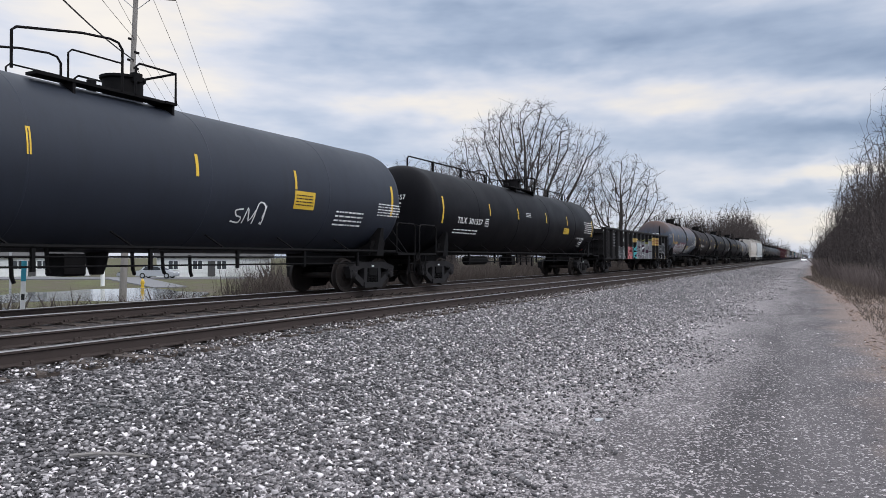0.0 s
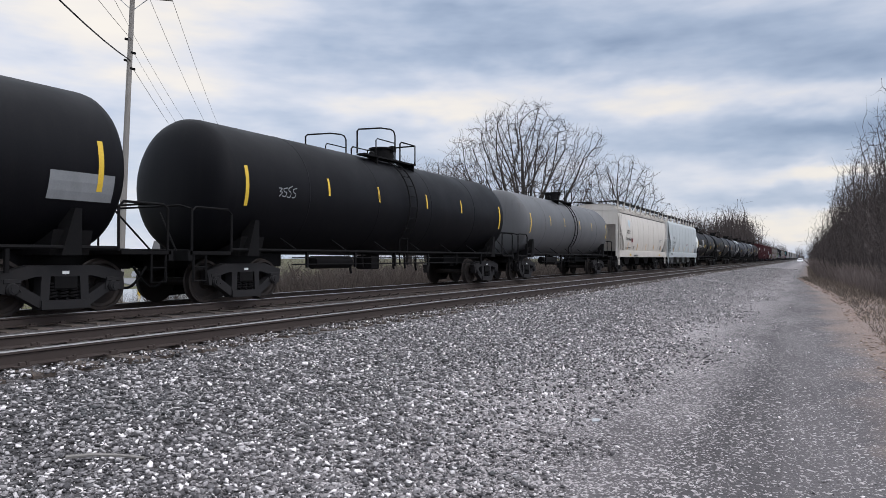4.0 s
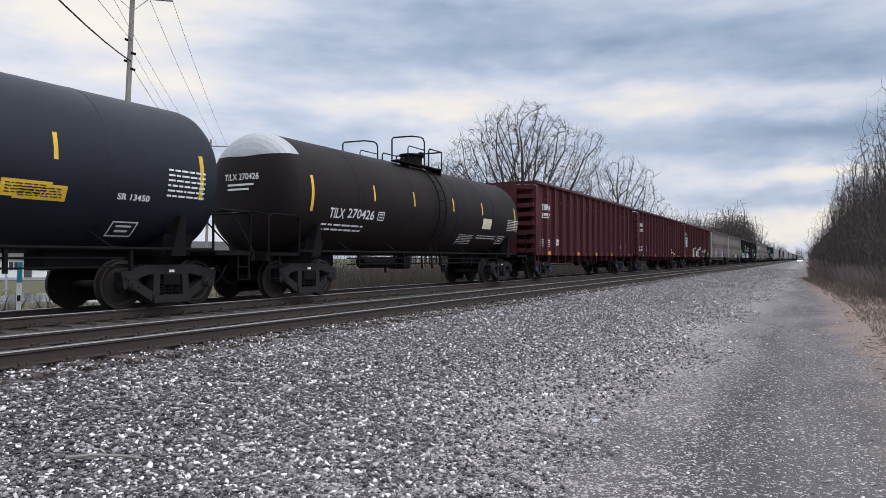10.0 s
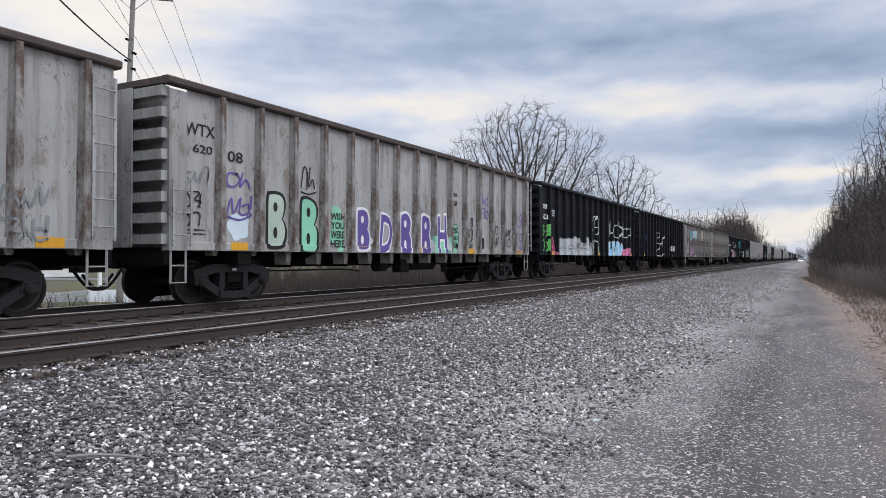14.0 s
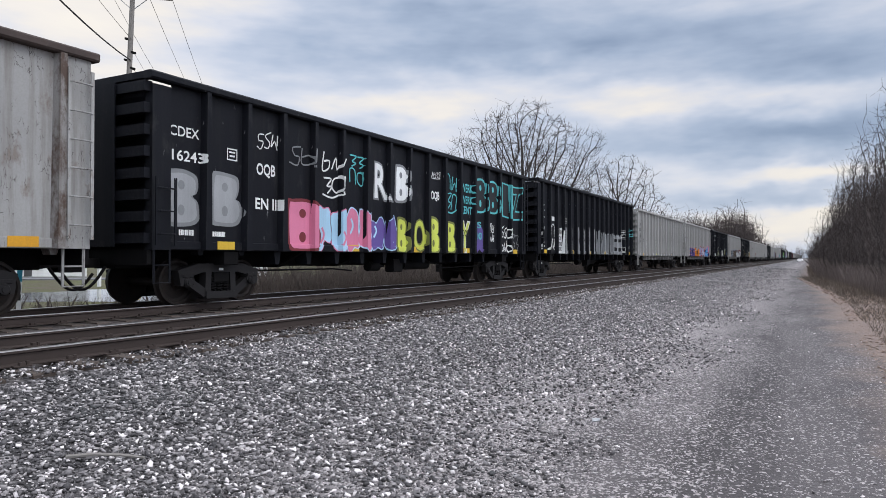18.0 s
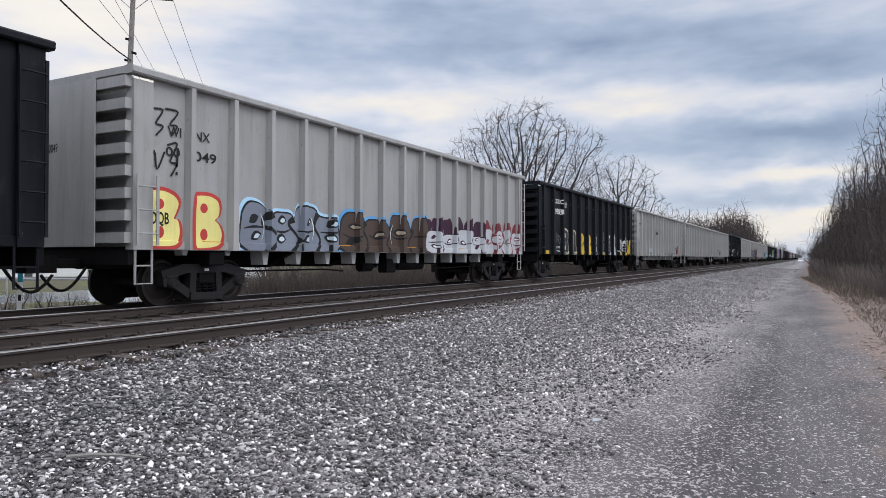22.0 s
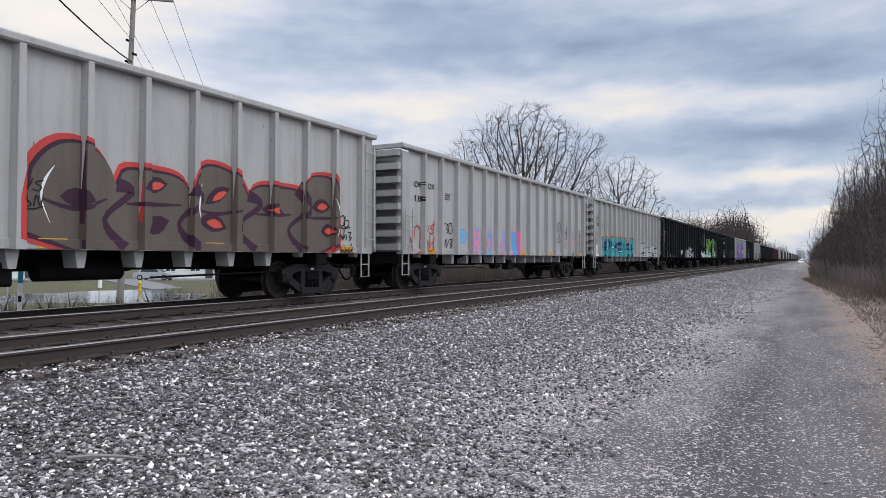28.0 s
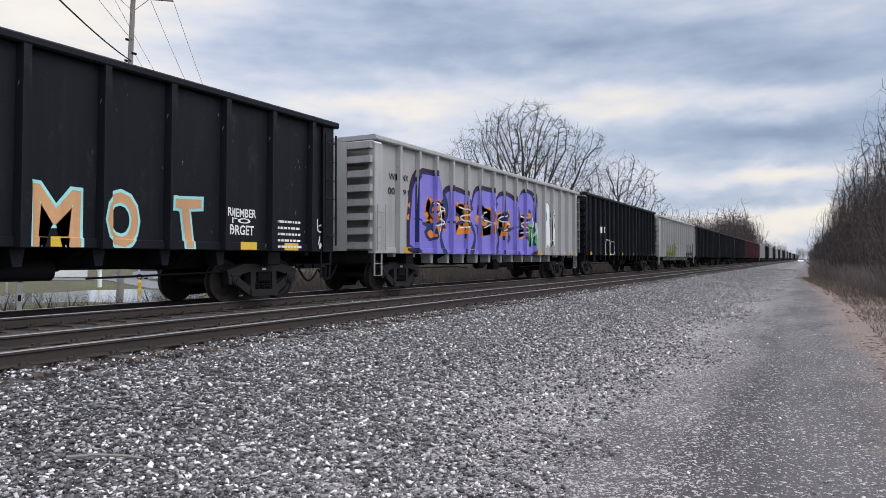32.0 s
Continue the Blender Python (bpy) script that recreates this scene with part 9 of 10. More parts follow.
def filled(seed, height, width, foot=0.22, points=2600, step=0.34, stems=1, least=0.012, squash=1.0, wander=0.13, shoots=2, pipe=2.15):
    """A leafless tree grown into a rounded crown: every limb forks towards the room that is still free. Its limbs and its twigs, as two solids."""
    rng = np.random.default_rng(seed)
    q = rng.normal(size=(points, 3))
    q /= np.linalg.norm(q, axis=1)[:, None]
    q *= (rng.uniform(0, 1, points) ** 0.42)[:, None]
    half = height * (1 - foot) / 2
    lump = np.array([1 + 0.30 * noise.noise(Vector(p) * 2.1 + Vector((seed, 0, 0))) for p in q])
    room = q * lump[:, None] * np.array([width / 2, width / 2 * squash, half])
    room[:, 2] += height * foot + half
    nodes, kin = [], []
    for k in range(stems):
        a = 6.28 * k / stems
        at = np.array([0.06 * width * math.cos(a), 0.06 * width * math.sin(a), -0.2]) if stems > 1 else np.array([0, 0, -0.3])
        tip = at + np.array([0.3 * math.cos(a), 0.3 * math.sin(a), 1.0]) * height * foot * (1.1 if stems == 1 else 0.9)
        if stems == 1:
            tip[:2] = rng.normal(0, 0.02 * height, 2)
        n = max(2, int(np.linalg.norm(tip - at) / step))
        for i in range(n + 1):
            nodes.append(at + (tip - at) * i / n)
            kin.append(len(nodes) - 2 if i else -1)
    pos = np.zeros((9000, 3))
    pos[:len(nodes)] = nodes
    count = len(nodes)
    near = np.array([np.argmin(((pos[:count] - p) ** 2).sum(1)) for p in room])
    away = np.linalg.norm(room - pos[near], axis=1)
    alive = np.ones(points, bool)
    for _ in range(120):
        pull = np.zeros((count, 3))
        reach = alive & (away < height * 0.5)
        if not reach.any() or count > 8500:
            break
        d = (room - pos[near]) / np.maximum(away, 1e-6)[:, None]
        np.add.at(pull, near[reach], d[reach])
        grown = np.nonzero(np.abs(pull).sum(1) > 0)[0]
        way = pull[grown]
        way /= np.maximum(np.linalg.norm(way, axis=1), 1e-6)[:, None]
        way += rng.normal(0, wander, way.shape)
        way[:, 2] += 0.10
        way /= np.linalg.norm(way, axis=1)[:, None]
        born = pos[grown] + way * step
        clear = np.array([((pos[:count] - b) ** 2).sum(1).min() > (0.55 * step) ** 2 for b in born])
        grown, born = grown[clear], born[clear]
        m = len(born)
        if m == 0 or count + m > 9000:
            break
        pos[count:count + m] = born
        kin += grown.tolist()
        gap = np.linalg.norm(room[:, None] - born[None], axis=2)
        best = gap.argmin(1)
        closer = gap[np.arange(points), best] < away
        near[closer] = count + best[closer]
        away[closer] = gap[np.arange(points), best][closer]
        count += m
        alive &= away > step * 1.25
    kids = [[] for _ in range(count)]
    for i, p in enumerate(kin[:count]):
        if p >= 0:
            kids[p].append(i)
    thick = np.full(count, least)
    for i in range(count - 1, -1, -1):
        if kids[i]:
            thick[i] = max(least, sum(thick[k] ** pipe for k in kids[i]) ** (1 / pipe))
    wood, twigs = Solid(), Solid()
    starts = [(-1, i) for i in range(count) if kin[i] < 0]
    while starts:
        base_, i = starts.pop()
        line = [base_] if base_ >= 0 else []
        while True:
            line.append(i)
            if not kids[i]:
                break
            order_ = sorted(kids[i], key=lambda k: -thick[k])
            starts += [(i, k) for k in order_[1:]]
            i = order_[0]
        stout = thick[line[min(1, len(line) - 1)]]
        if len(line) > 1:
            taper((wood if stout > least * 3.2 else twigs), [pos[k] for k in line], [min(stout, thick[k]) for k in line], 7 if stout > 0.09 else 4 if stout > least * 2 else 3)
        # fine shoots at the end of every twig
        d = pos[line[-1]] - pos[line[-2]] if len(line) > 1 else np.array([0, 0, step])
        for _ in range(shoots):
            to = d / np.linalg.norm(d) + rng.normal(0, 0.45, 3) + np.array([0, 0, 0.2])
            k = line[-1 - int(rng.integers(0, min(4, len(line))))]
            twigs.tube([pos[k], pos[k] + to * step * rng.uniform(1.2, 2.2)], least * 0.7, 3, least * 0.4)
    return wood, twigs


def taper(solid, pts, radii, n):
    """A tube with a radius of its own at every point."""
    first = len(solid.v)
    solid.tube(pts, 1.0, n)
    for i, (p, r) in enumerate(zip(pts, radii)):
        for k in range(n):
            v = solid.v[first + i * n + k]
            solid.v[first + i * n + k] = tuple(p[j] + (v[j] - p[j]) * r for j in range(3))


def tree_of(height, label, name="tree", made=None):
    limbs, twigs = made
    tall = max(v[2] for v in twigs.v)
    for sol in (limbs, twigs):
        sol.v = [tuple(c * height / tall for c in v) for v in sol.v]
    root = tagged(new(name), label, name)
    part("trunk", limbs, BARK, root, smooth=False)
    part("crown", twigs, TWIG, root, "crown of fine bare twigs")
    return root


def stand(ob, x, y, turn=0.0, size=1.0, z=None):
    ob.matrix_basis = pose(x, y, ground_z(x) if z is None else z, 0, 0, turn) @ Matrix.Scale(size, 4)
    return ob


def again(ob, x, y, turn, size):
    c = copy_thing(ob, Matrix.Identity(4))
    return stand(c, x, y, turn, size)


BIG = stand(tree_of(16.8, "tall spreading leafless tree behind the tracks", made=filled(3, 16.8, 16.5, 0.16, 4200, 0.31, 1, 0.014, 0.9, 0.08, 5, 1.85)), -25.9, 65.0, 40, 1.10)
MIDT = stand(tree_of(14.2, "leafless tree with an open crown", made=filled(5, 14.2, 11.0, 0.2, 1700, 0.33, 1, 0.015, 1.0, 0.08, 4, 1.9)), -21.2, 86.0, 10, 1.12)
for x, y, w, s in ((-33.5, 64.5, 260, 0.9), (-36.5, 69.0, 120, 1.0), (-41.0, 68.5, 200, 1.02), (-46.0, 67.0, 310, 0.98)):
    again(MIDT, x, y, w, s)
THIN = tree_of(10.0, "many-stemmed leafless thicket tree", made=filled(21, 10.0, 6.0, 0.08, 700, 0.34, 5, 0.012))
stand(THIN, -31.0, 55.0, 0, 0.75)
for x, y, w, s in ((-33, 57, 70, 0.8), (-29.5, 58, 200, 0.7), (-36, 52, 130, 0.65), (-34, 64, 20, 0.8), (-31, 70, 90, 0.8), (-24.5, 76, 160, 0.75), (-41, 55, 220, 0.6), (-44, 49, 10, 0.45), (-23, 80, 250, 0.7),
                   (-30, 66, 45, 0.8), (-35.5, 59, 310, 0.8), (-24, 92, 75, 0.6)):
    again(THIN, x, y, w, s)
SCRUB = tree_of(5.0, "tangled leafless shrub on the verge", "shrub", made=filled(31, 5.0, 4.2, 0.04, 620, 0.20, 7, 0.008))
stand(SCRUB, 3.4, 30.0)
VERGE = tree_of(13.0, "leafless verge tree leaning over the road", made=filled(44, 13.0, 8.0, 0.10, 1500, 0.30, 3, 0.011))
stand(VERGE, 6.4, 58.0, 30, 1.12)
YOUNG = tree_of(8.5, "young leafless tree among the verge brush", made=filled(45, 8.5, 5.5, 0.05, 1000, 0.25, 5, 0.010))
stand(YOUNG, 4.6, 52.0, 30, 1.0)
rv = random.Random(9)
for k in range(44):
    y = 62 + 3.2 * k * (1 + 0.012 * k) + rv.uniform(-2, 2)
    again(VERGE, 3.5 + 5.0 * rv.random() ** 0.7 + 0.012 * y, y, rv.uniform(0, 360), rv.uniform(0.72, 1.08))
for k in range(50):
    y = 46 + 3.0 * k * (1 + 0.014 * k) + rv.uniform(-1.5, 1.5)
    again(YOUNG, 2.6 + 4.0 * rv.random() + max(0.0, 1.6 - 0.03 * (y - 46)), y, rv.uniform(0, 360), rv.uniform(0.65, 1.1))
for k in range(84):
    y = 27.0 + 1.5 * k * (1 + k * 0.014) + rv.uniform(-1, 1)
    again(SCRUB, brush_edge(y) + 0.9 + 2.4 * rv.random(), y, rv.uniform(0, 360), rv.uniform(0.5, 0.95))
for k in range(40):
    y = 13 + 3.2 * k + rv.uniform(-1.5, 1.5)
    again(SCRUB, rv.uniform(-24.5, -19.2), y, rv.uniform(0, 360), rv.uniform(0.16, 0.34) if y < 32 else rv.uniform(0.25, 0.5))
for k in range(30):
    again(SCRUB, rv.uniform(-27.5, -23.0), 27 + 1.9 * k + rv.uniform(-1, 1), rv.uniform(0, 360), rv.uniform(0.5, 0.85))


def woods(name, places, seed, height, label):
    """A far wood: many thin leafless trees joined."""
    rnd = random.Random(seed)
    kinds = [filled(seed + k, height, height * 0.5, 0.06, 330, 1.0, 3, 0.042, 1.0, 0.08, 1) for k in range(3)]
    vs, fs, off = [], [], 0
    packs = []
    for a, b in kinds:
        tall = max(v[2] for v in b.v)
        for sol in (a, b):
            sol.v = [tuple(c * height / tall for c in v) for v in sol.v]
    for a, b in kinds:
        v = np.array(a.v + b.v)
        packs.append((v, a.f + [tuple(i + len(a.v) for i in f) for f in b.f]))
    for x, y, size in places:
        v, f = packs[rnd.randrange(3)]
        w = rnd.uniform(0, 6.28)
        rot = np.array([[math.cos(w), -math.sin(w), 0], [math.sin(w), math.cos(w), 0], [0, 0, 1]])
        vs.append(v @ rot.T * size + np.array([x, y, ground_z(x)]))
        fs += [tuple(i + off for i in face) for face in f]
        off += len(v)
    me = bpy.data.meshes.new(name)
    me.from_pydata(np.concatenate(vs).tolist(), [], fs)
    me.materials.append(TWIG)
    return tagged(new(name, me), label, "woods", "", "stuff")


rw = random.Random(5)
woods("far_woods", [(-20 - 26 * rw.random() ** 1.3, 232 + 0.78 * k + rw.uniform(-4, 4), rw.uniform(0.74, 1.0)) for k in range(130)] +
      [(-34, 222, 0.6), (-37, 228, 0.7), (-30, 224, 0.45)] + [(-21 - rw.uniform(0, 24), 345 + 5.5 * k, rw.uniform(0.6, 0.8)) for k in range(80)], 70, 21.2, "distant leafless woods along the line")
woods("far_verge_woods", [(2.5 + rw.uniform(0, 14), 215 + 7 * k, rw.uniform(0.6, 0.9)) for k in range(80)] +
      [(-20 + rw.uniform(-30, 25), 1000 + 10 * k, rw.uniform(0.9, 1.2)) for k in range(24)], 80, 16.0, "distant leafless woods beside the road")

# ---- dry brush and grass ----
def tufts(name, zones, label, material, lean=0.35):
    rng = np.random.default_rng(21)
    vs, fs, off = [], [], 0
    for x0, x1, y0, y1, count, low, high, wide in zones:
        px, py = rng.uniform(x0, x1, count), rng.uniform(y0, y1, count)
        if x1 > 0:
            # beside the road the zones follow the edge of the brush
            px += np.array([brush_edge(v) for v in py])
        pz = np.array([ground_z(v) for v in px])
        hh = rng.uniform(low, high, count)
        a = rng.uniform(0, 6.28, count)
        lx, ly = rng.normal(0, lean, count) * hh, rng.normal(0, lean, count) * hh
        base, top = np.stack([px, py, pz], -1), np.stack([px + lx, py + ly, pz + hh], -1)
        side = np.stack([np.cos(a), np.sin(a), 0 * a], -1) * (wide / 2)
        mid = base * 0.5 + top * 0.5 + np.stack([lx * -0.2, ly * -0.2, 0 * lx], -1)
        v = np.stack([base - side, base + side, mid + side * 0.8, top, mid - side * 0.8], 1)
        vs.append(v.reshape(-1, 3))
        idx = off + 5 * np.arange(count)[:, None]
        fs.append(idx + np.array([[0, 1, 2, 3, 4]]))
        off += 5 * count
    me = bpy.data.meshes.new(name)
    me.from_pydata(np.concatenate(vs).tolist(), [], np.concatenate(fs).tolist())
    me.materials.append(material)
    return tagged(new(name, me), label, name.split("_")[-1], "", "stuff")


DRY = paint("dry_grass", (0.15, 0.122, 0.10), 0.9, 0.3, (0.07, 0.05, 0.04), spread=0.4)
BRIAR = paint("briar_stems", (0.15, 0.122, 0.112), 0.9, 0.3, (0.05, 0.035, 0.03), spread=0.4)
tufts("dry_grass", [(-1.2, 0.9, 7, 30, 5200, 0.03, 0.16, 0.012), (-1.0, 1.0, 30, 60, 4200, 0.06, 0.30, 0.022), (-0.3, 1.0, 60, 120, 2500, 0.15, 0.5, 0.04), (-20, -15.5, 4, 70, 7000, 0.12, 0.45, 0.014)], "dry yellow grass along the verge", DRY, 0.5)
tufts("verge_brush", [(0.2, 3.4, 22, 60, 15000, 0.3, 1.35, 0.011), (0.1, 3.6, 60, 180, 14000, 0.4, 1.7, 0.025)], "reddish brown briars and dead stems", BRIAR, 0.28)
WEED = paint("dead_weeds", (0.075, 0.06, 0.052), 0.9, 0.3, (0.03, 0.024, 0.02), spread=0.5)
tufts("dead_weeds", [(-20.8, -16.6, 5, 28, 9000, 0.15, 0.6, 0.008), (-20.5, -17.2, 8, 16, 2600, 0.6, 1.25, 0.010), (-20.5, -17.2, 16, 28, 2600, 0.4, 1.0, 0.012), (-25.5, -19, 24, 46, 24000, 0.6, 2.3, 0.013), (-25, -18.8, 46, 80, 16000, 0.7, 2.2, 0.02), (-26, -18.8, 80, 170, 12000, 0.8, 2.5, 0.05)], "dense brown weeds and brush behind the track", WEED, 0.3)
LEAF = paint("fallen_leaf", (0.31, 0.235, 0.19), 0.8, 0.2, (0.1, 0.06, 0.04), spread=0.5)
tufts("fallen_leaves", [(-1.5, 1.2, 6.5, 30, 5600, 0.008, 0.03, 0.05), (-1.3, 0.8, 30, 60, 2200, 0.01, 0.05, 0.09)], "brown fallen leaves on the verge", LEAF, 2.2)


# ---- pole and wires ----
POLEWOOD = paint("weathered_pole", (0.20, 0.185, 0.17), 0.85, 0.5, (0.09, 0.08, 0.07), spread=0.2)
CABLE = paint("black_cable", (0.02, 0.02, 0.022), 0.6, 0.1)
PX, PY = -34.48, 25.83
pole = tagged(new("utility_pole"), "tall grey wooden utility pole carrying wires", "utility pole")
pole.location = (PX, PY, -1.0)
lean = Vector((0.034, 0.018, 1))
shaft = part("shaft", Solid().tube([lean * z for z in (0, 4, 8, 12, 18.2)], 0.20, 14, 0.13), POLEWOOD, pole, smooth=True)
head = lean * 17.35
across = Vector((math.cos(radians(42)), math.sin(radians(42)), 0))
arm = Solid().cbox(-0.055, 0.055, -2.15, 2.15, -0.065, 0.065)
armo = part("crossarm", arm, POLEWOOD, pole, "wooden crossarm", at=head + Vector((0.1, -0.1, 0)))
armo.rotation_euler = (0, 0, radians(-48))
for s in (-1, 1):
    part("arm_brace", Solid().tube([Vector((0, 0, -0.75)), across * s * 0.85], 0.022, 5), GALV, pole, at=head)
for k in (-2.05, -1.2, 0.8, 2.05):
    part("insulator", cached(("insulator",), lambda: Solid().lathe([(0.0, 0.03), (0.06, 0.06), (0.10, 0.035), (0.14, 0.06), (0.18, 0.03)], "z", (0, 0, 0.06), 8)), GALV, pole, "grey porcelain insulator", at=head + across * k)
run = Vector((-math.sin(radians(42)), math.cos(radians(42)), 0))
for z, side in ((13.75, -1), (14.95, -1), (13.3, 1), (14.2, 1)):
    part("cable_clamp", Solid().cbox(-0.05, 0.05, -0.16, 0.16, -0.06, 0.06), UNDER, pole, at=lean * z + across * 0.16 * side)


def wire(p, q, sag, r, label):
    pts = [Vector(p).lerp(Vector(q), k / 16) - Vector((0, 0, sag * 4 * (k / 16) * (1 - k / 16))) for k in range(17)]
    ob = tagged(new("wire", Solid().tube(pts, r, 5).mesh("wire")), label, "cable", "wires on the poles")
    ob.data.materials.append(CABLE)


base = Vector((PX, PY, -1.0))
for off, z, way, r, sag in ((-1.2, 17.6, 1, 0.013, 0.5), (0.8, 17.6, 1, 0.013, 0.5), (2.05, 17.6, 1, 0.013, 0.5), (-1.2, 17.6, -1, 0.013, 0.6), (0.8, 17.6, -1, 0.013, 0.6), (2.05, 17.6, -1, 0.013, 0.6),
                            (0.05, 13.75, -1, 0.036, 1.8), (0.05, 14.95, -1, 0.013, 1.0), (0.2, 13.3, 1, 0.014, 0.5), (0.2, 14.2, 1, 0.009, 0.5)):
    at = base + lean * z + across * off
    wire(at, at + run * way * 52 - Vector((0, 0, 0.3)), sag, r, "thick black overhead cable" if r > 0.03 else "thin overhead wire sagging between poles")
second = copy_thing(pole, pose(PX + run.x * 52, PY + run.y * 52, -1.2))
third = copy_thing(pole, pose(PX - run.x * 52, PY - run.y * 52, -1.0))

# ---- beyond the tracks: pond, lane, houses, small things ----
def sheet(name, x0, x1, y0, y1, z, material, label, seed=0, wob=0.0):
    rnd = random.Random(seed)
    n = 40
    pts = []
    for k in range(n):
        w = 2 * math.pi * k / n
        c, s = math.cos(w), math.sin(w)
        q = (abs(c) ** 4 + abs(s) ** 4) ** -0.25
        f = 1 + wob * noise.noise((c * 2 + seed, s * 2, 0))
        pts.append(((x0 + x1) / 2 + c * q * f * (x1 - x0) / 2, (y0 + y1) / 2 + s * q * f * (y1 - y0) / 2))
    return structure(name, Solid().prism(pts, "z", z - 0.05, z), material, label, name)


def water_material():
    m, n, l, p = nodes_of("still_water")
    co = n.new("ShaderNodeTexCoord").outputs["Object"]
    p.inputs["Base Color"].default_value = (0.03, 0.035, 0.035, 1)
    p.inputs["Roughness"].default_value = 0.04
    bump_on(n, l, p, noise_of(n, l, co, 3.0, 3), 0.35, 0.03)
    return m


def pond():
    mid, way = Vector((-39.5, 27.8)), Vector((-0.74, 0.67))
    out = Vector((way.y, -way.x))
    pts = []
    for k in range(44):
        w = 2 * math.pi * k / 44
        f = 1 + 0.3 * noise.noise((math.cos(w) * 2, math.sin(w) * 2, 3))
        pts.append(tuple(mid + way * math.cos(w) * 12.5 * f + out * math.sin(w) * 6.2 * f))
    return structure("water", Solid().prism(pts, "z", -1.15, -0.935), water_material(), "small flooded pond with a pale reflection", "water")


pond()
TAR = paint("grey_asphalt", (0.16, 0.16, 0.165), 0.8, 0.3)
structure("road", Solid().prism([(-130, 20), (-55, 61), (-20, 110), (-25, 114), (-58, 67), (-133, 26)], "z", -1.3, -0.90), TAR, "grey residential street beyond the field", "road")
structure("pavement", Solid().prism([(-72, 52), (-47.5, 38.5), (-46.5, 41), (-69, 55)], "z", -1.3, -0.89), TAR, "pale driveway across the grass", "driveway")
SIDING = paint("pale_siding", (0.62, 0.62, 0.60), 0.6, 0.3, (0.35, 0.34, 0.32))
ROOFING = paint("grey_shingles", (0.07, 0.068, 0.068), 0.85, 0.3, spread=0.25)
SASH = paint("dark_window", (0.03, 0.035, 0.04), 0.15, 0.1, gloss=0.5)


def house(x, y, turn, wide, deep, label):
    """A one-storey house with a gabled roof, lapped siding, windows, a door and a garage door."""
    h = tagged(new("house"), label, "house")
    h.matrix_basis = pose(x, y, -1.0, 0, 0, turn)
    w, d = wide / 2, deep / 2
    walls = part("wall", Solid().prism([(-d, 0), (d, 0), (d, 2.7), (0, 4.6), (-d, 2.7)], "x", -w, w), SIDING, h, "pale lapped siding")
    for k in range(9):
        part("siding_board", cached(("siding_board", wide, deep), lambda: Solid().prism([(-d - 0.03, 0.0), (-d - 0.005, 0.28), (-d, 0.28), (-d, 0.0)], "x", -w, w)), SIDING, walls, at=(0, 0, 0.1 + 0.28 * k))
    for s in (-1, 1):
        part("roof", Solid().prism([(s * (d + 0.5), 2.5), (s * (d + 0.5), 2.62), (0, 4.85), (0, 4.7)], "x", -w - 0.4, w + 0.4), ROOFING, h, "grey shingled roof slope")
    for k, u in enumerate((-0.72, -0.3, 0.12)):
        win = part("window", Solid().cbox(u * w - 0.65, u * w + 0.65, -d - 0.09, -d - 0.03, 0.95, 2.2, 0.02), WHITE, h, "white framed window")
        for s in (-1, 1):
            part("pane", Solid().box(u * w + s * 0.3 - 0.25, u * w + s * 0.3 + 0.25, -d - 0.1, -d - 0.092, 1.05, 2.1), SASH, win)
    part("door", Solid().cbox(-0.06 * w - 0.45, -0.06 * w + 0.45, -d - 0.08, -d - 0.03, 0.1, 2.1, 0.02), ROOFING, h, "dark front door")
    gar = part("garage_door", Solid().box(0.4 * w, 0.4 * w + 2.7, -d - 0.07, -d - 0.03, 0.05, 2.2), SIDING, h, "panelled garage door")
    for k in range(4):
        part("panel", Solid().cbox(0.4 * w + 0.05, 0.4 * w + 2.65, -d - 0.09, -d - 0.07, 0.1 + 0.53 * k, 0.55 + 0.53 * k, 0.01), SIDING, gar)
    return h


house(-94.0, 57.0, 57, 13, 8, "pale one-storey house beyond the street")
house(-71.0, 67.5, 44, 14, 8, "white one-storey house with a garage beside the street")

CARPAINT = paint("silver_car_paint", (0.42, 0.43, 0.45), 0.3, 0.1, metal=0.3, gloss=0.5)
CARWHITE = paint("white_car_paint", (0.75, 0.75, 0.75), 0.3, 0.1, gloss=0.5)
TYRE = paint("tyre_rubber", (0.02, 0.02, 0.02), 0.85, 0.2)
LAMPGLASS = paint("lamp_glass", (0.7, 0.7, 0.68), 0.2, 0.0, gloss=0.5)


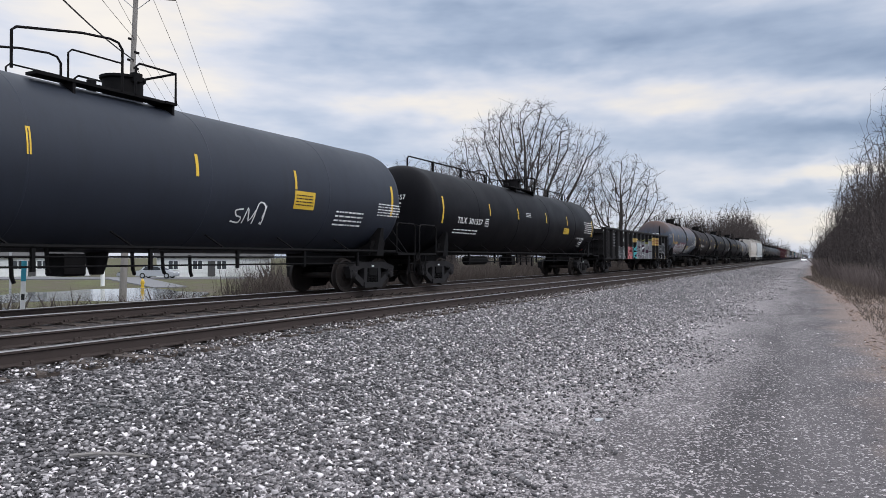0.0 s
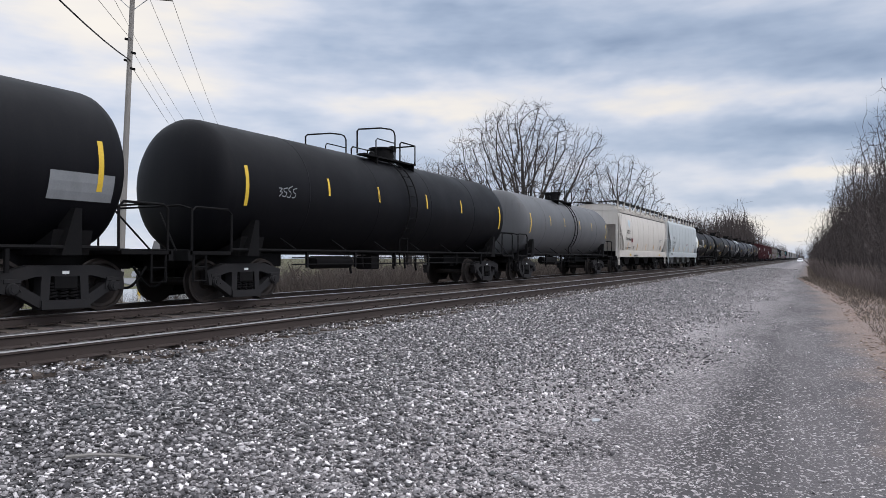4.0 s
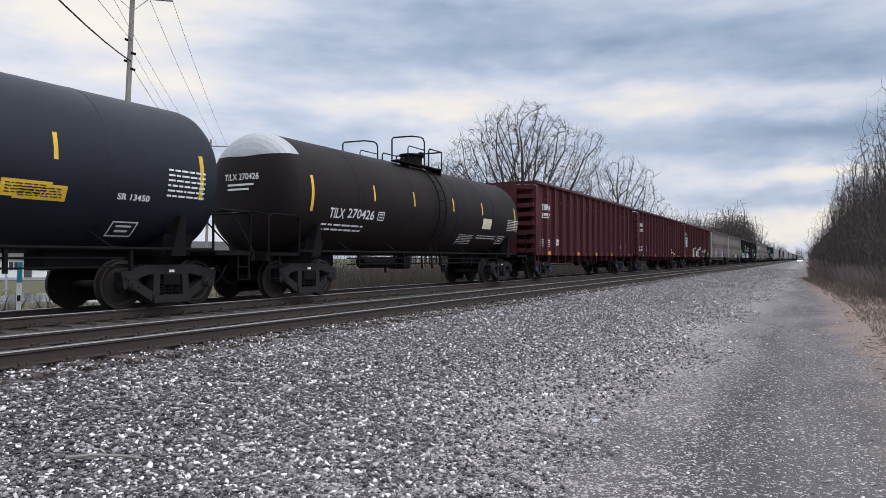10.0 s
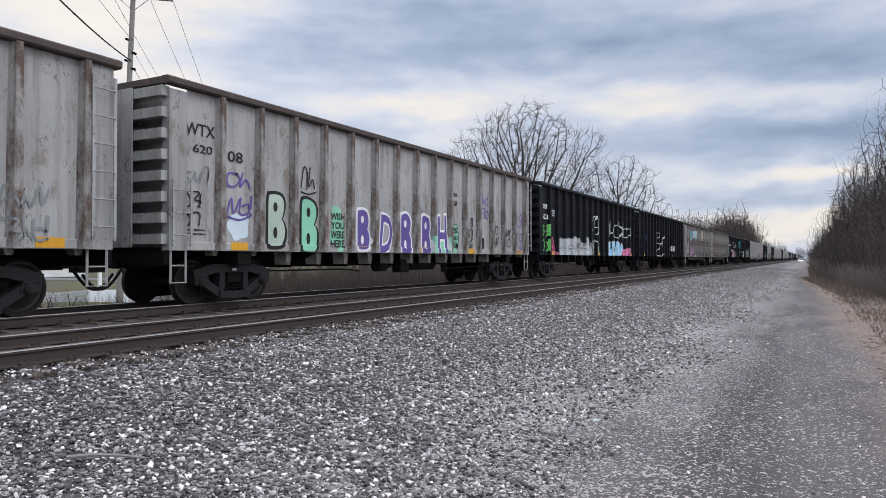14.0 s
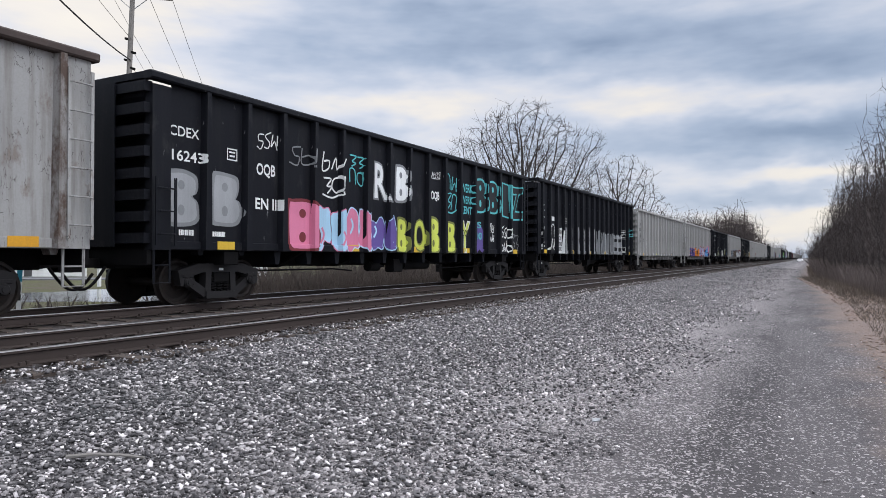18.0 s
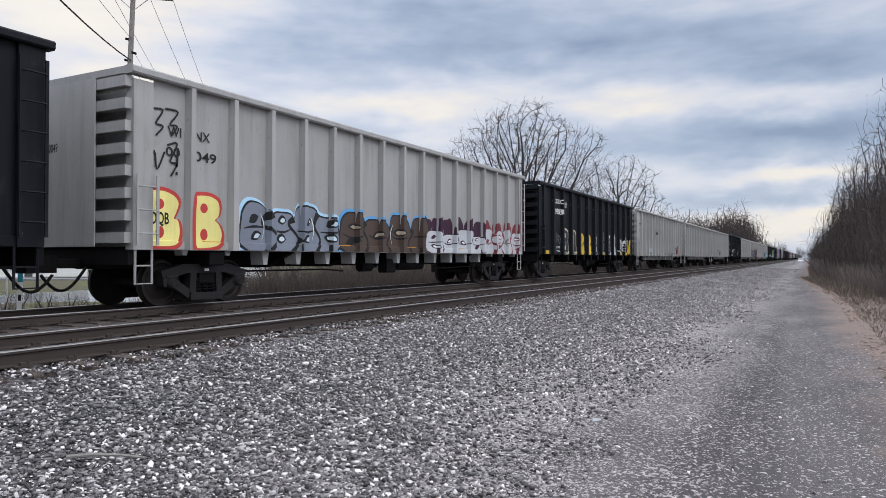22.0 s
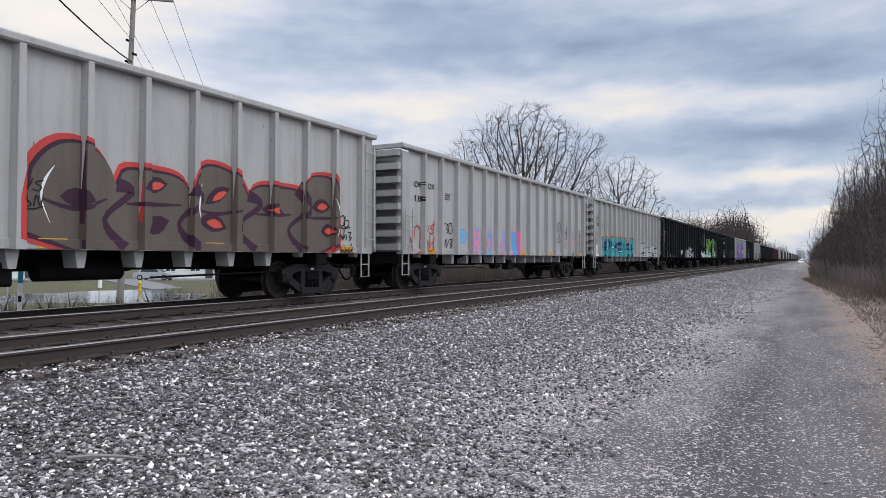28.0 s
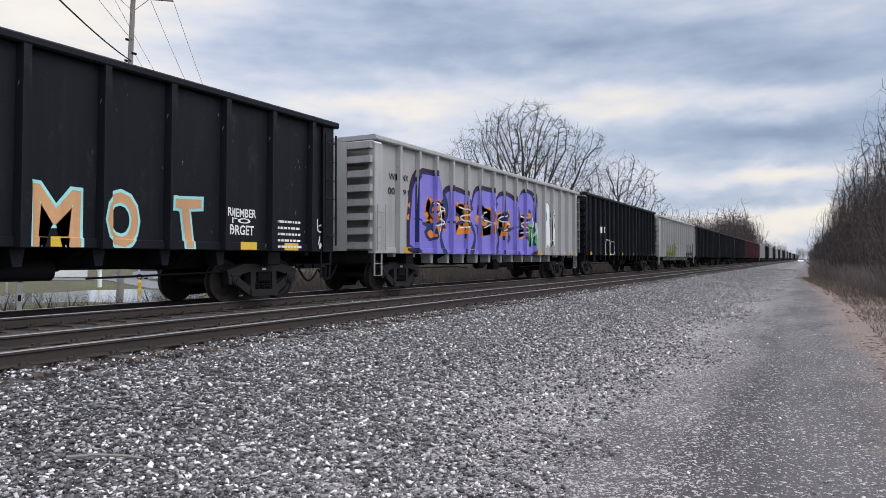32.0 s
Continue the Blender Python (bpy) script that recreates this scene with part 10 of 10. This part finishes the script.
def motor_car(x, y, z, turn, coat, label):
    """A four-door car that points along its +x."""
    c = tagged(new("car"), label, "car")
    c.matrix_basis = pose(x, y, z, 0, 0, turn)
    part("body", Solid().prism([(-2.2, 0.25), (2.2, 0.25), (2.3, 0.45), (2.2, 0.72), (1.25, 0.92), (-1.6, 0.95), (-2.15, 0.9), (-2.28, 0.5)], "y", -0.88, 0.88), coat, c)
    part("roof", Solid().prism([(-1.75, 0.93), (1.15, 0.9), (0.45, 1.38), (0.2, 1.45), (-0.9, 1.47), (-1.3, 1.4)], "y", -0.74, 0.74), coat, c)
    for s in (-1, 1):
        part("side_window", Solid().prism([(-1.45, 0.97), (0.9, 0.95), (0.35, 1.33), (-1.15, 1.36)], "y", s * 0.742, s * 0.752), SASH, c)
        part("door_mirror", Solid().cbox(0.72, 0.9, s * 0.88, s * 1.0, 0.92, 1.05), coat, c)
        part("headlight", Solid().cbox(2.12, 2.3, s * 0.6 - 0.18, s * 0.6 + 0.18, 0.58, 0.72, 0.03), LAMPGLASS, c)
        for u in (-1.4, 1.4):
            wh = part("wheel", cached(("car_tyre",), lambda: Solid().lathe([(-0.1, 0.2), (-0.1, 0.3), (-0.07, 0.33), (0.07, 0.33), (0.1, 0.3), (0.1, 0.2)], "y", (0, 0, 0), 18), True), TYRE, c, at=(u, s * 0.82, 0.33))
            part("rim", cached(("car_rim",), lambda: Solid().lathe([(-0.105, 0.19), (-0.09, 0.2), (0.09, 0.2), (0.105, 0.19)], "y", (0, 0, 0), 12), True), GALV, wh)
    part("windscreen", Solid().prism([(1.13, 0.93), (1.15, 0.93), (0.5, 1.36), (0.48, 1.36)], "y", -0.68, 0.68), SASH, c)
    return c


motor_car(-68.0, 55.6, -0.90, 28, CARPAINT, "parked silver car on the residential street")
motor_car(-3.3, 285.0, 0.0, -90, CARWHITE, "white car far down the gravel road")

# speed limit sign
post_at = pose(-26.7, 15.2, -0.95, 0, 0, 60)
sign = tagged(new("speed_limit_sign"), "white speed limit sign on a steel post", "road sign")
sign.matrix_basis = post_at
SIGNWHITE = paint("sign_white", (0.72, 0.72, 0.71), 0.4, 0.1)
part("post", Solid().prism([(-0.04, -0.02), (0.04, -0.02), (0.04, 0.0), (0.015, 0.0), (0.015, 0.03), (-0.015, 0.03), (-0.015, 0.0), (-0.04, 0.0)], "z", -0.2, 3.9), GALV, sign, "galvanised channel post")
board = part("panel", Solid().cbox(-0.32, 0.32, -0.035, -0.025, 3.02, 3.82, 0.004), SIGNWHITE, sign)
part("border", Solid().box(-0.30, 0.30, -0.039, -0.036, 3.785, 3.80).box(-0.30, 0.30, -0.039, -0.036, 3.04, 3.055).box(-0.30, -0.285, -0.039, -0.036, 3.06, 3.78).box(0.285, 0.30, -0.039, -0.036, 3.06, 3.78), INK, board, "black border line")
for words, x0, z0, x1, z1 in (("SPEED", -0.22, 3.63, 0.22, 3.75), ("LIMIT", -0.19, 3.46, 0.19, 3.58), ("40", -0.22, 3.09, 0.22, 3.40)):
    pts, fcs = glyphs(words, 0.012)
    flat = fitted(pts, pts, (x0, z0, x1, z1))
    me = bpy.data.meshes.new("lettering")
    me.from_pydata([(a, -0.0385, b) for a, b in flat], [], [tuple(int(i) for i in q) for q in fcs])
    part("lettering", me, INK, board, "black sign lettering")

# marker post, mailbox, hydrant, fence post
MARKBLUE = paint("marker_blue", (0.03, 0.22, 0.30), 0.5, 0.2)
mark = tagged(new("marker_post"), "white marker post with a blue top behind the track", "marker post")
mark.matrix_basis = pose(-16.05, 9.4, -0.15, 0, 1.5, 55)
part("shaft", Solid().cbox(-0.05, 0.05, -0.012, 0.012, 0.0, 1.15, 0.004), WHITE, mark)
part("cap_sleeve", Solid().cbox(-0.053, 0.053, -0.015, 0.015, 1.15, 1.62, 0.004), MARKBLUE, mark, "blue sleeve at the top")
part("decal", Solid().box(-0.035, 0.035, -0.0145, -0.0125, 0.72, 0.86), INK, mark, "black warning decal")
box = tagged(new("mailbox"), "dark mailbox on a wooden post beside the street", "mailbox")
box.matrix_basis = pose(-48.3, 36.0, -0.95, 0, 0, 20)
part("post", Solid().cbox(-0.05, 0.05, -0.05, 0.05, -0.1, 1.0), POLEWOOD, box, "wooden post")
tin = part("box", Solid().prism([(-0.15, 1.0), (0.15, 1.0), (0.15, 1.2), (0.1, 1.3), (0, 1.34), (-0.1, 1.3), (-0.15, 1.2)], "y", -0.3, 0.3), CABLE, box, "arched dark metal box")
part("door", Solid().prism([(-0.14, 1.01), (0.14, 1.01), (0.14, 1.2), (0.09, 1.29), (0, 1.32), (-0.09, 1.29), (-0.14, 1.2)], "y", -0.315, -0.301), GALV, tin)
hyd = tagged(new("fire_hydrant"), "yellow fire hydrant in the grass", "fire hydrant")
hyd.location = (-47.5, 37.4, -0.92)
barrel = part("barrel", Solid().lathe([(0.0, 0.17), (0.05, 0.17), (0.06, 0.11), (0.5, 0.11), (0.52, 0.15), (0.56, 0.15), (0.6, 0.12), (0.7, 0.07), (0.74, 0.03), (0.79, 0.03)], "z", (0, 0, 0), 16), YELLOW, hyd, smooth=True)
for s in (-1, 1):
    part("nozzle", Solid().lathe([(0.1, 0.05), (0.18, 0.05), (0.19, 0.06), (0.22, 0.06)], "x", (0, 0, 0.42), 10) if s > 0 else Solid().lathe([(-0.22, 0.06), (-0.19, 0.06), (-0.18, 0.05), (-0.1, 0.05)], "x", (0, 0, 0.42), 10), YELLOW, hyd)
bol = tagged(new("wooden_post"), "pale wooden post beside the driveway", "post")
bol.location = (-54.4, 38.8, -0.95)
part("shaft", Solid().cbox(-0.12, 0.12, -0.12, 0.12, 0.0, 1.5, 0.03).prism([(-0.16, -0.16), (0.16, -0.16), (0.16, 0.16), (-0.16, 0.16)], "z", 1.5, 1.56), WHITE, bol)


def rock(x, y, sx, sy, sz, seed, material, label):
    bm = bmesh.new()
    bmesh.ops.create_icosphere(bm, subdivisions=2, radius=0.5)
    for v in bm.verts:
        k = 1 + 0.35 * noise.noise(v.co * 2.3 + Vector((seed, 0, 0)))
        v.co = Vector((v.co.x * sx * k, v.co.y * sy * k, v.co.z * sz * k))
    me = bpy.data.meshes.new("rock")
    bm.to_mesh(me)
    bm.free()
    me.materials.append(material)
    ob = tagged(new("rock", me), label, "rock")
    ob.matrix_basis = pose(x, y, ground_z(x) + sz * 0.35, 0, 0, seed * 40)


DARKROCK = stone_material("dark_clinker", ((0.0, (0.012, 0.012, 0.013)), (1.0, (0.02, 0.02, 0.02))))
rock(-4.5, 8.5, 0.10, 0.08, 0.07, 1, DARKROCK, "small black clinker lump on the ballast")
rock(-1.8, 6.45, 0.12, 0.07, 0.03, 2, GALV, "flat pale stone on the gravel road")
stick = tagged(new("stick", Solid().tube([(-0.28, 0, 0.0), (-0.1, 0.02, 0.012), (0.1, 0.01, 0.01), (0.28, -0.02, 0.0)], 0.016, 6, 0.010).mesh("stick")), "weathered wood splinter lying on the ballast", "stick")
stick.data.materials.append(POLEWOOD)
stick.matrix_basis = pose(-4.4, 3.2, ground_z(-4.4) + 0.055, 0, 0, 28)


# ---- movement ----
def advance(t):
    """How far the train has come since t = 16 s."""
    return 25.242 * (t - 16) + 0.01695 * (t - 16) ** 2


def motions():
    # the wheels roll at the train's speed; every wheelset on one side of its truck turns alike
    for side in (-1, 1):
        same = [w for w, s in WHEELSETS if s == side]
        walk(same[0], [(k / 30, pose(0, side * 0.889, 0.457, 88.0 * k)) for k in range(961)])
        turn = same[0].animation_data
        for w in same[1:]:
            w.rotation_mode = "QUATERNION"
            w.animation_data_create().action = turn.action
            w.animation_data.action_slot = turn.action_slot
    times = [2.0 * k for k in range(17)]
    for car, mid in TRAIN:
        walk(car, [(t, pose(TRAIN_X, mid - advance(t), RAIL)) for t in times])
    walk(cloud_deck, [(t, pose(0, 0, 0, 0, 0, 4.0 * t / 32)) for t in (0.0, 8.0, 16.0, 24.0, 32.0)])


motions()
